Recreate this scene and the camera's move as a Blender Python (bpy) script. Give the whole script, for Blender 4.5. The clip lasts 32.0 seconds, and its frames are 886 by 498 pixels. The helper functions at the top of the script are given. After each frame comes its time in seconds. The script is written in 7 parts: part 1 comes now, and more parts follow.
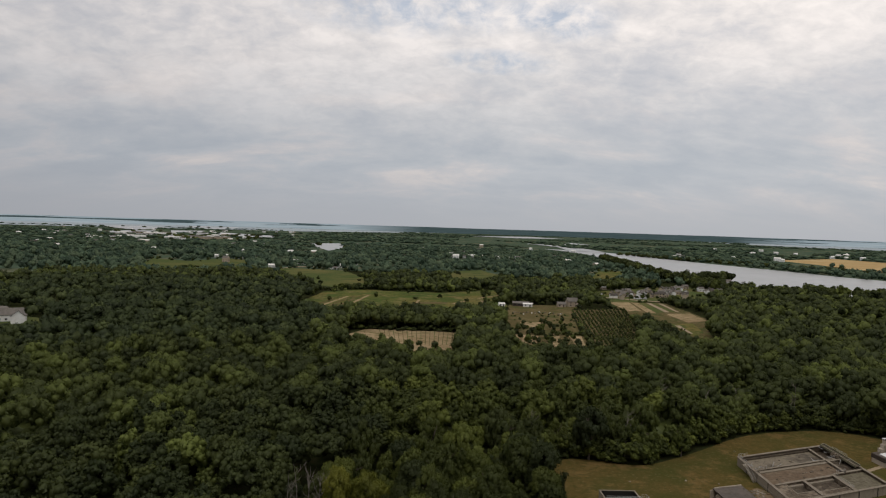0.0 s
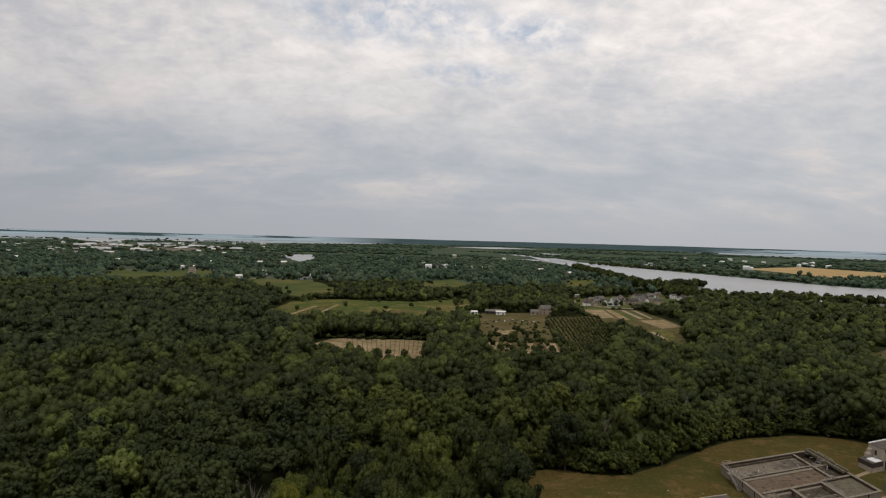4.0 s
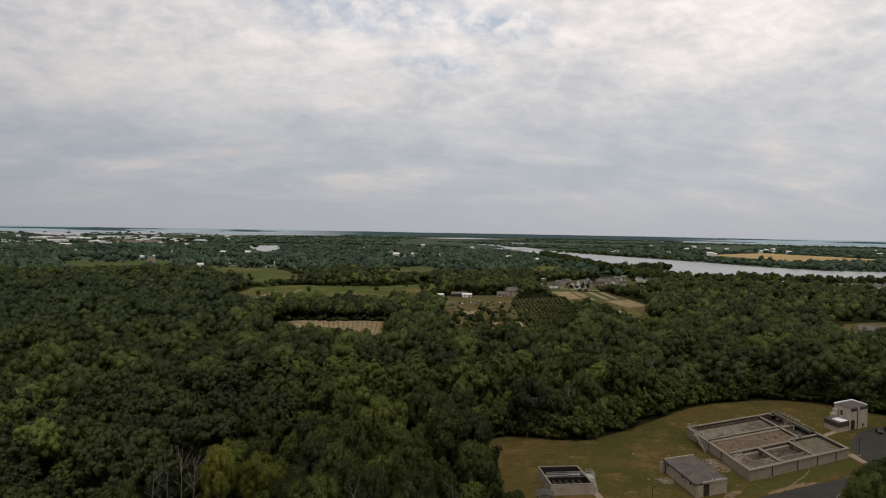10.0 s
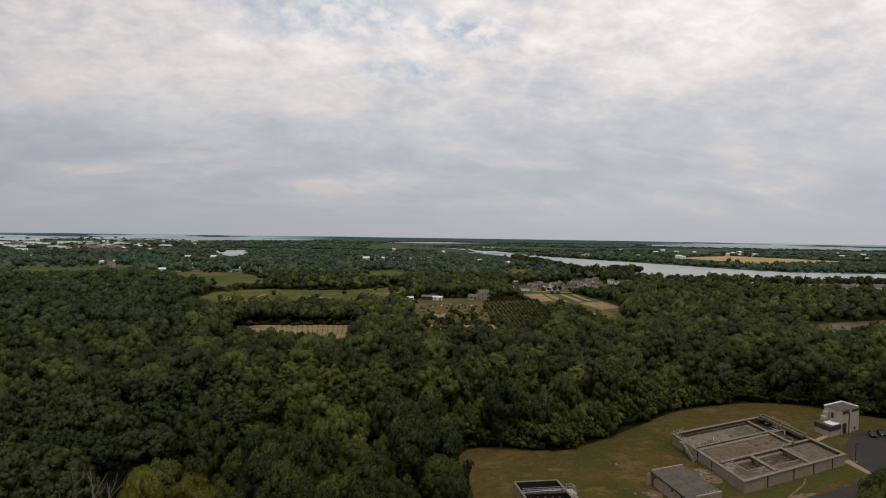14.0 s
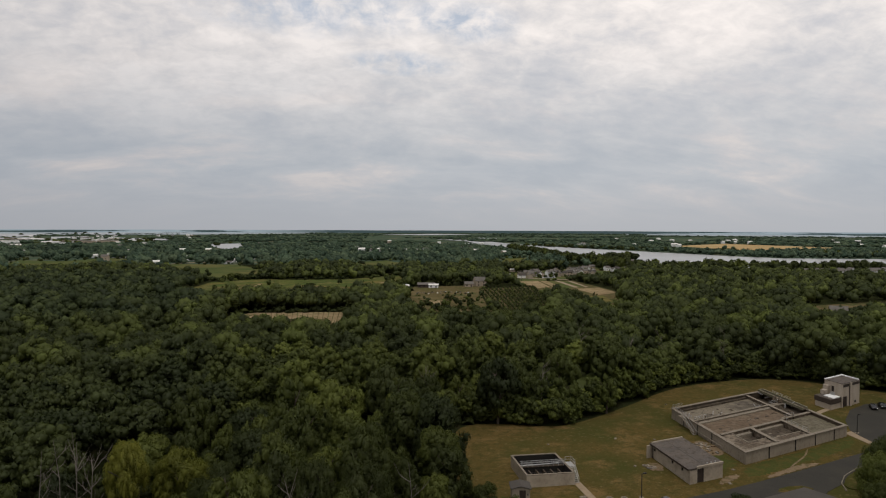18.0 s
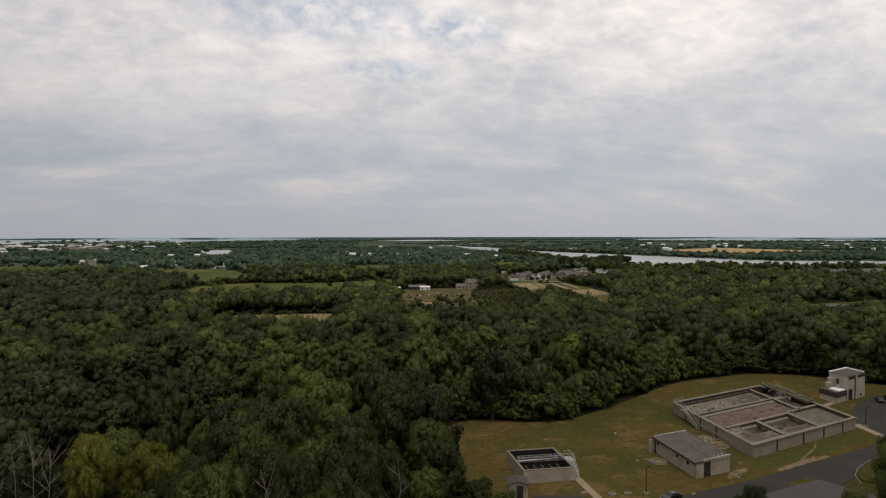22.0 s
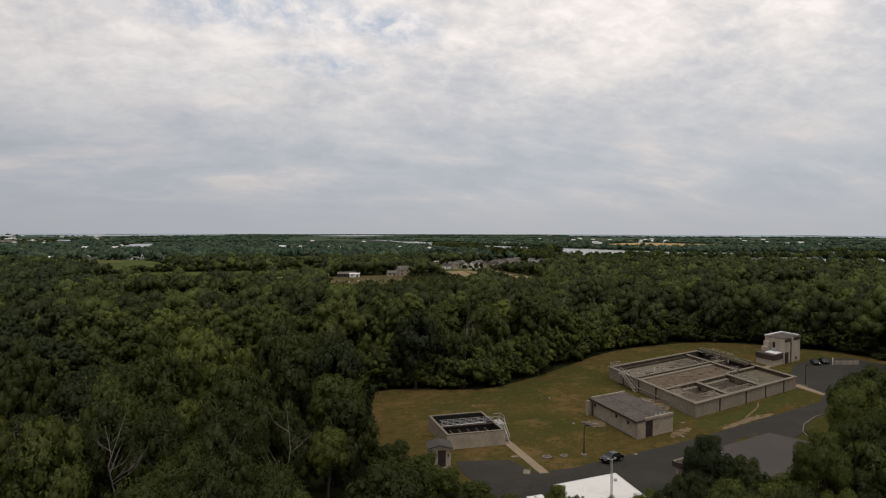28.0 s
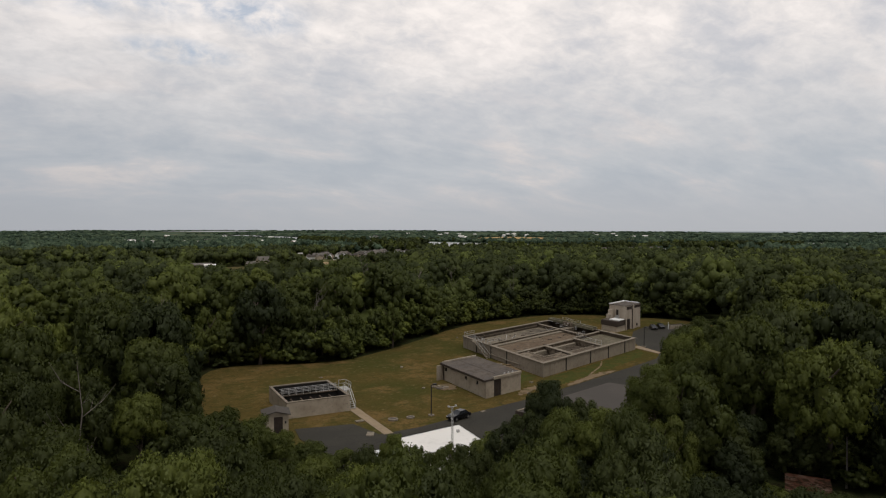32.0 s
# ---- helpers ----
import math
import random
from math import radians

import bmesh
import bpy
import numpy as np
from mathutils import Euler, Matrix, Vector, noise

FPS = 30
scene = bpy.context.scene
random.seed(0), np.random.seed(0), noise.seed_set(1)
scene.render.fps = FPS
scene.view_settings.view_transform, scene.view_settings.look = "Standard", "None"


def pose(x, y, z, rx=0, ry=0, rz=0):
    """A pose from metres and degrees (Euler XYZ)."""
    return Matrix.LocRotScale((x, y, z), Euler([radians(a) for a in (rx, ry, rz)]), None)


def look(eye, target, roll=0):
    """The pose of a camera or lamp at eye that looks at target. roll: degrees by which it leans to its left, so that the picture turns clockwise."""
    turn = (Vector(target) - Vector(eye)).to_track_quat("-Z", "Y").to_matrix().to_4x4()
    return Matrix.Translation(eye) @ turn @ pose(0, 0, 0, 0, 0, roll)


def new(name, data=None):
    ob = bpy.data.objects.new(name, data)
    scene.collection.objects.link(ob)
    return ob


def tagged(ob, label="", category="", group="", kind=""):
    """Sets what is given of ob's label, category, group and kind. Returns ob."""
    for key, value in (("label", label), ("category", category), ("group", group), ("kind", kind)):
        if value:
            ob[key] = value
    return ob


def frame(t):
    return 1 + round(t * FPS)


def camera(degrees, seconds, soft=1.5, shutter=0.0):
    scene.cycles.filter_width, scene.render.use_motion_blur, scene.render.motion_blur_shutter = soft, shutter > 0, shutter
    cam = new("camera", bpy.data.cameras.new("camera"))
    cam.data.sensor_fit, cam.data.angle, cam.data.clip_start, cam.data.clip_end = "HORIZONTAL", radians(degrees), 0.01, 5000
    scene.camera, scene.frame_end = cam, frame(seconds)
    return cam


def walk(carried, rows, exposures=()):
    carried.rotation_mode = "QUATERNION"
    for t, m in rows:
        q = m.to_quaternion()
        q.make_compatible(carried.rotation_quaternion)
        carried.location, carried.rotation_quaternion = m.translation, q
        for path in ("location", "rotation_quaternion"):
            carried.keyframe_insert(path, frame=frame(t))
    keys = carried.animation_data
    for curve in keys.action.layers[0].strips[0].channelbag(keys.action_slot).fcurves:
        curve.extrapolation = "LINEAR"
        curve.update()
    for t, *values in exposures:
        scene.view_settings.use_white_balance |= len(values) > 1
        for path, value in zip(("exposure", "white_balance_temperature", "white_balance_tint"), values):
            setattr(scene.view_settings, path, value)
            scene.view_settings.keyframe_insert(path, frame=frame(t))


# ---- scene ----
# camera: seconds, place in metres, heading (clockwise from +y), tilt and lean in degrees
PATH = [
    (0, -6.12, -11.57, 71.90, 1.824, -2.075, 1.819),
    (0.5, -5.55, -9.22, 72.14, 1.689, -2.200, 1.515),
    (1, -5.01, -7.04, 72.11, 1.670, -1.929, 1.511),
    (1.5, -4.60, -5.10, 71.77, 1.879, -1.675, 1.506),
    (2, -4.31, -3.53, 71.14, 1.804, -1.436, 1.454),
    (2.5, -4.08, -2.31, 70.39, 2.036, -1.300, 1.426),
    (3, -3.75, -1.34, 69.48, 1.340, -1.210, 1.398),
    (3.5, -3.33, 0.02, 68.42, 2.237, -1.071, 1.397),
    (4, -2.94, 1.69, 67.18, 4.111, -0.976, 1.555),
    (4.5, -2.43, 3.34, 66.22, 5.331, -0.925, 1.395),
    (6.5, 0.10, 6.65, 62.96, 5.774, -1.027, 1.100),
    (7, 0.35, 6.28, 62.12, 4.931, -1.044, 1.060),
    (7.5, 0.40, 6.27, 61.29, 5.016, -1.089, 1.109),
    (8, 0.57, 6.92, 60.36, 5.608, -1.098, 1.103),
    (8.5, 0.93, 7.74, 59.27, 5.489, -1.120, 1.134),
    (9, 1.34, 9.10, 58.09, 6.598, -1.098, 1.267),
    (9.5, 1.85, 10.31, 57.57, 6.826, -1.400, 1.094),
    (10, 2.20, 11.36, 57.39, 6.827, -1.606, 1.056),
    (10.5, 2.46, 12.50, 57.46, 6.795, -1.758, 0.990),
    (11, 2.61, 14.02, 57.73, 6.739, -1.868, 0.882),
    (11.5, 2.91, 15.92, 57.86, 6.678, -1.935, 0.843),
    (12, 3.54, 18.25, 57.58, 6.746, -1.656, 0.901),
    (12.5, 4.31, 21.24, 56.87, 7.513, -1.481, 0.927),
    (13, 5.08, 24.24, 55.78, 9.092, -1.293, 1.010),
    (13.5, 5.51, 26.03, 54.85, 9.270, -1.226, 0.942),
    (14, 5.62, 26.75, 54.09, 9.341, -1.135, 0.880),
    (14.5, 5.64, 26.80, 53.34, 8.793, -1.042, 0.772),
    (16.5, 6.37, 27.72, 50.11, 9.683, -1.165, 0.392),
    (17, 6.49, 28.10, 49.59, 9.684, -1.406, 0.329),
    (17.5, 6.61, 28.75, 49.38, 9.678, -1.622, 0.290),
    (18, 6.69, 29.79, 49.38, 9.700, -1.808, 0.232),
    (18.5, 6.79, 31.32, 49.29, 9.716, -1.784, 0.196),
    (19, 7.25, 33.02, 48.73, 9.649, -1.600, 0.309),
    (19.5, 7.99, 35.09, 48.20, 10.584, -1.478, 0.275),
    (20, 8.42, 36.87, 47.43, 11.548, -1.420, 0.198),
    (20.5, 8.35, 37.44, 46.68, 11.571, -1.351, 0.141),
    (21, 8.01, 36.92, 46.14, 10.524, -1.304, 0.060),
    (21.5, 7.85, 36.34, 45.55, 9.893, -1.262, -0.042),
    (22, 8.00, 36.59, 44.67, 10.448, -1.227, -0.049),
    (22.5, 8.41, 37.34, 43.49, 10.769, -1.203, 0.004),
    (23, 8.92, 38.40, 42.06, 12.016, -1.129, 0.204),
    (23.5, 9.39, 39.06, 41.24, 12.417, -1.204, -0.019),
    (24, 9.69, 39.42, 40.26, 11.801, -1.243, -0.097),
    (24.5, 10.21, 40.60, 39.43, 12.912, -1.553, -0.045),
    (25, 11.04, 42.12, 38.70, 13.848, -1.796, 0.005),
    (25.5, 11.62, 43.70, 37.95, 13.873, -1.961, -0.063),
    (27.5, 13.58, 49.97, 35.19, 15.044, -1.660, 0.008),
    (28, 14.35, 51.07, 34.09, 16.208, -1.472, 0.134),
    (28.5, 14.90, 51.27, 33.29, 17.330, -1.503, 0.207),
    (29, 14.57, 50.70, 32.67, 16.613, -1.561, 0.127),
    (29.5, 13.93, 50.01, 32.29, 15.125, -1.638, -0.142),
    (30, 13.83, 49.88, 31.72, 15.651, -1.685, -0.209),
    (30.5, 14.05, 50.39, 30.86, 15.721, -1.679, -0.220),
    (31, 15.17, 51.54, 29.82, 16.670, -1.788, -0.134),
    (31.5, 17.57, 53.03, 28.80, 22.506, -1.891, 0.164),
    (32, 19.73, 54.39, 27.68, 27.728, -1.780, 0.089),
]
cam = camera(68.57, 32.0, soft=1.15)


def aim(x, y, z, heading, tilt, lean):
    h, p = radians(heading), radians(tilt)
    way = Vector((math.sin(h) * math.cos(p), math.cos(h) * math.cos(p), math.sin(p)))
    return look((x, y, z), Vector((x, y, z)) + way * 50, lean)


walk(cam, [(row[0], aim(*row[1:])) for row in PATH])


# ---- world and sun ----
def build_world():
    w = bpy.data.worlds.new("overcast_sky")
    scene.world = w
    w.use_nodes = True
    nt = w.node_tree
    nt.nodes.clear()
    N = lambda kind: nt.nodes.new(kind)
    link = nt.links.new

    def math_node(op, a, b=None, clamp=False):
        n = N("ShaderNodeMath")
        n.operation, n.use_clamp = op, clamp
        for i, v in enumerate((a, b)):
            if v is None:
                continue
            if isinstance(v, (int, float)):
                n.inputs[i].default_value = v
            else:
                link(v, n.inputs[i])
        return n.outputs[0]

    def ramp(fac, stops, mode="LINEAR"):
        n = N("ShaderNodeValToRGB")
        n.color_ramp.interpolation = mode
        el = n.color_ramp.elements
        el[0].position, el[0].color = stops[0][0], (*stops[0][1], 1)
        el[1].position, el[1].color = stops[-1][0], (*stops[-1][1], 1)
        for p, c in stops[1:-1]:
            e = el.new(p)
            e.color = (*c, 1)
        link(fac, n.inputs[0])
        return n.outputs[0]

    def mix(fac, a, b):
        n = N("ShaderNodeMix")
        n.data_type = "RGBA"
        link(fac, n.inputs[0]) if not isinstance(fac, float) else setattr(n.inputs[0], "default_value", fac)
        for i, v in ((6, a), (7, b)):
            if isinstance(v, tuple):
                n.inputs[i].default_value = (*v, 1)
            else:
                link(v, n.inputs[i])
        return n.outputs[2]

    tc = N("ShaderNodeTexCoord")
    sep = N("ShaderNodeSeparateXYZ")
    link(tc.outputs["Generated"], sep.inputs[0])
    x, y, z = sep.outputs
    zz = math_node("ADD", math_node("MAXIMUM", z, 0.0), 0.36)
    px, py = math_node("DIVIDE", x, zz), math_node("DIVIDE", y, zz)
    flat = N("ShaderNodeCombineXYZ")
    link(px, flat.inputs[0]), link(py, flat.inputs[1])

    def fbm(scale, detail, rough, dist, offset, sy=1.0):
        m = N("ShaderNodeMapping")
        m.inputs["Location"].default_value = offset
        m.inputs["Scale"].default_value = (1, sy, 1)
        link(flat.outputs[0], m.inputs[0])
        n = N("ShaderNodeTexNoise")
        n.inputs["Scale"].default_value, n.inputs["Detail"].default_value = scale, detail
        n.inputs["Roughness"].default_value, n.inputs["Distortion"].default_value = rough, dist
        link(m.outputs[0], n.inputs["Vector"])
        return n.outputs[0]

    big = fbm(1.75, 3, 0.5, 0.3, (3.1, 1.7, 0), 0.9)
    mid = fbm(4.9, 6, 0.58, 0.25, (0.4, 5.2, 2), 1.0)
    fine = fbm(15.0, 7, 0.62, 0.35, (7.7, 2.2, 4), 1.25)
    body = math_node("ADD", math_node("ADD", math_node("MULTIPLY", big, 0.36), math_node("MULTIPLY", mid, 0.38)), math_node("MULTIPLY", fine, 0.26))
    cloud = ramp(body, [(0.39, (0.545, 0.553, 0.592)), (0.455, (0.645, 0.635, 0.652)), (0.515, (0.765, 0.732, 0.722)), (0.59, (0.905, 0.852, 0.825))])
    # a smooth grey-blue belt lower down, with a few lit streaks, and haze at the horizon
    low = ramp(z, [(0.0, (1, 1, 1)), (0.10, (0.9, 0.9, 0.9)), (0.17, (0.55, 0.55, 0.55)), (0.27, (0, 0, 0))])
    streak = fbm(2.6, 7, 0.60, 0.3, (1.0, 9.0, 1), 1.9)
    lowcol = ramp(streak, [(0.38, (0.40, 0.438, 0.485)), (0.52, (0.455, 0.483, 0.52)), (0.61, (0.52, 0.52, 0.54)), (0.70, (0.62, 0.585, 0.575))])
    lowcol = mix(ramp(z, [(0.0, (1, 1, 1)), (0.02, (0.85, 0.85, 0.85)), (0.085, (0, 0, 0))]), lowcol, (0.42, 0.435, 0.465))
    cloud = mix(low, cloud, lowcol)
    # the cloud thins towards the east and is thicker in the west
    veil = ramp(math_node("ADD", math_node("ARCTAN2", x, y), 0.6), [(0.0, (0.84, 0.84, 0.85)), (0.35, (0.93, 0.93, 0.935)), (0.7, (1.0, 1.0, 1.0)), (1.0, (1.07, 1.06, 1.05))])
    thin = N("ShaderNodeMix")
    thin.data_type, thin.blend_type = "RGBA", "MULTIPLY"
    thin.inputs[0].default_value = 1.0
    link(cloud, thin.inputs[6]), link(veil, thin.inputs[7])
    cloud = thin.outputs[2]
    # thin gaps through which the blue shows, high up ahead
    sky = N("ShaderNodeTexSky")
    sky.sky_type, sky.sun_disc = "NISHITA", False
    sky.sun_elevation, sky.sun_rotation = radians(70.6), radians(194)
    sky.air_density, sky.dust_density = 1.2, 2.0
    blue = N("ShaderNodeVectorMath")
    blue.operation = "SCALE"
    link(sky.outputs[0], blue.inputs[0])
    blue.inputs[3].default_value = 0.1
    cells = fbm(19.0, 5, 0.6, 0.3, (2.0, 3.0, 6), 0.8)
    gap = None
    for cx, cy, wx, wy in ((-0.02, 1.40, 10.0, 60.0), (0.17, 1.60, 36.0, 280.0), (0.30, 1.42, 60.0, 120.0)):
        dx, dy = math_node("SUBTRACT", px, cx), math_node("SUBTRACT", py, cy)
        far = math_node("ADD", math_node("MULTIPLY", math_node("MULTIPLY", dx, dx), wx), math_node("MULTIPLY", math_node("MULTIPLY", dy, dy), wy))
        near = ramp(far, [(0.0, (1, 1, 1)), (0.4, (0.65, 0.65, 0.65)), (1.0, (0, 0, 0))])
        gap = near if gap is None else math_node("ADD", gap, near, True)
    gap = math_node("MULTIPLY", gap, ramp(cells, [(0.36, (0.08, 0.08, 0.08)), (0.62, (0.72, 0.72, 0.72))]), True)
    pale = mix(0.55, blue.outputs[0], (0.46, 0.55, 0.68))
    col = mix(gap, cloud, pale)
    # beyond the plain: a low wooded shore round the horizon, open water on both sides of it, grey further down
    az = math_node("ARCTAN2", x, y)
    line = N("ShaderNodeCombineXYZ")
    link(az, line.inputs[0]), link(math_node("MULTIPLY", z, 60.0), line.inputs[1])

    def shore(scale, detail):
        n = N("ShaderNodeTexNoise")
        n.inputs["Scale"].default_value, n.inputs["Detail"].default_value = scale, detail
        link(line.outputs[0], n.inputs["Vector"])
        return n.outputs[0]

    land = mix(ramp(shore(26.0, 5), [(0.40, (0, 0, 0)), (0.62, (1, 1, 1))]), (0.040, 0.062, 0.066), (0.062, 0.088, 0.090))
    sea = mix(ramp(shore(14.0, 3), [(0.42, (0, 0, 0)), (0.60, (1, 1, 1))]), (0.26, 0.32, 0.355), (0.33, 0.38, 0.41))
    wide = ramp(math_node("ADD", math_node("DIVIDE", az, 2.0), 0.5), [(0.440, (1, 1, 1)), (0.500, (0, 0, 0)), (0.725, (0, 0, 0)), (0.775, (1, 1, 1))])
    spit = math_node("GREATER_THAN", math_node("SUBTRACT", shore(7.0, 4), math_node("MULTIPLY", math_node("ABSOLUTE", math_node("ADD", z, 0.0052)), 55.0)), 0.47)
    below = mix(math_node("MULTIPLY", wide, math_node("SUBTRACT", 1.0, spit)), land, sea)
    below = mix(math_node("GREATER_THAN", math_node("MULTIPLY", z, -1.0), 0.03), below, (0.09, 0.10, 0.10))
    edge = math_node("SUBTRACT", 0.0040, math_node("MULTIPLY", shore(9.0, 6), 0.0018))
    col = mix(math_node("GREATER_THAN", math_node("MULTIPLY", z, -1.0), edge), col, below)
    bg = N("ShaderNodeBackground")
    link(col, bg.inputs[0])
    bg.inputs[1].default_value = 1.0
    out = N("ShaderNodeOutputWorld")
    link(bg.outputs[0], out.inputs[0])


build_world()
sun = new("sun", bpy.data.lights.new("sun", "SUN"))
sun.data.energy, sun.data.angle, sun.data.color = 1.0, radians(16), (1.0, 0.95, 0.88)
sun.matrix_world = look((-16, -65, 190), (0, 0, 0))
scene.view_settings.exposure = 0.0


# ---- materials ----
def material(name, base, rough=0.9, spec=0.2, metal=0.0, variants=(), bump=0.0, bump_scale=8.0, alpha=None):
    """variants: (scale, detail, low, high, colour) layers mixed by noise at a real size; scale is per metre."""
    m = bpy.data.materials.new(name)
    m.use_nodes = True
    nt = m.node_tree
    b = nt.nodes["Principled BSDF"]
    b.inputs["Roughness"].default_value, b.inputs["Metallic"].default_value = rough, metal
    b.inputs["Specular IOR Level"].default_value = spec
    geo = nt.nodes.new("ShaderNodeNewGeometry")
    last = None
    for scale, detail, lo, hi, colour in variants:
        scale, upright = scale if isinstance(scale, tuple) else (scale, 1.0)
        n = nt.nodes.new("ShaderNodeTexNoise")
        n.inputs["Scale"].default_value, n.inputs["Detail"].default_value = scale, detail
        n.inputs["Roughness"].default_value = 0.62
        if upright < 1.0:
            mp = nt.nodes.new("ShaderNodeMapping")
            mp.inputs["Scale"].default_value = (1, 1, upright)
            nt.links.new(geo.outputs["Position"], mp.inputs[0])
            nt.links.new(mp.outputs[0], n.inputs["Vector"])
        else:
            nt.links.new(geo.outputs["Position"], n.inputs["Vector"])
        r = nt.nodes.new("ShaderNodeMapRange")
        r.inputs["From Min"].default_value, r.inputs["From Max"].default_value = lo, hi
        nt.links.new(n.outputs[0], r.inputs["Value"])
        x = nt.nodes.new("ShaderNodeMix")
        x.data_type = "RGBA"
        nt.links.new(r.outputs[0], x.inputs[0])
        if last is None:
            x.inputs[6].default_value = (*base, 1)
        else:
            nt.links.new(last, x.inputs[6])
        x.inputs[7].default_value = (*colour, 1)
        last = x.outputs[2]
    if last is None:
        b.inputs["Base Color"].default_value = (*base, 1)
    else:
        nt.links.new(last, b.inputs["Base Color"])
    if bump:
        n = nt.nodes.new("ShaderNodeTexNoise")
        n.inputs["Scale"].default_value, n.inputs["Detail"].default_value = bump_scale, 6
        nt.links.new(geo.outputs["Position"], n.inputs["Vector"])
        bu = nt.nodes.new("ShaderNodeBump")
        bu.inputs["Strength"].default_value, bu.inputs["Distance"].default_value = 0.6, bump
        nt.links.new(n.outputs[0], bu.inputs["Height"])
        nt.links.new(bu.outputs[0], b.inputs["Normal"])
    return m


def leaf_material(name, dark, light, hot, tree_scale=0.11):
    """Foliage: tone by place (tree to tree), by clump, and a little light through the leaves."""
    m = bpy.data.materials.new(name)
    m.use_nodes = True
    nt = m.node_tree
    nt.nodes.clear()
    geo, info = nt.nodes.new("ShaderNodeNewGeometry"), nt.nodes.new("ShaderNodeObjectInfo")
    n = nt.nodes.new("ShaderNodeTexNoise")
    n.inputs["Scale"].default_value, n.inputs["Detail"].default_value = tree_scale, 3
    nt.links.new(geo.outputs["Position"], n.inputs["Vector"])

    def mixed(fac, a, b):
        x = nt.nodes.new("ShaderNodeMix")
        x.data_type = "RGBA"
        nt.links.new(fac, x.inputs[0])
        for i, v in ((6, a), (7, b)):
            if isinstance(v, tuple):
                x.inputs[i].default_value = (*v, 1)
            else:
                nt.links.new(v, x.inputs[i])
        return x.outputs[2]

    def ranged(v, lo, hi, to=1.0):
        r = nt.nodes.new("ShaderNodeMapRange")
        r.inputs["From Min"].default_value, r.inputs["From Max"].default_value, r.inputs["To Max"].default_value = lo, hi, to
        nt.links.new(v, r.inputs["Value"])
        return r.outputs[0]

    # one tree differs from the next
    att = nt.nodes.new("ShaderNodeAttribute")
    att.attribute_name = "tone"
    add, fr = nt.nodes.new("ShaderNodeMath"), nt.nodes.new("ShaderNodeMath")
    fr.operation = "FRACT"
    nt.links.new(att.outputs["Fac"], add.inputs[0]), nt.links.new(info.outputs["Random"], add.inputs[1]), nt.links.new(add.outputs[0], fr.inputs[0])
    rp = nt.nodes.new("ShaderNodeValToRGB")
    stops = ((0.0, tuple(v * 0.90 for v in dark)), (0.30, dark), (0.62, light), (0.84, tuple(0.45 * a_ + 0.55 * b_ for a_, b_ in zip(light, hot))), (1.0, hot))
    el = rp.color_ramp.elements
    el[0].position, el[0].color, el[1].position, el[1].color = 0.0, (*stops[0][1], 1), 1.0, (*stops[4][1], 1)
    for p_, c_ in stops[1:4]:
        el.new(p_).color = (*c_, 1)
    nt.links.new(fr.outputs[0], rp.inputs[0])
    c = mixed(ranged(n.outputs[0], 0.44, 0.66, 0.25), rp.outputs[0], light)
    # stands of paler and darker trees, and leaf by leaf
    broad = nt.nodes.new("ShaderNodeTexNoise")
    broad.inputs["Scale"].default_value, broad.inputs["Detail"].default_value = 0.017, 2
    nt.links.new(geo.outputs["Position"], broad.inputs["Vector"])

    def times(a_, b_):
        k = nt.nodes.new("ShaderNodeMath")
        k.operation = "MULTIPLY"
        nt.links.new(a_, k.inputs[0]), nt.links.new(b_, k.inputs[1])
        return k.outputs[0]

    def spread(v, lo, hi, a_, b_):
        r = nt.nodes.new("ShaderNodeMapRange")
        for i_, w_ in zip(("From Min", "From Max", "To Min", "To Max"), (lo, hi, a_, b_)):
            r.inputs[i_].default_value = w_
        nt.links.new(v, r.inputs["Value"])
        return r.outputs[0]

    sc = nt.nodes.new("ShaderNodeVectorMath")
    sc.operation = "SCALE"
    nt.links.new(c, sc.inputs[0])
    nt.links.new(times(spread(broad.outputs[0], 0.35, 0.65, 0.82, 1.24), spread(geo.outputs["Random Per Island"], 0.0, 1.0, 0.88, 1.14)), sc.inputs[3])
    c = sc.outputs[0]
    # darker noise blotches in the colour stand for shade between the leaf clumps
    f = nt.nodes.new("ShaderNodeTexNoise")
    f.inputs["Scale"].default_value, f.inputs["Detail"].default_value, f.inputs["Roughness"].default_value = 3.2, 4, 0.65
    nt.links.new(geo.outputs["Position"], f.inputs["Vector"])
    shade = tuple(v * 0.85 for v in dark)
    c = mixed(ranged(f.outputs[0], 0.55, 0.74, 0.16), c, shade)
    d = nt.nodes.new("ShaderNodeBsdfDiffuse")
    t = nt.nodes.new("ShaderNodeBsdfTranslucent")
    bu = nt.nodes.new("ShaderNodeBump")
    bu.inputs["Strength"].default_value, bu.inputs["Distance"].default_value = 0.4, 0.3
    nt.links.new(f.outputs[0], bu.inputs["Height"])
    nt.links.new(bu.outputs[0], d.inputs["Normal"])
    g = nt.nodes.new("ShaderNodeBsdfGlossy")
    g.inputs["Roughness"].default_value = 0.55
    g.inputs["Color"].default_value = (0.5, 0.55, 0.5, 1)
    nt.links.new(c, d.inputs[0]), nt.links.new(c, t.inputs[0])
    a = nt.nodes.new("ShaderNodeMixShader")
    a.inputs[0].default_value = 0.40
    nt.links.new(d.outputs[0], a.inputs[1]), nt.links.new(t.outputs[0], a.inputs[2])
    b = nt.nodes.new("ShaderNodeMixShader")
    b.inputs[0].default_value = 0.025
    nt.links.new(a.outputs[0], b.inputs[1]), nt.links.new(g.outputs[0], b.inputs[2])
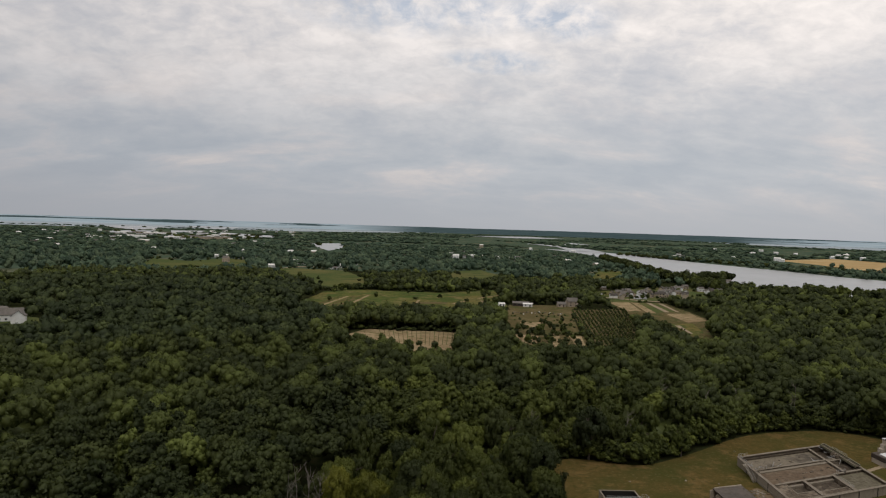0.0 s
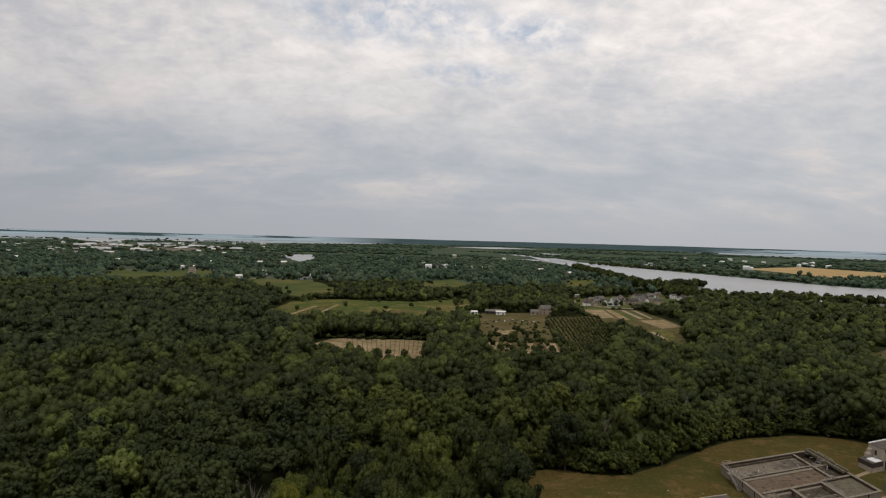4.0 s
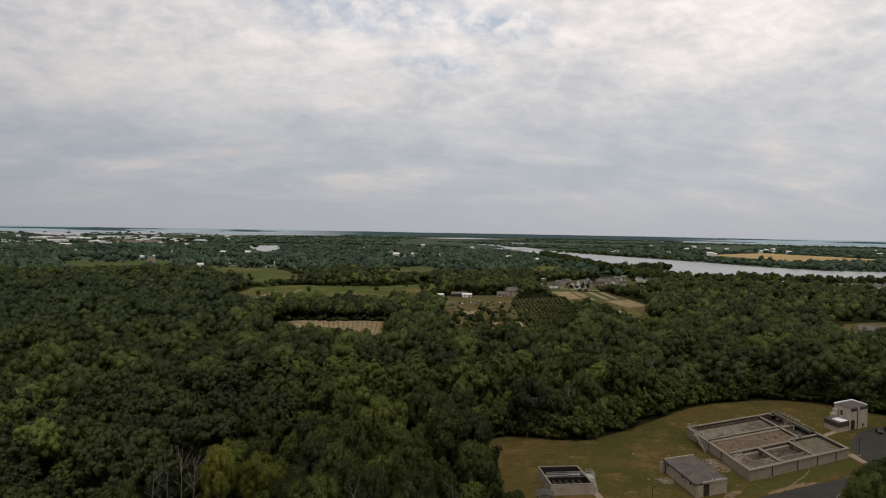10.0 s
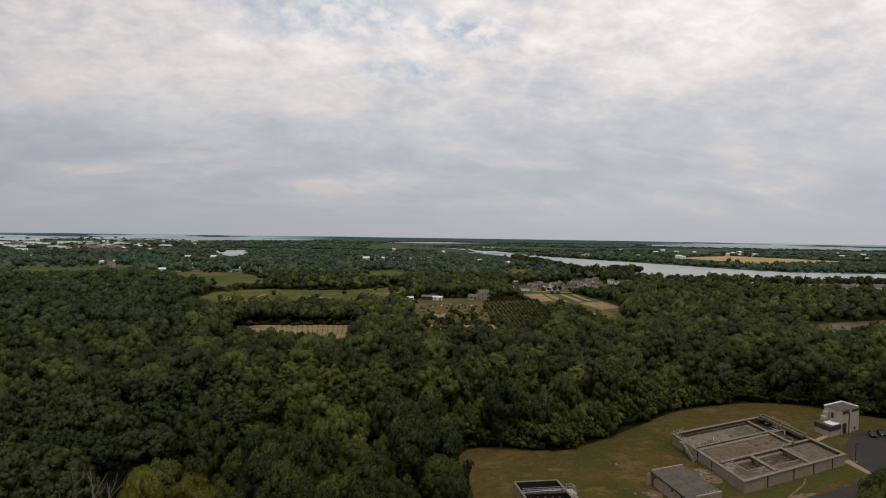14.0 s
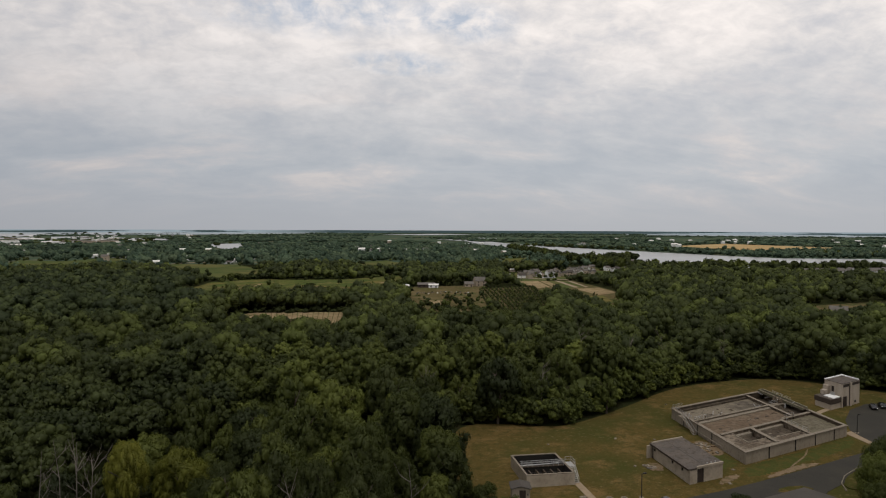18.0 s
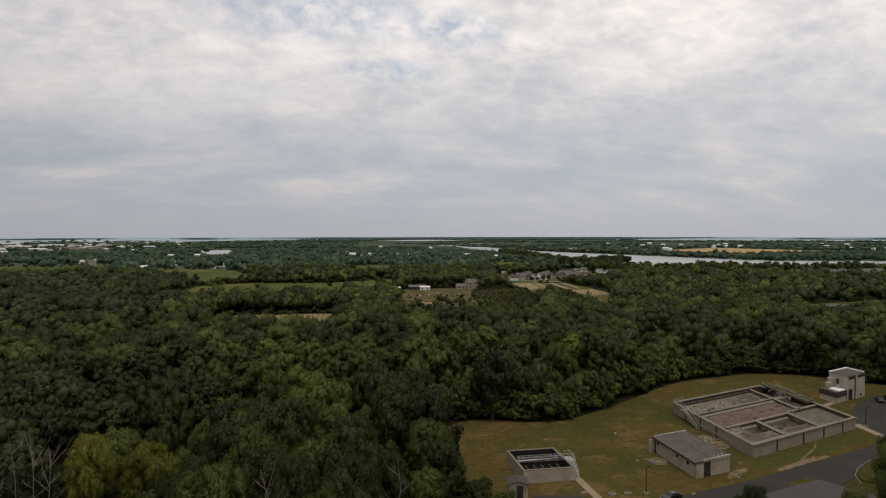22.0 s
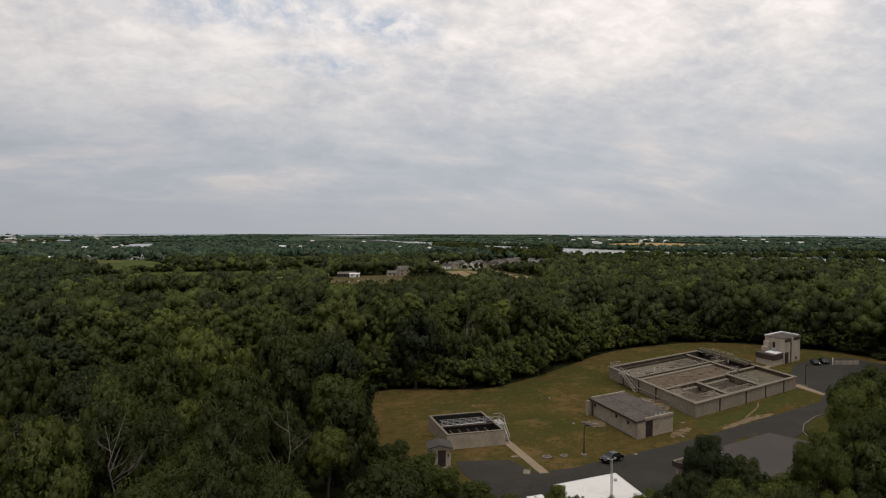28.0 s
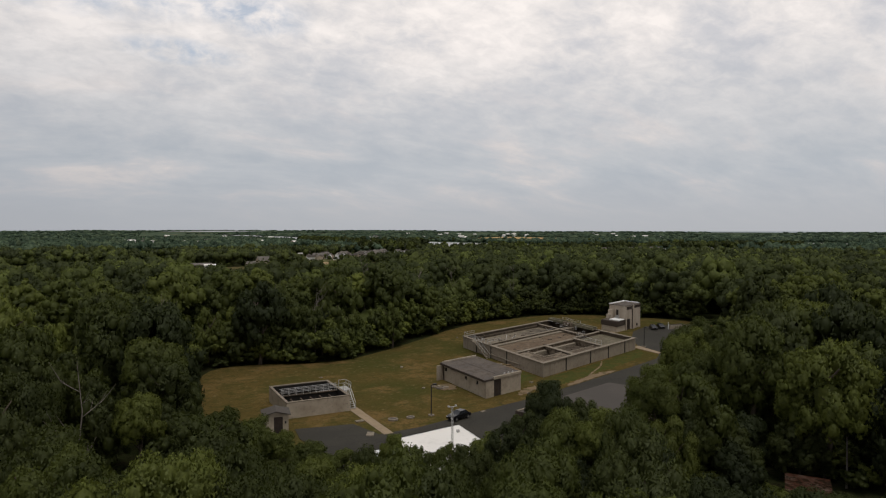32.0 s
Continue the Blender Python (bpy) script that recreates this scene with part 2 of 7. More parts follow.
    o = nt.nodes.new("ShaderNodeOutputMaterial")
    nt.links.new(b.outputs[0], o.inputs[0])
    return m


M = {
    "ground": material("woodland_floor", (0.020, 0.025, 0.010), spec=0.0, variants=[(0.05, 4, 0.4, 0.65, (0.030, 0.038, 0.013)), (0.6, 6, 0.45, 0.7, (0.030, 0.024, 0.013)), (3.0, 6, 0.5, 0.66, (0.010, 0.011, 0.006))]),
    "green_grass": material("greener_grass", (0.058, 0.066, 0.020), spec=0.0, bump=0.05, bump_scale=6, variants=[(0.5, 6, 0.46, 0.62, (0.086, 0.070, 0.023)), (2.6, 6, 0.48, 0.72, (0.040, 0.042, 0.013))]),
    # open farmland; its bluish tone takes in the haze of distance
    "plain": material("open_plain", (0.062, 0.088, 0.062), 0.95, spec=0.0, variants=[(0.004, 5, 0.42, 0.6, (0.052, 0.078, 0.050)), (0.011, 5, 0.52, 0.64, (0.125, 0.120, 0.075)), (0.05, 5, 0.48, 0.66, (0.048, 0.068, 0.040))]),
    "lawn": material("dry_lawn", (0.090, 0.066, 0.022), spec=0.0, bump=0.05, bump_scale=6, variants=[(0.04, 5, 0.46, 0.60, (0.052, 0.055, 0.016)), (0.10, 7, 0.50, 0.64, (0.140, 0.092, 0.036)), (0.9, 7, 0.56, 0.66, (0.125, 0.095, 0.045)), (0.5, 6, 0.48, 0.66, (0.060, 0.055, 0.017)), (2.6, 6, 0.48, 0.72, (0.050, 0.038, 0.013))]),
    "asphalt": material("asphalt", (0.038, 0.036, 0.030), 0.9, spec=0.1, bump=0.01, bump_scale=30, variants=[(0.15, 6, 0.45, 0.7, (0.050, 0.046, 0.037)), (3.5, 6, 0.5, 0.8, (0.025, 0.024, 0.020))]),
    "concrete": material("weathered_concrete", (0.275, 0.236, 0.184), 0.92, bump=0.02, bump_scale=5, variants=[(0.22, 6, 0.42, 0.68, (0.230, 0.195, 0.150)), ((0.8, 0.10), 7, 0.54, 0.72, (0.190, 0.156, 0.115)), (1.6, 8, 0.52, 0.76, (0.150, 0.121, 0.091))]),
    "coping": material("coping_concrete", (0.215, 0.184, 0.142), 0.9, bump=0.02, bump_scale=5, variants=[(0.5, 7, 0.42, 0.66, (0.165, 0.138, 0.102)), (2.5, 7, 0.48, 0.66, (0.095, 0.078, 0.057)), (7, 6, 0.55, 0.7, (0.27, 0.235, 0.185))]),
    "near_black": material("near_black_matte", (0.018, 0.016, 0.014), 0.9),
    "sludge": material("dried_sludge", (0.088, 0.065, 0.043), 0.95, bump=0.08, bump_scale=3, variants=[(0.25, 8, 0.48, 0.60, (0.185, 0.150, 0.110)), (1.1, 8, 0.48, 0.62, (0.045, 0.033, 0.023)), (3.5, 6, 0.54, 0.68, (0.21, 0.18, 0.14))]),
    "sludge_dark": material("grey_sludge", (0.070, 0.054, 0.038), 0.95, bump=0.08, bump_scale=3, variants=[(0.3, 8, 0.48, 0.66, (0.135, 0.112, 0.082)), (1.3, 8, 0.46, 0.64, (0.030, 0.023, 0.016))]),
    "algae": material("algae_floor", (0.108, 0.094, 0.060), 0.9, variants=[(0.4, 6, 0.4, 0.7, (0.150, 0.132, 0.092)), (1.5, 7, 0.47, 0.62, (0.060, 0.050, 0.032))]),
    "silt": material("pale_silt", (0.170, 0.145, 0.105), 0.95, bump=0.08, bump_scale=3, variants=[(0.12, 6, 0.50, 0.60, (0.060, 0.050, 0.038)), (0.9, 8, 0.46, 0.66, (0.125, 0.104, 0.075)), (3.0, 6, 0.52, 0.68, (0.075, 0.06, 0.044))]),
    "brown_silt": material("brown_silt", (0.115, 0.080, 0.050), 0.95, bump=0.08, bump_scale=3, variants=[(0.3, 7, 0.46, 0.62, (0.155, 0.118, 0.080)), (1.4, 8, 0.48, 0.64, (0.065, 0.045, 0.029))]),
    "moss": material("mossy_concrete", (0.150, 0.138, 0.090), 0.95, variants=[(0.8, 6, 0.42, 0.62, (0.20, 0.175, 0.125)), (2.5, 6, 0.5, 0.7, (0.075, 0.085, 0.04))]),
    "pale_block": material("cream_block", (0.400, 0.345, 0.278), 0.9, bump=0.01, bump_scale=6, variants=[((0.9, 0.1), 6, 0.48, 0.75, (0.310, 0.262, 0.202)), (2.2, 8, 0.55, 0.8, (0.250, 0.204, 0.157))]),
    "rust": material("rusty_sheet", (0.060, 0.026, 0.017), 0.95, spec=0.0, variants=[(0.9, 6, 0.46, 0.70, (0.10, 0.075, 0.058)), (1.6, 6, 0.45, 0.6, (0.020, 0.014, 0.009))]),
    # dark brown; on the large tank's inner faces it is painted shade
    "basin_shade": material("dark_basin", (0.05, 0.039, 0.027), 0.7, variants=[(0.6, 6, 0.4, 0.7, (0.085, 0.063, 0.042))]),
    "block": material("painted_block", (0.345, 0.298, 0.233), 0.9, bump=0.01, bump_scale=6, variants=[(0.4, 6, 0.45, 0.75, (0.215, 0.178, 0.133)), (2.2, 8, 0.55, 0.8, (0.165, 0.132, 0.097))]),
    "roof_grey": material("flat_roof_felt", (0.084, 0.074, 0.066), 0.9, spec=0.1, variants=[(0.3, 6, 0.42, 0.62, (0.112, 0.094, 0.078)), (1.2, 7, 0.50, 0.64, (0.058, 0.046, 0.037)), (4.0, 6, 0.54, 0.68, (0.140, 0.120, 0.102))]),
    "roof_brown": material("brown_roof", (0.062, 0.055, 0.048), 0.9, variants=[(0.15, 5, 0.4, 0.7, (0.076, 0.067, 0.058)), (1.5, 6, 0.55, 0.8, (0.056, 0.046, 0.037))]),
    "roof_white": material("white_metal_roof", (0.70, 0.68, 0.64), 0.6, variants=[(0.3, 5, 0.5, 0.75, (0.56, 0.54, 0.51)), (2.0, 6, 0.6, 0.8, (0.48, 0.46, 0.43))]),
    "fascia": material("brown_fascia", (0.055, 0.042, 0.034), 0.7),
    "door": material("dark_door", (0.030, 0.024, 0.021), 0.6, variants=[(1.5, 4, 0.4, 0.7, (0.05, 0.035, 0.028))]),
    "glass": material("window_glass", (0.015, 0.017, 0.02), 0.12, spec=0.5),
    "steel": material("galvanised_steel", (0.42, 0.42, 0.41), 0.5, metal=0.6, variants=[(3, 5, 0.5, 0.75, (0.28, 0.25, 0.22))]),
    "pole": material("dark_pole", (0.028, 0.026, 0.024), 0.6),
    "path": material("tan_concrete_path", (0.26, 0.20, 0.13), 0.9, variants=[(1.0, 6, 0.45, 0.75, (0.19, 0.145, 0.095))]),
    "soil": material("bare_soil", (0.17, 0.118, 0.068), 0.95, bump=0.05, bump_scale=3, variants=[(0.55, 7, 0.50, 0.58, (0.088, 0.066, 0.023)), (2.2, 6, 0.56, 0.66, (0.20, 0.16, 0.115)), (0.7, 7, 0.45, 0.7, (0.15, 0.11, 0.065))]),
    "bark": material("bark", (0.085, 0.068, 0.052), 0.95, variants=[(1.5, 5, 0.45, 0.7, (0.05, 0.04, 0.03))]),
    "deadwood": material("bleached_deadwood", (0.165, 0.145, 0.122), 0.95, variants=[(1.5, 5, 0.45, 0.7, (0.11, 0.095, 0.08))]),
    "water": material("river_water", (0.245, 0.25, 0.25), 0.3, spec=0.35, bump=0.03, bump_scale=0.4, variants=[(0.004, 3, 0.4, 0.65, (0.29, 0.295, 0.295)), ((0.03, 1.0), 4, 0.5, 0.7, (0.215, 0.22, 0.22))]),
    "meadow": material("meadow", (0.092, 0.103, 0.031), 0.95, spec=0.0, variants=[(0.012, 5, 0.44, 0.58, (0.140, 0.115, 0.042)), (0.03, 6, 0.48, 0.58, (0.062, 0.086, 0.026)), (0.07, 6, 0.54, 0.62, (0.150, 0.125, 0.055)), (0.25, 6, 0.46, 0.66, (0.052, 0.062, 0.020))]),
    "wheat": material("ripe_wheat", (0.36, 0.25, 0.12), 0.95, spec=0.0, variants=[(0.006, 5, 0.42, 0.65, (0.40, 0.30, 0.16)), (0.05, 5, 0.5, 0.7, (0.28, 0.21, 0.10))]),
    "dirt": material("ploughed_dirt", (0.292, 0.222, 0.132), 0.95, spec=0.0, variants=[(0.05, 5, 0.42, 0.62, (0.215, 0.157, 0.089)), (0.25, 7, 0.50, 0.66, (0.112, 0.100, 0.043))]),
    "white": material("white_paint", (0.70, 0.70, 0.69), 0.7, variants=[(0.5, 4, 0.5, 0.8, (0.58, 0.57, 0.55))]),
    "tan": material("tan_siding", (0.36, 0.30, 0.23), 0.8, variants=[(0.3, 4, 0.5, 0.8, (0.29, 0.24, 0.18))]),
    "shingle": material("grey_shingles", (0.115, 0.104, 0.092), 0.9, variants=[(0.5, 5, 0.4, 0.7, (0.155, 0.141, 0.125))]),
    "carpaint": material("black_car_paint", (0.006, 0.006, 0.007), 0.25, spec=0.4),
    "rubber": material("tyre_rubber", (0.02, 0.02, 0.02), 0.9),
    "chrome": material("bright_trim", (0.6, 0.6, 0.6), 0.25, metal=0.9),
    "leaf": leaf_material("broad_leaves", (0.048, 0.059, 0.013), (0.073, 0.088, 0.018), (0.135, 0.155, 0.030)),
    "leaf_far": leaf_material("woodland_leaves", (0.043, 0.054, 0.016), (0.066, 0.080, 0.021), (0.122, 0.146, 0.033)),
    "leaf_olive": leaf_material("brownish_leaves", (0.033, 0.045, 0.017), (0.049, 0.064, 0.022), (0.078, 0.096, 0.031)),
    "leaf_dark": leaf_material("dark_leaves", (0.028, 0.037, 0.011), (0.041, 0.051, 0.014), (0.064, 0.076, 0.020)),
    # leaves of far trees, with distance haze painted in as a bluish tone
    "leaf_haze": leaf_material("hazed_far_leaves", (0.050, 0.082, 0.052), (0.080, 0.118, 0.070), (0.118, 0.157, 0.088)),
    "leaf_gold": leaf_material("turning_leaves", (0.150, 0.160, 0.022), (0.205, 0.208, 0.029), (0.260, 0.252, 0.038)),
    "bay": material("open_water", (0.300, 0.342, 0.366), 0.9, spec=0.0, variants=[(0.002, 3, 0.4, 0.65, (0.288, 0.324, 0.348))]),
    "plot": material("worn_plot", (0.090, 0.073, 0.033), 0.95, spec=0.0, variants=[(0.03, 5, 0.46, 0.60, (0.125, 0.098, 0.050)), (0.09, 6, 0.48, 0.62, (0.058, 0.066, 0.024)), (0.3, 6, 0.52, 0.68, (0.15, 0.115, 0.065))]),
    "pasture": material("rough_pasture", (0.069, 0.086, 0.031), 0.95, spec=0.0, variants=[(0.008, 5, 0.44, 0.60, (0.113, 0.105, 0.042)), (0.03, 6, 0.48, 0.64, (0.049, 0.073, 0.026)), (0.3, 6, 0.5, 0.7, (0.098, 0.097, 0.040))]),
}


# ---- helpers for meshes ----
def part(name, bm, mat, parent=None, label="", smooth=False):
    me = bpy.data.meshes.new(name)
    bm.to_mesh(me)
    bm.free()
    if smooth:
        me.polygons.foreach_set("use_smooth", [True] * len(me.polygons))
    me.materials.append(mat)
    ob = new(name, me)
    if parent:
        ob.parent = parent
    if label:
        ob["label"] = label
    return ob


def thing(name, label, category, group="", kind="", place=None):
    ob = new(name)
    ob.empty_display_size = 0.3
    if place is not None:
        ob.matrix_world = place
    return tagged(ob, label, category, group, kind)


def box(bm, x0, x1, y0, y1, z0, z1, warp=None, bevel=0.0):
    co = [(x, y, z) for z in (z0, z1) for y in (y0, y1) for x in (x0, x1)]
    if warp:
        co = [warp(*c) for c in co]
    v = [bm.verts.new(c) for c in co]
    fs = [bm.faces.new([v[i] for i in f]) for f in ((0, 2, 3, 1), (4, 5, 7, 6), (0, 1, 5, 4), (2, 6, 7, 3), (0, 4, 6, 2), (1, 3, 7, 5))]
    if bevel:
        es = list({e for f in fs for e in f.edges})
        bmesh.ops.bevel(bm, geom=es, offset=bevel, segments=1, affect="EDGES")
    return bm


def boxes(*sets, warp=None, bevel=0.0):
    bm = bmesh.new()
    for s in sets:
        box(bm, *s, warp=warp, bevel=bevel)
    return bm


def rod(bm, a, b, r0, r1=None, seg=6, cap=True):
    a, b = Vector(a), Vector(b)
    r1 = r0 if r1 is None else r1
    q = (b - a).to_track_quat("Z", "Y")
    rings = []
    for p, r in ((a, r0), (b, r1)):
        rings.append([bm.verts.new(p + q @ Vector((r * math.cos(k * math.tau / seg), r * math.sin(k * math.tau / seg), 0))) for k in range(seg)])
    for k in range(seg):
        bm.faces.new((rings[0][k], rings[0][(k + 1) % seg], rings[1][(k + 1) % seg], rings[1][k]))
    if cap:
        bm.faces.new(rings[0][::-1])
        bm.faces.new(rings[1])
    return bm


def sheet(points, z, thick=0.0):
    """A flat polygon; points are (x, y) with the same height, or a height function."""
    bm = bmesh.new()
    h = z if callable(z) else (lambda x, y: z)
    v = [bm.verts.new((x, y, h(x, y))) for x, y in points]
    f = bm.faces.new(v)
    if f.normal.z < 0 or (f.normal_update() or f.normal.z < 0):
        f.normal_flip()
    if thick:
        r = bmesh.ops.extrude_face_region(bm, geom=[f])
        for w in r["geom"]:
            if isinstance(w, bmesh.types.BMVert):
                w.co.z -= thick
        bmesh.ops.recalc_face_normals(bm, faces=bm.faces[:])
    else:
        bmesh.ops.triangulate(bm, faces=bm.faces[:])
    return bm


def rounded(points, n=3):
    """Corner cutting, for outlines that run in curves."""
    p = [Vector((*q, 0)) for q in points]
    for _ in range(n):
        p = [c for a, b in zip(p, p[1:] + p[:1]) for c in (a * 0.75 + b * 0.25, a * 0.25 + b * 0.75)]
    return [(q.x, q.y) for q in p]


def ragged(points, step=0.5, amp=0.45, seed=1.0):
    """An outline with the uneven edge of worn ground."""
    out = []
    for (x0, y0), (x1, y1) in zip(points, points[1:] + points[:1]):
        l = math.hypot(x1 - x0, y1 - y0)
        n = max(1, int(l / step))
        for k in range(n):
            x, y = x0 + (x1 - x0) * k / n, y0 + (y1 - y0) * k / n
            j = amp * noise.noise(Vector((x * 1.3, y * 1.3, seed))) + amp * 0.6 * noise.noise(Vector((x * 3.7, y * 3.7, seed)))
            out.append((x - (y1 - y0) / l * j, y + (x1 - x0) / l * j))
    return out


def smooth01(a, b, v):
    t = min(1.0, max(0.0, (v - a) / (b - a)))
    return t * t * (3 - 2 * t)


def height(x, y):
    """The lie of the land: level round the plant, lower beyond, raised far off to meet the horizon in the camera's
    view.
    """
    d = math.hypot((x - 95) * 0.9, y - 150)
    r = math.hypot(x, y)
    return -6.0 * smooth01(95, 240, d) + 19.0 * smooth01(2300, 4900, r)


def inside(poly, x, y):
    c = False
    for (x0, y0), (x1, y1) in zip(poly, poly[1:] + poly[:1]):
        if (y0 > y) != (y1 > y) and x < (x1 - x0) * (y - y0) / (y1 - y0) + x0:
            c = not c
    return c


# ---- ground ----
def build_ground():
    rings = [0] + [6 * 1.055 ** k for k in range(126)]
    rings = [r for r in rings if r < 4880] + [4950]
    seg = 144
    verts, faces = [], []
    for r in rings:
        for k in range(seg):
            a = k * math.tau / seg
            x, y = 60 + r * math.cos(a), 140 + r * math.sin(a)
            verts.append((x, y, height(x, y) - 0.12))
    for i in range(len(rings) - 1):
        for k in range(seg):
            k2 = (k + 1) % seg
            faces.append((i * seg + k, (i + 1) * seg + k, (i + 1) * seg + k2, i * seg + k2))
    me = bpy.data.meshes.new("ground")
    me.from_pydata(verts, [], faces)
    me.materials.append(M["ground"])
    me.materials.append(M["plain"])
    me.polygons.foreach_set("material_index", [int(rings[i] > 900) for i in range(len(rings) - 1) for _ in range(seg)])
    me.polygons.foreach_set("use_smooth", [True] * len(me.polygons))
    tagged(new("ground", me), "dark leaf-littered woodland floor and plain", "ground", kind="structure")


build_ground()

CLEARING = [(28.5, 150), (31, 160), (34, 175), (38, 189), (50, 188), (60, 183.5), (67, 185), (77, 191), (90, 200), (104, 211), (118, 218.5), (133, 222), (147, 223),
            (158, 218), (166, 208), (176, 196), (176, 178), (160, 168), (140, 153), (126, 148), (116, 140), (106, 134), (96, 128), (91, 118), (84, 111), (74, 107.5), (66, 112),
            (60, 107), (45, 108), (43, 120), (42, 131), (39.5, 138.5), (36, 143)]
lawn = part("lawn", sheet(rounded(CLEARING, 2), -0.02), M["lawn"])
tagged(lawn, "dry mown lawn, brown and green in patches", "lawn", kind="structure")

ROAD = [(43, 142.5), (51, 141), (52.5, 135), (58.5, 135.4), (69.5, 138.2), (79.5, 140.5), (90.5, 143.8), (108, 149.6), (124, 155.2), (130.5, 160), (131, 167), (138, 177), (147, 185.5), (156, 190), (170, 190),
        (172, 178), (158, 170), (143, 158), (128, 150), (116, 145.6), (106, 140.5), (99, 137), (93, 132), (88, 130), (78, 127), (66, 124), (62, 122), (60, 110), (45.5, 112), (44, 128), (42.5, 138)]
road = part("road", sheet(ROAD, 0.03, 0.08), M["asphalt"])
tagged(road, "grey cracked asphalt drive and yard", "road", kind="structure")
island = part("verge", sheet(rounded([(103, 137), (106.5, 141.8), (114.5, 146.4), (120, 147.5), (116, 142), (108, 136.5)], 2), 0.16, 0.2), M["lawn"])
tagged(island, "kerbed grass verge at the bend of the drive", "verge", kind="structure")


def kerb():
    bm = bmesh.new()
    line = [(102.6, 136.6), (104.5, 140), (108, 143.2), (114, 146.6), (119.5, 148.2)]
    for (x0, y0), (x1, y1) in zip(line, line[1:]):
        d = Vector((x1 - x0, y1 - y0, 0)).normalized()
        n = Vector((-d.y, d.x, 0)) * 0.08
        v = [bm.verts.new((px + s * n.x, py + s * n.y, z)) for z in (0.0, 0.2) for px, py, s in ((x0, y0, 1), (x1, y1, 1), (x1, y1, -1), (x0, y0, -1))]
        for f in ((0, 3, 2, 1), (4, 5, 6, 7), (0, 1, 5, 4), (1, 2, 6, 5), (2, 3, 7, 6), (3, 0, 4, 7)):
            bm.faces.new([v[i] for i in f])
    tagged(part("kerb", bm, M["coping"]), "pale concrete kerb round the verge", "kerb", kind="structure")


kerb()
for name, pts, mat, label in (
        ("footpath", [(52.9, 149), (54.4, 149), (54.4, 134.6), (53.0, 134.6)], "path", "tan concrete footpath from the small tank to the drive"),
        ("footpath", [(129.6, 168), (132.2, 168.6), (130.4, 159.6), (128.9, 159.2)], "path", "narrow concrete path beside the large tank"),
        ("footpath", [(133.6, 183.6), (134.2, 182.4), (144.6, 188.0), (144.4, 189.6)], "path", "narrow concrete path from the tall building to the tank"),
        ("grass_island", [(89.6, 138.4), (90.6, 139.6), (93.1, 140.3), (96.1, 140.2), (97.2, 138.6), (95.9, 137.0), (92.5, 136.6)], "lawn", "oval grass island in the drive"),
        ("worn_trail", [(111.9, 158.6), (108.2, 154.8), (104.1, 152.0), (100.5, 149.4), (100.7, 149.2), (104.3, 151.75), (108.4, 154.5), (112.1, 158.4)], "soil", "thin worn trail in the grass"),
        ("bare_patch", [(88.0, 158.6), (91.6, 158.0), (93.4, 163), (92.0, 168.6), (89.0, 167.0), (87.6, 163)], "soil", "trampled rubble-strewn ground beside the tank stair"),
        ("bare_patch", [(90.5, 144.0), (95, 146.8), (103, 150.3), (109, 150.6), (107.5, 149.7), (100, 147.3)], "soil", "strip of bare tan soil along the drive"),
        ("bare_patch", [(70.6, 152.4), (73.9, 151.6), (75, 156), (72, 156.2)], "soil", "bare trodden soil beside the pump house"),
        ("bare_patch", [(79.8, 143.0), (84.6, 144.6), (88, 147.4), (84.2, 147.0)], "soil", "worn pale apron at the pump house door")):
    tagged(part(name, sheet(ragged(rounded(pts, 1), amp=0.10 if "trail" in name else 0.5) if mat == "soil" else pts, 0.055, 0.06), M[mat]), label, "path", kind="structure")


for pts, label in (([(87, 144.6), (100, 149.2), (114, 154.4), (126, 159.6), (129, 165), (127, 164.6), (112, 158.4), (98, 153.2), (91.8, 151.4)], "greener grass along the tank's south wall"),
                   ([(84.6, 150), (91.6, 152.4), (91.9, 160), (88.4, 158.4), (85.4, 156)], "greener grass between tank and pump house")):
    tagged(part("grass_patch", sheet(ragged(rounded(pts, 2), 0.4, 0.9), 0.012), M["green_grass"]), label, "lawn", kind="structure")


# ---- the large settling tank ----
# sides skewed off square to fit the camera's view
TO, TU, TV = Vector((92.3, 152.2, 0)), Vector((35.9, 13.3, 0)), Vector((1.9, 33.6, 0))


def tank_at(a, b, z):
    """a and b run from 0 to 1 along the two sides of the large tank."""
    return TO + TU * a + TV * b + Vector((0, 0, z))


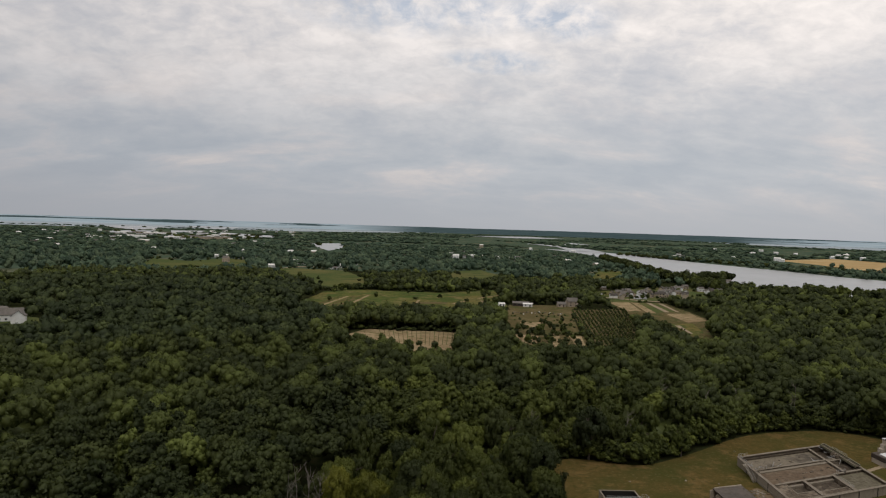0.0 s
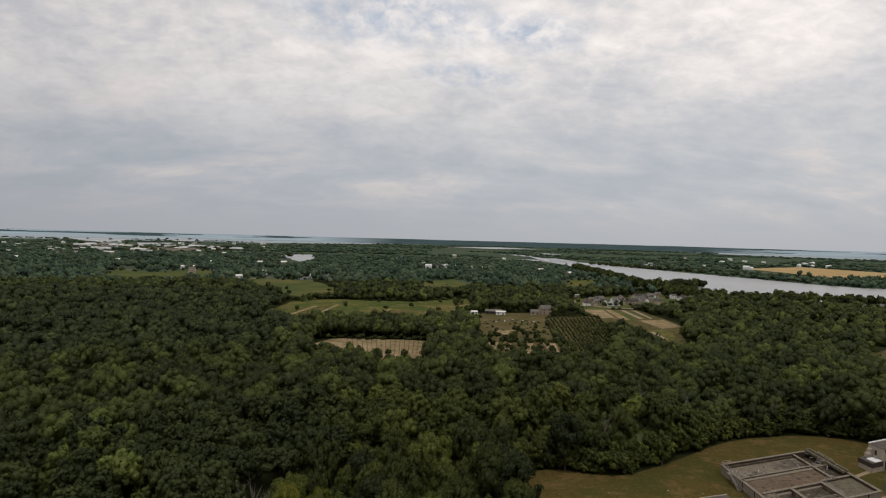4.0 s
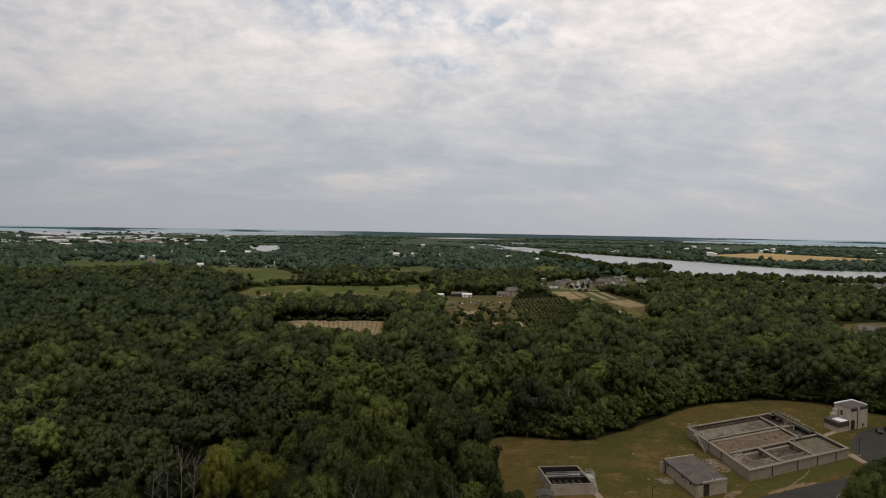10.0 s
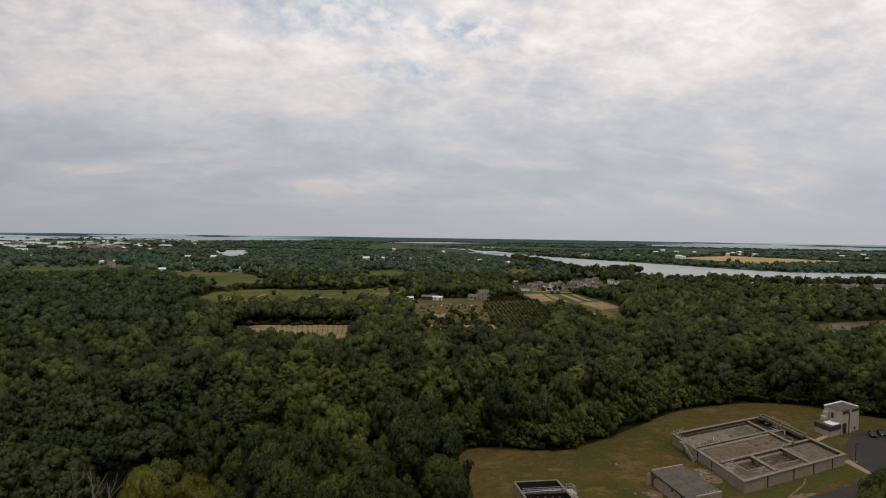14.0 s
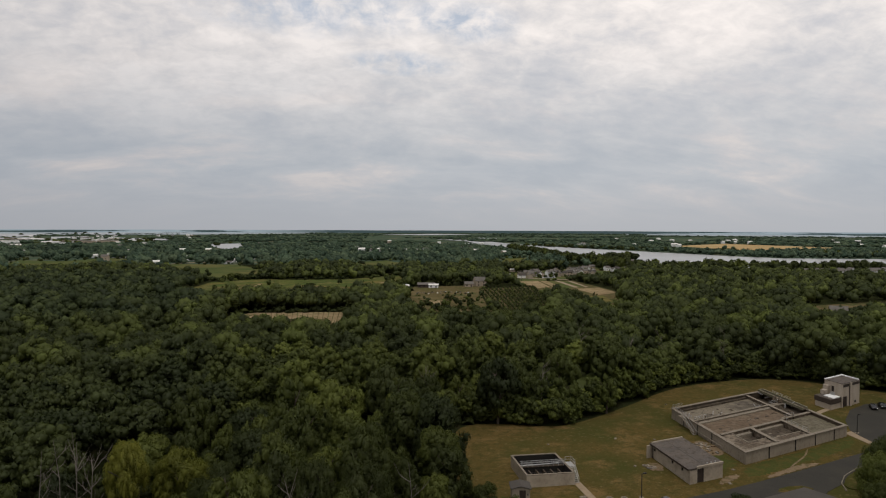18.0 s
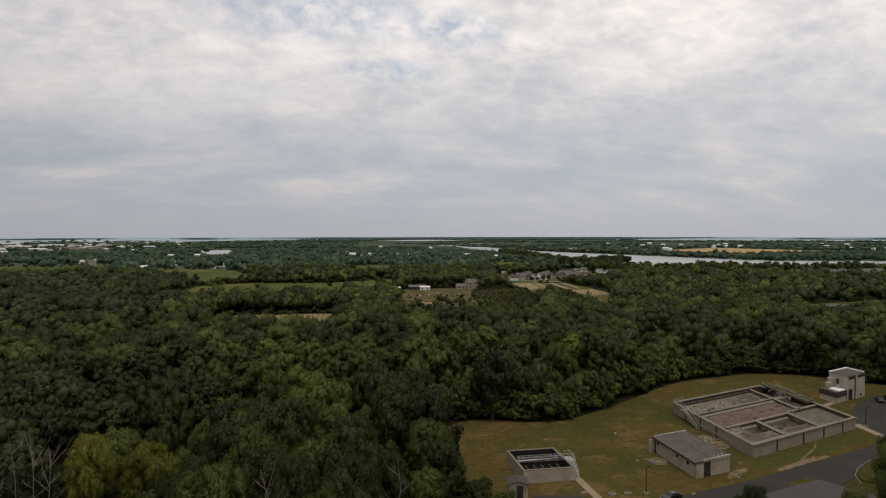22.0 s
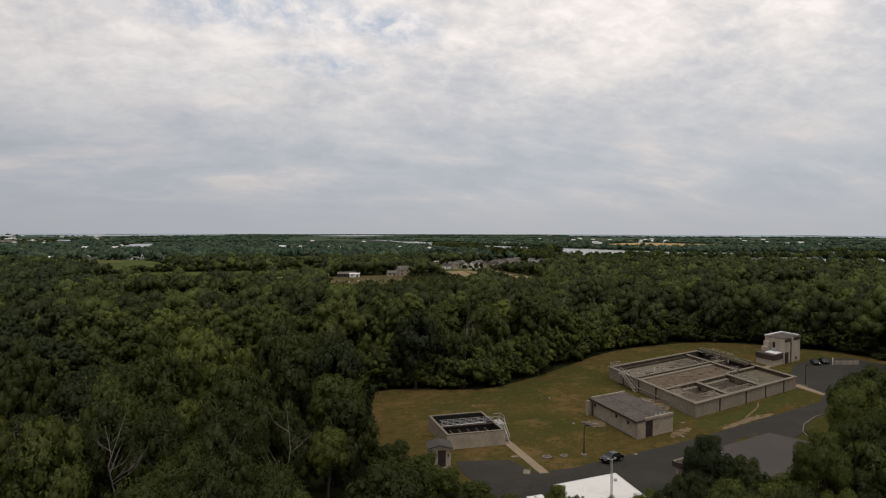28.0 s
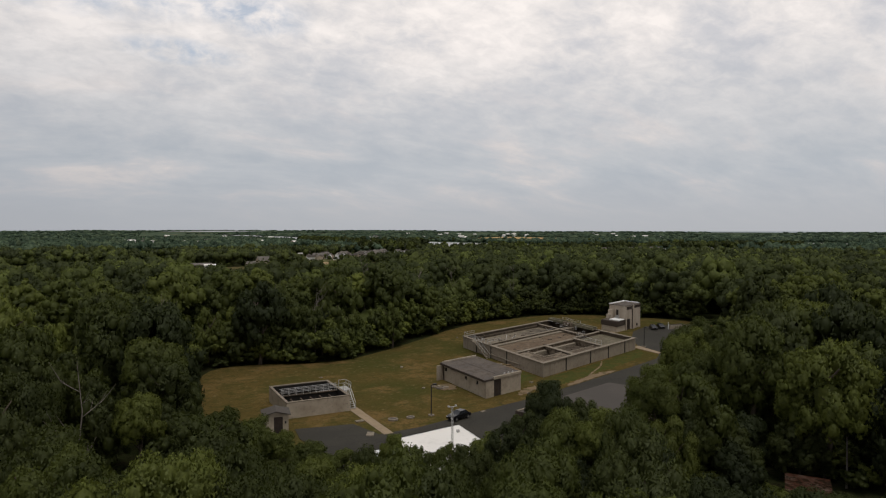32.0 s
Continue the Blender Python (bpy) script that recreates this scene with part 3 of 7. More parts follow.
def large_tank():
    t = thing("settling_tank", "large four-sided concrete settling tank, skewed to fit the view, drained and weathered", "tank", place=Matrix.Translation(TO))
    inv = Matrix.Translation(-TO)
    W = lambda a, b, z: inv @ tank_at(a, b, z * 0.86)
    top, ta, tb = 2.95, 0.012, 0.013

    def put(name, sets, mat, label="", bevel=0.0):
        return part(name, boxes(*sets, warp=W, bevel=bevel), M[mat], t, label)

    for a0, a1, b0, b1 in ((0, 1, 0, tb), (0, 1, 1 - tb, 1), (0, ta, tb, 1 - tb), (1 - ta, 1, tb, 1 - tb)):
        put("outer_wall", [(a0, a1, b0, b1, -0.3, top)], "concrete")
    # inner faces, with the shade inside the basins painted dark
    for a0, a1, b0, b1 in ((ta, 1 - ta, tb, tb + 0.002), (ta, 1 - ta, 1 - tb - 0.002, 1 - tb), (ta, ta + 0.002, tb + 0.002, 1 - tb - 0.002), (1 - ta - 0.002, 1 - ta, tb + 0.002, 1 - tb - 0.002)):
        put("inner_face", [(a0, a1, b0, b1, 0.8, top - 0.02)], "basin_shade", "inner face of the wall, its shade painted dark")
    e = 0.007
    for a0, a1, b0, b1 in ((-e, 1 + e, -e, tb + e), (-e, 1 + e, 1 - tb - e, 1 + e), (-e, ta + e, tb + e, 1 - tb - e), (1 - ta - e, 1 + e, tb + e, 1 - tb - e)):
        put("coping", [(a0, a1, b0, b1, top, top + 0.18)], "coping", "pale worn concrete coping")
    # dark expansion joints on the two faces towards the drive and the west
    for a in (0.21, 0.46, 0.66, 0.86):
        put("joint", [(a - 0.0035, a + 0.0035, -0.004, 0.0, -0.2, top)], "near_black", "dark stained joint")
    for b in (0.40, 0.60, 0.80):
        put("joint", [(-0.004, 0.0, b - 0.0035, b + 0.0035, -0.2, top)], "near_black", "dark stained joint")
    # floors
    put("basin_floor", [(ta, 1 - ta, tb, 1 - tb, 0.2, 0.8)], "basin_shade")
    put("basin_floor", [(ta, 0.79, 0.69, 1 - tb, 0.8, 1.8)], "silt", "floor caked with pale grey silt")
    put("basin_floor", [(ta, 0.78, 0.38, 0.665, 0.8, 2.1)], "brown_silt", "floor caked with brown dried sludge")
    put("basin_floor", [(0.15, 0.315, 0.16, 0.345, 0.8, 0.95)], "sludge_dark", "deep pit floor with dark sludge")
    put("basin_floor", [(0.35, 0.635, 0.13, 0.345, 0.8, 1.15)], "sludge_dark", "dark streaked sludge floor")
    put("basin_floor", [(0.67, 1 - ta, 0.03, 0.36, 0.8, 2.1)], "algae", "floor with thin green algae")
    put("basin_floor", [(0.81, 1 - ta, 0.40, 0.64, 0.8, 1.5)], "sludge_dark", "dark sludge floor")
    put("ledge", [(ta, 0.315, tb, 0.16, 0.8, 2.35)], "sludge", "wide sludge-stained ledge along the wall")
    put("ledge", [(0.35, 0.66, tb, 0.13, 0.8, 2.35)], "sludge", "wide sludge-stained ledge along the wall")
    put("ledge", [(ta, 0.15, 0.16, 0.38, 0.8, 2.35)], "sludge", "wide sludge-stained ledge along the wall")
    put("curb", [(0.142, 0.15, 0.16, 0.345, 2.35, 2.5)], "coping", "low kerb round the pit")
    put("curb", [(0.142, 0.315, 0.152, 0.16, 2.35, 2.5)], "coping", "low kerb round the pit")
    put("curb", [(0.35, 0.635, 0.122, 0.13, 2.35, 2.5)], "coping", "low kerb round the pit")
    put("step", [(ta, 0.66, 0.055, 0.063, 2.35, 2.48)], "coping", "narrow concrete lip along the ledge")
    # inner walls with walkways
    for a0, a1, b0, b1, z in ((ta, 0.98, 0.668, 0.69, 2.7), (0.05, 0.64, 0.345, 0.375, 2.55), (0.315, 0.35, 0.05, 0.345, 2.6), (0.635, 0.67, tb, 0.375, 2.65), (0.785, 0.81, 0.36, 0.98, 2.65),
                              (0.67, 1 - ta, 0.362, 0.395, 2.65), (0.81, 1 - ta, 0.64, 0.668, 2.6)):
        long_a = a1 - a0 > b1 - b0
        ca, cb, ha, hb = (a0 + a1) / 2, (b0 + b1) / 2, (a1 - a0) / 2, (b1 - b0) / 2
        ha, hb = (ha, hb * 0.62) if long_a else (ha * 0.62, hb)
        put("inner_wall", [(ca - ha, ca + ha, cb - hb, cb + hb, 0.8, z)], "sludge")
        ea, eb = (0, 0.004) if long_a else (0.004, 0)
        put("walkway", [(ca - ha - ea, ca + ha + ea, cb - hb - eb, cb + hb + eb, z, z + 0.14)], "coping", "worn concrete walkway slab")
    # troughs along the walls
    put("launder", [(0.15, 0.315, 0.312, 0.345, 0.95, 1.9)], "coping", "concrete overflow trough")
    put("launder", [(0.35, 0.635, 0.315, 0.345, 1.15, 1.9)], "coping", "concrete overflow trough")
    put("launder", [(0.05, 0.78, 0.63, 0.668, 2.05, 2.4)], "coping", "concrete overflow trough")
    put("launder", [(ta, 0.78, 0.96, 0.985, 1.75, 2.3)], "sludge_dark", "stained trough along the far wall")
    # raised channel along the far side
    put("raised_channel", [(0.945, 0.955, 0.42, 1.0, top, top + 0.8)], "moss", "mossy channel wall")
    put("raised_channel", [(0.995, 1.005, 0.42, 1.0, top, top + 0.8)], "moss", "mossy channel wall")
    put("raised_channel", [(0.945, 1.005, 0.99, 1.0, top + 0.18, top + 0.8)], "moss", "mossy channel wall")
    put("channel_floor", [(0.955, 0.995, 0.42, 0.99, top + 0.18, top + 0.3)], "sludge_dark", "stained channel floor")
    for b in (0.66, 0.70, 0.74):
        put("gate_stand", [(0.90, 0.94, b, b + 0.012, top, top + 1.1)], "sludge", "rusty sluice gate stand")
    # pipe along the west wall
    bm = bmesh.new()
    rod(bm, W(-0.008, 0.24, 1.0), W(-0.008, 0.60, 1.0), 0.12, seg=8)
    part("pipe", bm, M["coping"], t, "stained pipe along the wall")
    # rails on the top at the west corner and inside
    def rail(a0, b0, a1, b1, z, n, h=1.05):
        top_rail = part("railing", rod(bmesh.new(), W(a0, b0, z + h), W(a1, b1, z + h), 0.03, seg=5), M["steel"], t, "galvanised tube railing")
        part("middle_rail", rod(bmesh.new(), W(a0, b0, z + h * 0.5), W(a1, b1, z + h * 0.5), 0.03, seg=5), M["steel"], top_rail)
        for k in range(n + 1):
            a, b = a0 + (a1 - a0) * k / n, b0 + (b1 - b0) * k / n
            part("post", rod(bmesh.new(), W(a, b, z), W(a, b, z + h), 0.035, seg=5), M["steel"], top_rail)

    rail(0.006, 0.70, 0.006, 0.995, top + 0.18, 7)
    rail(0.006, 0.994, 0.10, 0.994, top + 0.18, 3)
    rail(0.02, 0.68, 0.14, 0.68, 2.84, 4)
    rail(0.65, 0.30, 0.65, 0.06, 2.8, 4)
    rail(1.0, 0.62, 1.0, 0.86, top + 0.8, 4, 0.7)
    rail(0.80, 0.68, 0.93, 0.68, 2.84, 4)
    rail(0.70, 0.378, 0.80, 0.378, 2.8, 4)
    # stair down along the west side
    b0, b1 = 0.60, 0.775
    st = part("stair", rod(bmesh.new(), W(-0.037, b0, 0.05), W(-0.037, b1, 3.1), 0.11, seg=6), M["coping"], t, "weathered stair down along the tank wall")
    part("stringer", rod(bmesh.new(), W(-0.010, b0, 0.05), W(-0.010, b1, 3.1), 0.11, seg=6), M["coping"], st)
    part("landing", boxes((-0.042, -0.003, b1, b1 + 0.05, 3.0, 3.13), warp=W), M["coping"], st)
    for k in range(14):
        f = (k + 0.5) / 14
        q = b0 + (b1 - b0) * f
        part("tread", boxes((-0.036, -0.011, q - 0.004, q + 0.004, 3.05 * f, 3.05 * f + 0.06), warp=W), M["concrete"], st)
    for a in (-0.037, -0.010):
        part("handrail", rod(bmesh.new(), W(a, b0, 1.05), W(a, b1, 4.15), 0.04, seg=5), M["steel"], st)
        part("handrail", rod(bmesh.new(), W(a, b1, 4.15), W(a, b1 + 0.05, 4.15), 0.04, seg=5), M["steel"], st)
        for k in range(6):
            f = k / 5
            part("post", rod(bmesh.new(), W(a, b0 + (b1 - b0) * f, 3.1 * f), W(a, b0 + (b1 - b0) * f, 3.1 * f + 1.05), 0.03, seg=5), M["steel"], st)
    # rusty scraper beams and debris lying in the basins
    rng = random.Random(4)
    for k in range(44):
        a, b = rng.uniform(0.03, 0.74), rng.choice((rng.uniform(0.40, 0.61), rng.uniform(0.71, 0.95), rng.uniform(0.08, 0.28)))
        if b < 0.3:
            a = rng.uniform(0.36, 0.6) if b > 0.1 else rng.uniform(0.03, 0.6)
        z = (1.15 if b > 0.13 and a > 0.35 else 2.35) if b < 0.3 else 2.1 if b < 0.65 else 1.8
        l, w = rng.uniform(0.01, 0.035), rng.uniform(0.006, 0.02)
        put("debris", [(a, a + l, b, b + w, z, z + rng.uniform(0.05, 0.18))], rng.choice(("sludge", "sludge_dark", "basin_shade", "coping")), "heap of dried sludge")
    for k in range(34):
        bm = bmesh.new()
        a, b = rng.choice(((rng.uniform(0.80, 1.0), rng.uniform(0.42, 0.98)), (rng.uniform(0.0, 0.16), rng.uniform(0.6, 0.97)), (rng.uniform(0.1, 0.7), rng.uniform(0.655, 0.70))))
        z = 2.9 + rng.uniform(0, 0.3)
        rod(bm, W(a, b, z), W(a + rng.uniform(-0.05, 0.05), b + rng.uniform(-0.06, 0.06), z + rng.uniform(0.1, 0.9)), 0.06, seg=5)
        part("bent_pipe", bm, M[rng.choice(("steel", "coping", "fascia"))], t, "loose bent pipe on the tank wall")
    return t


large_tank()


# ---- pump house ----
def pump_house():
    O, U, V = Vector((74.9, 144.2, 0)), Vector((8.5, 2.4, 0)), Vector((0.1, 15.4, 0))
    t = thing("pump_house", "low painted block pump house with flat grey roof", "building", place=Matrix.Translation(O))
    W = lambda a, b, z: U * a + V * b + Vector((0, 0, z * 0.9))

    def put(name, sets, mat, parent=t, label="", bevel=0.0):
        return part(name, boxes(*sets, warp=W, bevel=bevel), M[mat], parent, label)

    # south wall with a doorway, west wall with small windows
    d0, d1, dz = 0.22, 0.42, 3.05
    for s in ((0, d0, 0, 0.018, -0.2, 3.2), (d1, 1, 0, 0.018, -0.2, 3.2), (d0, d1, 0, 0.018, dz, 3.2)):
        put("wall", [s], "block")
    put("wall", [(0, 1, 0.982, 1, -0.2, 3.2)], "block")
    put("wall", [(0.966, 1, 0.018, 0.982, -0.2, 3.2)], "block")
    wins = (0.16, 0.41, 0.89)
    b = 0.018
    for w in wins:
        put("wall", [(0, 0.034, b, w, -0.2, 3.2)], "block")
        put("wall", [(0, 0.034, w, w + 0.045, -0.2, 1.9)], "block")
        put("lintel", [(0, 0.034, w, w + 0.045, 2.6, 3.2)], "block")
        win = put("window", [(0.012, 0.022, w + 0.003, w + 0.042, 1.92, 2.58)], "glass")
        put("window_jamb", [(0.0, 0.03, w, w + 0.004, 1.9, 2.6)], "fascia", win)
        put("window_jamb", [(0.0, 0.03, w + 0.041, w + 0.045, 1.9, 2.6)], "fascia", win)
        b = w + 0.045
    put("wall", [(0, 0.034, b, 0.982, -0.2, 3.2)], "block")
    put("downpipe", [(-0.012, 0.0, 0.955, 0.972, 0.0, 3.1)], "fascia", label="dark downpipe")
    dr = put("door", [(d0 + 0.004, (d0 + d1) / 2 - 0.002, 0.006, 0.011, 0.0, dz)], "door", label="dark double door, one leaf ajar")
    put("door", [((d0 + d1) / 2 + 0.002, d1 - 0.004, 0.006, 0.011, 0.0, dz)], "door", label="dark door leaf")
    put("handle", [((d0 + d1) / 2 - 0.016, (d0 + d1) / 2 - 0.009, 0.001, 0.006, 1.0, 1.25)], "chrome", dr)
    put("roof", [(-0.05, 1.02, -0.005, 1.02, 3.2, 3.42)], "roof_grey", label="grey felt roof with brown edge", bevel=0.03)
    put("fascia", [(-0.056, -0.05, -0.005, 1.02, 3.02, 3.45)], "fascia", label="brown fascia board")
    put("fascia", [(-0.03, 0.20, -0.010, -0.005, 3.1, 3.36)], "fascia", label="brown fascia board")
    put("parapet", [(0.20, 1.0, -0.012, 0.01, 3.2, 3.66)], "block", label="raised block parapet")
    put("parapet", [(0.0, 1.0, 0.99, 1.012, 3.2, 3.66)], "block", label="raised block parapet")
    put("wing_wall", [(-0.16, 0.0, 0.99, 1.01, -0.2, 3.0)], "block", label="short block wing wall")
    put("seam", [(0.44, 0.455, 0.0, 0.99, 3.42, 3.45)], "roof_brown", label="roof seam strip")
    for k in range(3):
        put("vent", [(0.55 + 0.12 * k, 0.58 + 0.12 * k, 0.03, 0.045, 3.42, 3.75)], "steel", label="small roof vent")
    return t


pump_house()


# ---- small open tank and shed ----
def small_tank():
    x0, x1, y0, y1, top = 43.2, 52.9, 147.8, 158.9, 2.3
    t = thing("filter_tank", "small open concrete tank with walkway and dark dry cells", "tank", place=pose(x0, y0, 0))
    w, d, k = x1 - x0, y1 - y0, 0.32

    def put(name, sets, mat, label="", bevel=0.02):
        return part(name, boxes(*sets, bevel=bevel), M[mat], t, label)

    for s in ((0, w, 0, k), (0, w, d - k, d), (0, k, k, d - k), (w - k, w, k, d - k)):
        put("outer_wall", [(*s, -0.3, top)], "block")
        put("coping", [(s[0] - 0.05, s[1] + 0.05, s[2] - 0.05, s[3] + 0.05, top, top + 0.12)], "coping", "pale coping")
    # floor and inner faces of this tank are coloured near-black
    put("floor", [(k, w - k, k, d - k, -0.2, 0.2)], "near_black", "near-black floor")
    for s in ((k, w - k, k, k + 0.03), (k, w - k, d - k - 0.03, d - k), (k, k + 0.03, k + 0.03, d - k - 0.03), (w - k - 0.03, w - k, k + 0.03, d - k - 0.03)):
        put("lining", [(*s, 0.2, top - 0.03)], "near_black", "near-black slab over the inner face", 0)
    put("walkway", [(k, w - k, 4.75, 5.35, 2.0, 2.15)], "basin_shade", "concrete walkway across the tank")
    put("inner_wall", [(k + 0.03, w - k - 0.03, 4.9, 5.2, 0.2, 2.0)], "near_black")
    put("channel", [(1.2, w - 1.5, 3.9, 4.3, 0.7, 1.2)], "near_black", "dark concrete channel")
    for yy in (1.6, 7.4):
        part("pipe", rod(bmesh.new(), (k, yy, 1.45), (w - k, yy + 0.5, 1.45), 0.09, seg=6), M["white"], t, "pale pipe across the tank")
    for n in range(5):
        x = 1.5 + n * 1.5
        put("cell_wall", [(x, x + 0.2, k + 0.03, 4.0, 0.2, 1.85)], "basin_shade", "dividing wall of a dry cell")
    for yy in (4.65, 5.45):
        top_rail = part("railing", rod(bmesh.new(), (k, yy, 3.1), (w - k, yy, 3.1), 0.045, seg=5), M["steel"], t, "pale tube railing")
        part("middle_rail", rod(bmesh.new(), (k, yy, 2.65), (w - k, yy, 2.65), 0.04, seg=5), M["steel"], top_rail)
        for n in range(9):
            x = k + 0.3 + n * (w - 2 * k - 0.6) / 8
            part("post", rod(bmesh.new(), (x, yy, 2.15), (x, yy, 3.1), 0.045, seg=5), M["steel"], top_rail)
    # platform and stair at the east side
    pl = put("platform", [(w, w + 1.4, 3.4, 5.8, top - 0.05, top + 0.08)], "steel", "steel landing beside the tank")
    for x, y in ((w + 0.1, 3.45), (w + 1.35, 3.45), (w + 1.35, 5.75), (w + 0.1, 5.75), (w + 1.35, 4.6)):
        part("post", rod(bmesh.new(), (x, y, 0 if x > w + 1 else top), (x, y, top + 1.15), 0.05, seg=5), M["steel"], pl)
    for z in (0.6, 1.15):
        part("rail", rod(bmesh.new(), (w + 0.1, 5.75, top + z), (w + 1.35, 5.75, top + z), 0.04, seg=5), M["steel"], pl)
        part("rail", rod(bmesh.new(), (w + 1.35, 3.45, top + z), (w + 1.35, 5.75, top + z), 0.04, seg=5), M["steel"], pl)
    stair = part("stair", rod(bmesh.new(), (w + 0.3, 3.4, top), (w + 0.3, 0.6, 0.0), 0.08, seg=5), M["steel"], t, "pale steel stair")
    part("stringer", rod(bmesh.new(), (w + 1.1, 3.4, top), (w + 1.1, 0.6, 0.0), 0.08, seg=5), M["steel"], stair)
    for x in (w + 0.3, w + 1.1):
        part("handrail", rod(bmesh.new(), (x, 3.4, top + 1.0), (x, 0.6, 1.0), 0.04, seg=5), M["steel"], stair)
        part("post", rod(bmesh.new(), (x, 0.6, 0.0), (x, 0.6, 1.0), 0.04, seg=5), M["steel"], stair)
    for n in range(9):
        f = (n + 0.5) / 9
        part("tread", boxes((w + 0.3, w + 1.1, 3.4 - 2.8 * f - 0.12, 3.4 - 2.8 * f + 0.12, top * (1 - f) - 0.02, top * (1 - f) + 0.02)), M["steel"], stair)


small_tank()


def shed():
    t = thing("shed", "small pale block shed with shallow roof and dark door", "shed", place=pose(40.3, 142.2, 0, rz=-10))
    put = lambda name, sets, mat, label="": part(name, boxes(*sets), M[mat], t, label)
    w, d, h, d0, d1, dz = 1.6, 1.4, 2.75, -0.3, 0.85, 2.5
    put("wall", [(-w, d0, -d, -d + 0.2, -0.2, h)], "block")
    put("wall", [(d1, w, -d, -d + 0.2, -0.2, h)], "block")
    put("wall", [(d0, d1, -d, -d + 0.2, dz, h)], "block")
    put("wall", [(-w, w, d - 0.2, d, -0.2, h)], "block")
    put("wall", [(-w, -w + 0.2, -d + 0.2, d - 0.2, -0.2, h)], "block")
    put("wall", [(w - 0.2, w, -d + 0.2, d - 0.2, -0.2, h)], "block")
    put("door", [(d0, d1, -d + 0.05, -d + 0.1, 0, dz)], "door", "dark metal door")
    put("lamp", [(d1 + 0.25, d1 + 0.45, -d - 0.14, -d, 1.6, 1.9)], "pole", "small dark wall lamp")
    bm = bmesh.new()
    co = [(-w - 0.3, -d - 0.3, h), (0, -d - 0.3, h + 0.5), (w + 0.3, -d - 0.3, h)]
    v = [[bm.verts.new((x, y + dy, z + dz2)) for x, y, z in co for dz2 in (0, 0.1)] for dy in (0, 2 * d + 0.6)]
    q = v[0], v[1]
    for i, j in ((0, 2), (2, 4)):
        bm.faces.new((q[0][i], q[1][i], q[1][j], q[0][j]))
        bm.faces.new((q[0][i + 1], q[0][j + 1], q[1][j + 1], q[1][i + 1]))
        for s in (0, 1):
            bm.faces.new((q[s][i], q[s][j], q[s][j + 1], q[s][i + 1]))
    for i in (0, 4):
        bm.faces.new((q[0][i], q[0][i + 1], q[1][i + 1], q[1][i]))
    bmesh.ops.recalc_face_normals(bm, faces=bm.faces[:])
    part("roof", bm, M["roof_brown"], t, "shallow grey-brown gable roof")
    bm = bmesh.new()
    v = [bm.verts.new(c) for c in ((-w, -d + 0.01, h), (w, -d + 0.01, h), (0, -d + 0.01, h + 0.45))]
    bm.faces.new(v)
    r = bmesh.ops.extrude_face_region(bm, geom=bm.faces[:])
    for e in r["geom"]:
        if isinstance(e, bmesh.types.BMVert):
            e.co.y += 0.15
    part("gable", bm, M["block"], t)
    put("step", [(d0 - 0.5, d1 + 1.0, -d - 0.7, -d, -0.1, 0.12)], "coping", "concrete doorstep")


shed()


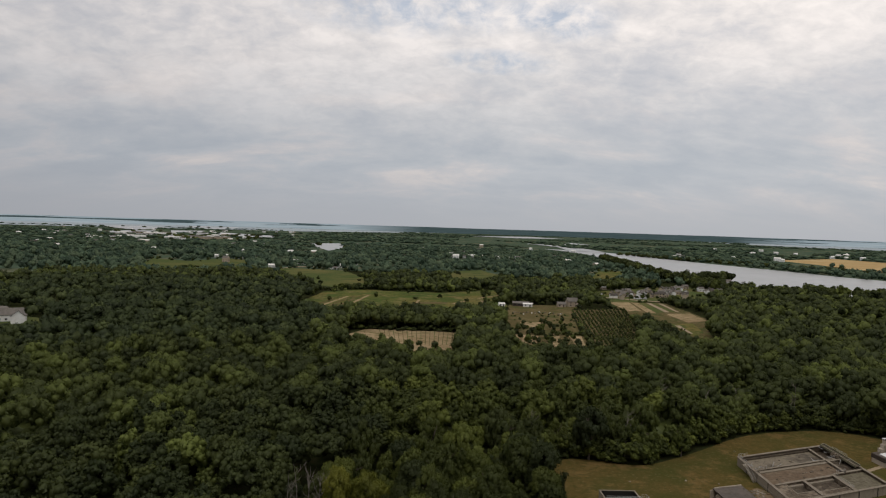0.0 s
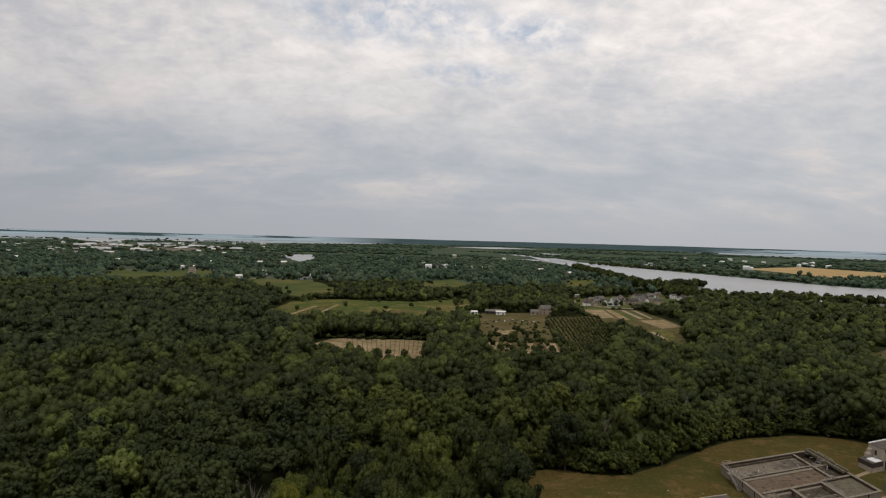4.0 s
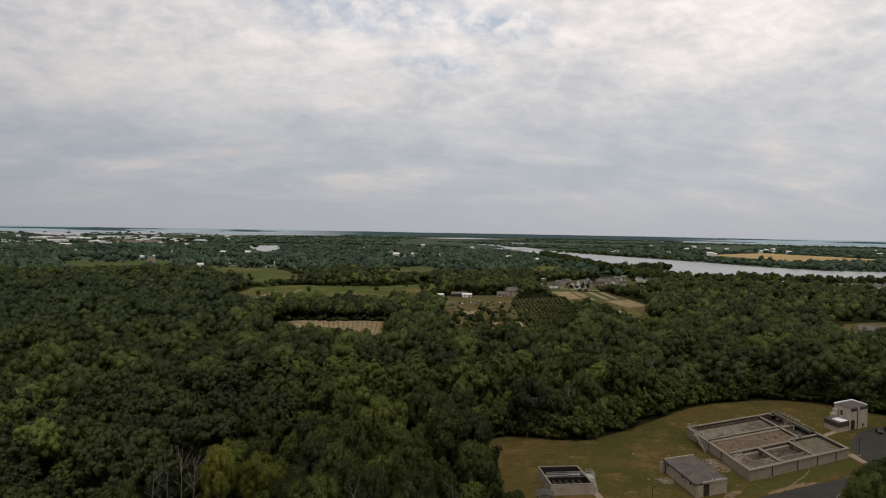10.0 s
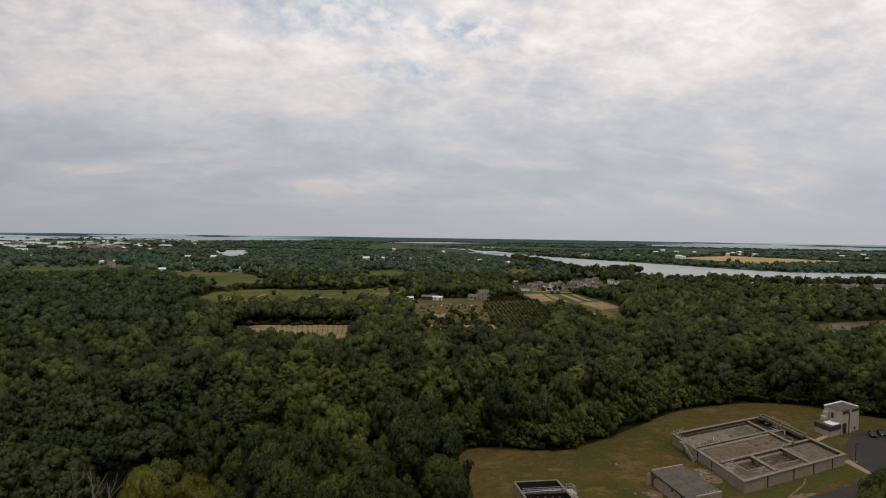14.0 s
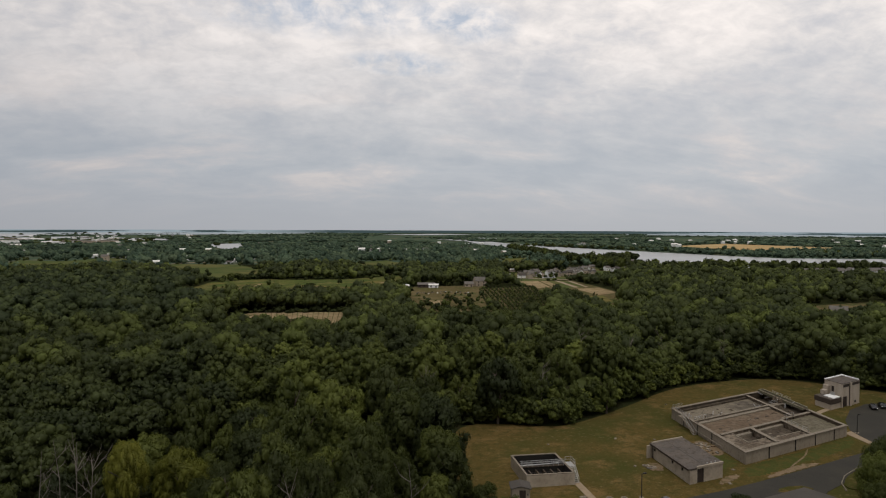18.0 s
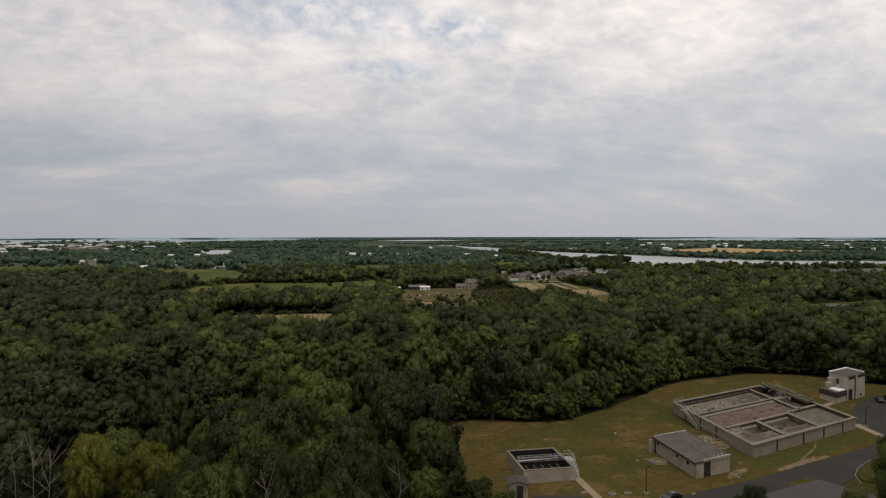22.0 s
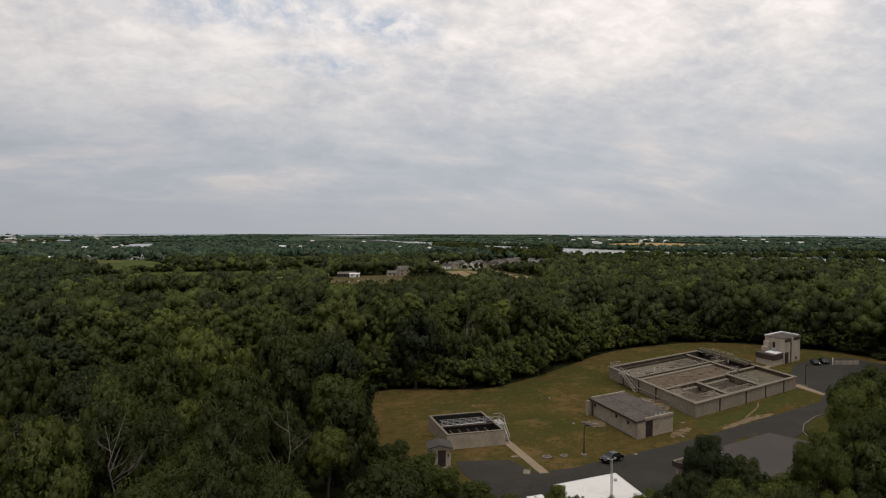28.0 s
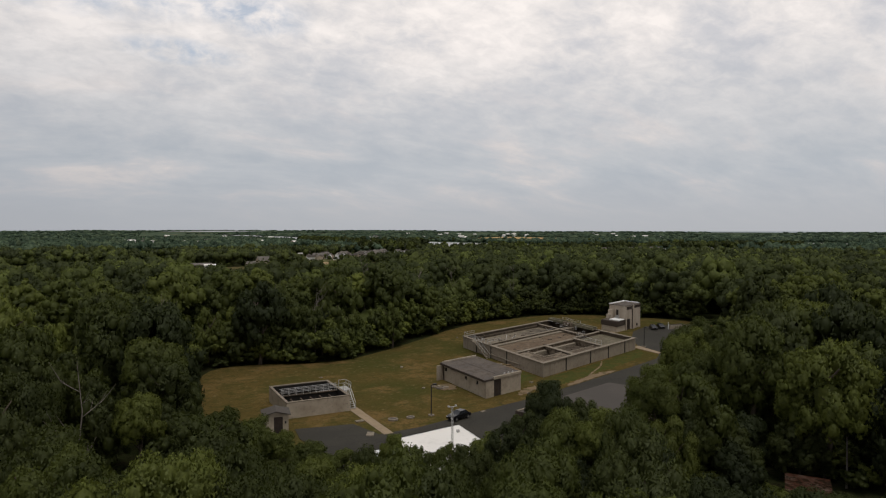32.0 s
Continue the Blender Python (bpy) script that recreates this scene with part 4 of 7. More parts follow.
# ---- tower building beyond the large tank ----
def tower():
    O, U, V = Vector((146.4, 187.8, 0)), Vector((10.6, 4.4, 0)), Vector((-0.3, 6.2, 0))
    t = thing("control_building", "tall pale block building with flat roof and low annex", "building", place=Matrix.Translation(O))
    W = lambda a, b, z: U * (a * 0.84 if a > 0 else a) + V * b + Vector((0, 0, z * 0.94))
    put = lambda name, sets, mat, label="", parent=t: part(name, boxes(*sets, warp=W), M[mat], parent, label)
    H = 7.0
    for q in ((0, 0.06, 0, 0.04, -0.3, H), (0.06, 0.30, 0.0, 0.04, 3.1, H), (0.30, 0.42, 0.0, 0.04, -0.3, H), (0.42, 0.52, -0.05, 0.05, -0.3, H), (0.52, 1.0, 0, 0.04, -0.3, H)):
        put("wall", [q], "pale_block")
    put("wall", [(0, 1, 0.96, 1, -0.3, H)], "pale_block")
    put("wall", [(0, 0.03, 0.04, 0.96, -0.3, H)], "pale_block")
    put("wall", [(0.97, 1, 0.04, 0.96, -0.3, H)], "pale_block")
    put("door", [(0.07, 0.18, 0.02, 0.03, 0.0, 3.0), (0.185, 0.295, 0.02, 0.03, 0.0, 3.0)], "door", "tall dark double doors")
    put("window", [(0.06, 0.40, -0.012, -0.002, 5.9, 6.75)], "door", "dark ribbon window under the roof")
    put("window", [(0.54, 0.98, -0.012, -0.002, 6.0, 6.75)], "door", "dark ribbon window under the roof")
    put("roof", [(0.03, 0.97, 0.04, 0.96, H - 0.35, H - 0.1)], "roof_grey", "grey flat roof")
    put("parapet", [(-0.01, 1.01, 0.95, 1.02, H, H + 0.28)], "white", "white roof parapet")
    put("parapet", [(0.965, 1.01, 0.05, 0.95, H, H + 0.28)], "white", "white roof parapet")
    put("parapet", [(-0.01, 0.035, 0.05, 0.95, H, H + 0.1)], "roof_grey", "grey roof edge")
    put("parapet", [(-0.01, 1.01, -0.02, 0.05, H, H + 0.1)], "roof_grey", "grey roof edge")
    put("vent", [(0.72, 0.78, -0.03, 0.0, 0.6, 1.3)], "door", "dark wall vent")
    put("downpipe", [(0.405, 0.418, -0.03, 0.0, 0.0, 5.9)], "fascia", "dark downpipe")
    # annex on the west side
    an = put("annex", [(-0.46, 0.0, 0.05, 0.95, -0.3, 1.6)], "pale_block", "low pale block annex")
    put("annex_band", [(-0.475, -0.002, 0.02, 0.98, 1.6, 3.0)], "fascia", "brown clad upper band", an)
    put("annex_roof", [(-0.45, -0.004, 0.06, 0.94, 3.0, 3.1)], "roof_grey", "grey annex roof", an)
    put("roof_sheet", [(-0.34, -0.03, 0.06, 0.62, 3.1, 3.28)], "white", "bright white roof sheet", an)
    put("step_block", [(-0.09, 0.0, 0.72, 0.98, 3.1, 5.6)], "pale_block", "stepped block upstand")
    put("step_block", [(-0.20, -0.09, 0.72, 0.98, 3.1, 4.3)], "pale_block", "stepped block upstand")
    put("window", [(-0.008, 0.0, 0.45, 0.58, 4.1, 5.7)], "door", "dark narrow window")
    put("pipe", [(-0.09, -0.08, 0.30, 0.55, 3.28, 4.2)], "steel", "bent grey vent pipe")


tower()


# ---- buildings beside the drive ----
def white_roof_building():
    O, U, V = Vector((49.1, 121.3, 0)), Vector((0.988, 0.155, 0)), Vector((0.07, 0.997, 0))
    t = thing("workshop", "low workshop with flat white roof among trees", "building", place=Matrix.Translation(O))
    W = lambda a, b, z: U * a + V * b + Vector((0, 0, z))
    put = lambda name, sets, mat, label="", parent=t: part(name, boxes(*sets, warp=W), M[mat], parent, label)
    w, d, h = 8.6, 12.0, 3.5
    for q in ((0, w, -0.2, 0), (0, w, -d, -d + 0.2), (0, 0.2, -d + 0.2, -0.2), (w - 0.2, w, -d + 0.2, -0.2)):
        put("wall", [(*q, -0.2, h)], "tan")
    roof = put("roof", [(-0.35, w + 0.35, -d - 0.35, 0.35, h, h + 0.22)], "roof_white", "smooth white flat roof")
    for q in ((-0.41, w + 0.41, 0.35, 0.41), (-0.41, w + 0.41, -d - 0.41, -d - 0.35), (-0.41, -0.35, -d - 0.35, 0.35), (w + 0.35, w + 0.41, -d - 0.35, 0.35)):
        put("edge_trim", [(*q, h - 0.04, h + 0.27)], "white", "white metal roof edge", roof)
    put("roof_vent", [(7.6, 7.95, -1.9, -1.55, h + 0.22, h + 0.5)], "steel", "small grey roof vent")
    put("door", [(3.6, 6.2, 0.0, 0.06, 0, 2.9)], "white", "white roller door")


white_roof_building()


def mast():
    t = thing("antenna_mast", "slim steel lattice mast with lamp heads", "mast", place=pose(53.5, 116.4, 0))
    for k in range(3):
        a = k * math.tau / 3
        x, y = 0.15 * math.cos(a), 0.15 * math.sin(a)
        part("lattice_leg", rod(bmesh.new(), (x, y, 0), (x * 0.8, y * 0.8, 8.2), 0.025, seg=5), M["steel"], t)
    bm = bmesh.new()
    for n in range(22):
        for k in range(3):
            a, b = k * math.tau / 3, (k + 1) * math.tau / 3
            z0, z1 = n * 0.3727, n * 0.3727 + 0.3727
            rod(bm, (0.14 * math.cos(a), 0.14 * math.sin(a), z0), (0.14 * math.cos(b), 0.14 * math.sin(b), z1), 0.02, seg=4, cap=False)
    part("lattice_brace", bm, M["steel"], t)
    part("crossbar", rod(bmesh.new(), (-0.55, 0, 8.2), (0.55, 0, 8.2), 0.03), M["steel"], t)
    for x in (-0.45, 0.45):
        part("lamp_head", boxes((x - 0.12, x + 0.12, -0.09, 0.09, 8.22, 8.36), bevel=0.03), M["steel"], t, "grey lamp head")


mast()


def brown_roof_building():
    O, U, V = Vector((67.2, 124.2, 0)), Vector((21.6, 6.4, 0)), Vector((5.0, -10.5, 0))
    t = thing("storage_building", "long low building with wide brown-grey flat roof", "building", place=Matrix.Translation(O))
    W = lambda a, b, z: U * a + V * b + Vector((0, 0, z))
    put = lambda name, sets, mat, label="": part(name, boxes(*sets, warp=W), M[mat], t, label)
    for s in ((0.02, 0.98, 0.02, 0.04), (0.02, 0.98, 0.96, 0.98), (0.02, 0.03, 0.04, 0.96), (0.97, 0.98, 0.04, 0.96)):
        put("wall", [(*s, -0.2, 3.5)], "tan")
    for f in ((-0.003, 0.0, 0, 1), (0, 1, 1.0, 1.008), (1.0, 1.003, 0, 1), (0, 1, -0.008, 0.0)):
        put("fascia", [(*f, 3.35, 4.0)], "fascia", "dark brown fascia")
    put("roof", [(0, 1, 0, 1, 3.5, 4.0)], "roof_brown", "brown-grey felt roof")
    put("roof_edge", [(0, 0.30, 0, 0.03, 4.0, 4.1)], "coping", "pale metal roof edge")


brown_roof_building()


# ---- trees ----
def ico(sub=0):
    bm = bmesh.new()
    bmesh.ops.create_icosphere(bm, subdivisions=sub + 1, radius=1.0)
    v = np.array([x.co[:] for x in bm.verts])
    f = np.array([[w.index for w in x.verts] for x in bm.faces])
    bm.free()
    return v, f


def unit(v):
    return v / np.linalg.norm(v, axis=-1, keepdims=True)


def crown_arrays(rng, boughs, clumps, cards, card, tall=1.0, full=0.88, lift=0.0):
    """A domed crown of unit radius, its middle at z = 0: boughs spread over a dome, rounded leaf clumps on each bough,
    and small leaf cards over the clumps.
    Returns clump vertices, clump faces, leaf corners and their shading normals, which lift tips upward so that leaves
    shade brighter."""
    golden = math.pi * (3 - math.sqrt(5))
    k = np.arange(boughs)
    up = 1 - 1.42 * (k + 0.5) / boughs
    ang = k * golden + rng.uniform(0, math.tau)
    side = np.sqrt(np.clip(1 - up ** 2, 0, 1))
    d = unit(np.stack([side * np.cos(ang), side * np.sin(ang), up], 1) + 0.24 * rng.standard_normal((boughs, 3)))
    br = rng.uniform(0.78, 1.22, boughs) * min(0.72, 0.98 / math.sqrt(boughs) + 0.06)
    bc = d * (rng.uniform(0.86, 1.06, boughs) - br)[:, None]
    c, r, out, shell = ([np.zeros(3)], [0.40], [np.array((0, 0, 1.0))], [np.array((0, 0, 1.0))]) if boughs > 4 else ([], [], [], [])
    for i in range(boughs):
        if clumps < 2:
            c.append(bc[i]), r.append(br[i]), out.append(d[i]), shell.append(d[i])
            continue
        c.append(bc[i]), r.append(br[i] * 0.78), out.append(d[i]), shell.append(d[i])
        for _ in range(clumps):
            q = unit(d[i] * 0.55 + np.array((0, 0, 0.30)) + 0.75 * rng.standard_normal(3))
            p = bc[i] + q * br[i] * rng.uniform(0.70, 0.98)
            if np.linalg.norm(p) < 0.42 or (np.linalg.norm(p - bc, axis=1) < br * 0.62).any():
                continue
            c.append(p), r.append(br[i] * rng.uniform(0.36, 0.60)), out.append(q), shell.append(d[i])
    c, r, out, shell = np.array(c), np.array(r), np.array(out), np.array(shell)
    n = len(c)
    iv, jf = ico(0)
    lv = np.concatenate([iv * (r[k] * full) * rng.uniform(0.74, 1.18, (len(iv), 1)) + c[k] for k in range(n)])
    lf = np.concatenate([jf + k * len(iv) for k in range(n)])
    lv[:, 2] *= tall
    weight = r ** 2
    weight[0] *= 1.0 if boughs <= 4 else 0.45
    want = cards * 3
    per = rng.choice(n, size=want, p=weight / weight.sum())
    d = unit(out[per] * 0.38 + np.array((0, 0, 0.12)) + rng.standard_normal((want, 3)))
    p = c[per] + d * (r[per] * rng.uniform(0.86, 1.20, want))[:, None]
    hid = np.zeros(want, bool)
    for k in range(n):
        hid |= np.linalg.norm(p - c[k], axis=1) < r[k] * 0.80
    keep = np.where(~hid)[0][:cards]
    p, d, per = p[keep], d[keep], per[keep]
    p[:, 2] *= tall
    lit = unit(0.7 * d + 0.40 * out[per] + 0.55 * shell[per] + np.array((0, 0, lift)) + 0.15 * rng.standard_normal(d.shape))
    nn = unit(d + 0.80 * rng.standard_normal(d.shape))
    t = unit(np.cross(nn, rng.standard_normal(d.shape)))
    b = np.cross(nn, t)
    s = card * rng.uniform(0.6, 1.4, (len(p), 1))
    e = rng.uniform(0.7, 1.3, (len(p), 3, 1))
    tri = np.stack([p + t * s * e[:, 0], p - t * s * 0.5 * e[:, 1] + b * s * 0.85 - nn * s * 0.2, p - t * s * 0.5 - b * s * 0.85 * e[:, 2]], 1)
    return lv, lf, tri.reshape(-1, 3), np.repeat(lit, 3, axis=0)


def mesh_from(name, verts, tris, leaves_from, mats, lit, tone):
    """tris index the first part of verts (slot 0); the verts from leaves_from on form leaf triangles in order (slot 1).
    lit: the shading normal of each leaf corner, turned to follow the lobe under it; tone: a number for each vertex that
    sets one tree apart from the next."""
    n1, n2 = len(tris), (len(verts) - leaves_from) // 3
    me = bpy.data.meshes.new(name)
    me.vertices.add(len(verts))
    me.vertices.foreach_set("co", np.asarray(verts, np.float32).ravel())
    me.loops.add((n1 + n2) * 3)
    me.loops.foreach_set("vertex_index", np.concatenate([np.asarray(tris).ravel(), np.arange(leaves_from, leaves_from + n2 * 3)]).astype(np.int32))
    me.polygons.add(n1 + n2)
    me.polygons.foreach_set("loop_start", (np.arange(n1 + n2) * 3).astype(np.int32))
    me.polygons.foreach_set("material_index", np.concatenate([np.zeros(n1), np.ones(n2)]).astype(np.int32))
    for m in mats:
        me.materials.append(m)
    me.polygons.foreach_set("use_smooth", np.concatenate([np.ones(n1), np.zeros(n2)]).astype(bool))
    me.update(calc_edges=True)
    inner = np.zeros((leaves_from, 3))
    me.normals_split_custom_set_from_vertices(np.concatenate([inner, lit]).astype(np.float32))
    me.attributes.new("tone", "FLOAT", "POINT").data.foreach_set("value", np.asarray(tone, np.float32))
    return me


def trunk_mesh(rng, h, r):
    bm = bmesh.new()
    pts = [Vector((0, 0, -0.04))]
    for k in range(1, 5):
        pts.append(Vector((rng.uniform(-0.02, 0.02) * k, rng.uniform(-0.02, 0.02) * k, h * k / 4)))
    for k in range(4):
        rod(bm, pts[k], pts[k + 1], r * (1 - 0.18 * k), r * (1 - 0.18 * (k + 1)), seg=7, cap=k in (0, 3))
    for k in range(6):
        a = rng.uniform(0, math.tau)
        s = pts[2 + k % 3]
        e = s + Vector((math.cos(a) * h * 0.2, math.sin(a) * h * 0.2, h * rng.uniform(0.12, 0.26)))
        rod(bm, s, e, r * 0.4, r * 0.12, seg=5, cap=False)
    me = bpy.data.meshes.new("trunk")
    bm.to_mesh(me)
    bm.free()
    me.materials.append(M["bark"])
    return me


R = np.random.default_rng(11)
TALL = (1.0, 1.2, 0.85, 1.4, 1.05, 1.15, 0.9)
CROWNS = {}
# leaf clumps finer the nearer the way passes
for level, clumps, cards, card, lift in ((0, 8, 15500, 0.0205, 0.28), (1, 6, 6000, 0.031, 0.22), (2, 5, 2400, 0.043, 0.32)):
    for k in range(7):
        lv, lf, q, lit = crown_arrays(R, (17, 21, 15, 19, 24, 16, 20)[k] - 2 * level, clumps, cards, card, TALL[k], (0.70, 0.80, 0.88)[level], lift)
        me = mesh_from("crown", np.concatenate([lv, q]), lf, len(lv), [M["leaf"], M["leaf"]], lit, np.zeros(len(lv) + len(q)))
        CROWNS[level, k, "leaf"] = me
        if level < 3:
            CROWNS[level, k, "leaf_dark"] = me.copy()
            CROWNS[level, k, "leaf_dark"].materials[0] = CROWNS[level, k, "leaf_dark"].materials[1] = M["leaf_dark"]
prng = random.Random(5)
TRUNKS = [trunk_mesh(prng, 1.0, 0.035) for _ in range(3)]
KINDS = ("tall leafy broadleaf tree in full dark green crown", "broad spreading tree with lumpy mid-green crown", "dark dense broadleaf tree at the wood's edge",
         "tall upright broadleaf tree with yellow-green crown", "large old broadleaf tree with many-lobed crown", "dark rounded broadleaf tree", "wide leafy broadleaf tree with bright tips")


def tree(x, y, h, wide, k, turn, level=0, leaves="leaf"):
    """h: to the top; wide: the crown's radius."""
    z = height(x, y)
    t = thing("tree", KINDS[k], "tree", group="trees of the wood round the plant", place=pose(x, y, z, rz=turn))
    tr = new("trunk", TRUNKS[k % 3])
    tr.parent, tr.scale = t, (h * 0.7, h * 0.7, h * 0.7)
    cr = new("crown", CROWNS[level, k, leaves])
    deep = min(wide * 1.5, h * 0.60 / TALL[k])
    cr.parent, cr.scale = t, (wide, wide, deep)
    cr.location = (0, 0, h - deep * TALL[k] * 0.98)
    return t


# fields and clearings kept free of trees, as outlines in the plan
GREEN = [(-123, 620), (-114, 714), (-75, 752), (-34, 739), (20, 738), (84, 790), (79, 600), (54, 604), (15, 582), (-27, 588), (-58, 580), (-89, 556)]
DIRT = [(-58, 438), (-45, 467), (12, 462), (20, 458), (18, 380), (8, 373), (-4, 366), (-15, 370), (-22, 388), (-40, 407), (-52, 420)]
DIRT_B = [(58, 458), (114, 458), (104, 392), (62, 396)]
FARM = [(72, 602), (84, 640), (160, 650), (138, 606), (112, 458), (58, 458)]
ORCHARD = [(138, 607), (200, 634), (152, 440), (106, 388)]
STRIPS = [(194, 690), (262, 694), (258, 600), (254, 556), (236, 530), (222, 490), (205, 440), (188, 450), (190, 602)]
VILLAGE = [(200, 690), (210, 800), (300, 870), (420, 960), (440, 905), (352, 800), (335, 735), (262, 715), (226, 692)]
MEADOW_R = [(318, 424), (356, 451), (398, 462), (440, 470), (400, 430), (346, 403), (319, 392), (309, 408)]
LEFT_YARD = [(-345, 505), (-275, 470), (-270, 435), (-330, 430)]
LEFT_FIELD = [(-464, 1060), (-505, 1210), (-423, 1165), (-390, 1268), (-340, 1243), (-298, 1091), (-338, 1054), (-370, 994), (-400, 985)]
MID_FIELD = [(-237, 1014), (-233, 1068), (-132, 1039), (-90, 926), (-75, 801), (-86, 752), (-102, 730), (-128, 763), (-156, 848), (-204, 933)]
FIELD_C = [(33, 985), (47, 1098), (100, 1153), (120, 1027), (96, 926), (38, 914)]
FIELD_D = [(257, 1000), (330, 1212), (388, 1243), (314, 1036)]
POND = [(-385, 2204), (-390, 2326), (-308, 2375), (-239, 2014), (-259, 1752), (-314, 1926)]
RIVER = [(1600, 740), (1000, 752), (760, 765), (640, 782), (560, 795), (500, 812), (436, 835), (398, 930), (402, 1010), (430, 1230), (478, 1590), (500, 1950), (490, 2340), (356, 2762), (139, 2780),
         (140, 3200), (226, 3330), (422, 3260), (581, 2680), (645, 2244), (690, 1960), (735, 1660), (805, 1396), (830, 1240), (870, 1160), (1100, 1100), (1600, 1060)]
WHEAT = [(1060, 1480), (1110, 1800), (1120, 2030), (1480, 2290), (1560, 1800), (1500, 1600)]
WHEAT_GREEN = [(1480, 1560), (1580, 1790), (1900, 1700), (1700, 1350)]
BAY_L = [(-1004, 2553), (-1060, 2700), (-930, 2730), (-890, 2574)]
BAY_Q = [(-1180, 3060), (-1277, 3305), (-1147, 3421), (-1040, 3150)]
BAY_M = [(-1332, 2752), (-1444, 3065), (-1311, 3184), (-1202, 2859)]
BAY_N = [(-1822, 3673), (-1781, 4158), (-1471, 3810), (-1399, 3199)]
BAY_O = [(-929, 2918), (-1009, 3257), (-820, 3100), (-660, 3005), (-637, 2757), (-758, 2790)]
BAY_P = [(-1450, 4037), (-1600, 4500), (-1283, 4500), (-1116, 4055), (-1243, 3813)]
INLET = [(300, 4100), (700, 4350), (900, 4050), (560, 3900)]
WATERS = [POND, BAY_L, BAY_O, BAY_M, INLET]
OPEN = [GREEN, DIRT, DIRT_B, FARM, ORCHARD, STRIPS, VILLAGE, MEADOW_R, LEFT_YARD, LEFT_FIELD, MID_FIELD, FIELD_C, FIELD_D, POND, RIVER, WHEAT, WHEAT_GREEN, BAY_L, BAY_Q, BAY_M, BAY_N, BAY_O, BAY_P, INLET]


# trees south of the plant are capped to fit the camera's view: sight lines from three camera places, by bearing,
# falling to the ground at a distance
SIGHT_CAPS = [((19.7, 54.4, 27.7), [(8, 148), (8.6, 117), (13.3, 103.5), (15, 95), (15.3, 87), (20.5, 86), (24.8, 86), (27.8, 89), (33.6, 93.5), (36.5, 94.1), (39.9, 94.4), (42.6, 97.7), (45.1, 103.7), (45.5, 136),
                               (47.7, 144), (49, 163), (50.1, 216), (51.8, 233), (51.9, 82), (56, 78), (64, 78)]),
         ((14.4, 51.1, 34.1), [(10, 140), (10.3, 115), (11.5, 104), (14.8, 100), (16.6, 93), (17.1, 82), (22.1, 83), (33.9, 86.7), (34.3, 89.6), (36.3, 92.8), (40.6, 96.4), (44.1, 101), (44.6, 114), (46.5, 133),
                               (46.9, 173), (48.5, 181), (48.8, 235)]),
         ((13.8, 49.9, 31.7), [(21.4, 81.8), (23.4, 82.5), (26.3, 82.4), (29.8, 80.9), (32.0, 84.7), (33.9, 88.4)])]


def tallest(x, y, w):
    """The height a tree may have at a place, below the camera's sight lines."""
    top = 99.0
    for (ex, ey, ez), reach in SIGHT_CAPS:
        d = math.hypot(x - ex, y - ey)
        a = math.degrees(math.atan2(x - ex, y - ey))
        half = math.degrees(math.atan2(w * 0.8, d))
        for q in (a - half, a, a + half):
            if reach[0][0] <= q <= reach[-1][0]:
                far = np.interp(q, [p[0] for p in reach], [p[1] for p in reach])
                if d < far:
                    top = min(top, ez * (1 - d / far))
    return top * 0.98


BOUNDS = [(min(p[0] for p in o) - 1, max(p[0] for p in o) + 1, min(p[1] for p in o) - 1, max(p[1] for p in o) + 1) for o in OPEN]


def free(x, y):
    """Whether a tree may stand here: not on the plant, the fields or just before them."""
    if inside(CLEARING, x, y):
        return False
    for o, b in zip(OPEN, BOUNDS):
        if b[0] < x < b[1] and b[2] < y < b[3] and inside(o, x, y):
            return False
    return True


def room(x, y):
    """Trees before a field are capped so that the camera sees it over them: the height of a tree there."""
    for s in (1.02, 1.04, 1.06, 1.09, 1.12, 1.16, 1.2):
        for o, b in zip(OPEN, BOUNDS):
            if (b[3] < 1400 or o in WATERS or o is RIVER and y > 1250) and b[0] < x * s < b[1] and b[2] < y * s < b[3] and inside(o, x * s, y * s):
                return (68 * (1 - 1 / s) + 1.5) * (0.85 + 0.75 * abs(noise.noise(Vector((x * 0.07, y * 0.07, 1)))) * 2)
    return 99.0


def rows_of_trees():
    rnd = random.Random(8)
    near, mid = [], []
    s = 8.1
    for j in range(0, 77):
        for i in range(-92, 125):
            x, y = (i + 0.5 * (j % 2)) * s + rnd.uniform(-3.0, 3.0), 42 + j * s * 0.9 + rnd.uniform(-3.0, 3.0)
            a = math.degrees(math.atan2(x - 10, y + 10))
            d = math.hypot(x - 16, y - 45)
            if not -46 < a < 68 or d > 520 or d < 22 or not free(x, y):
                continue
            (near if d < 190 else mid).append((x, y))
    return near, mid


NEAR, MID = rows_of_trees()
# trees near the plant and the way over it are things of their own; the rest are one wood
trnd = random.Random(21)
NEAR.sort(key=lambda p: math.hypot((p[0] - 62) * 0.8, p[1] - 120))
extra, LOW = [], []
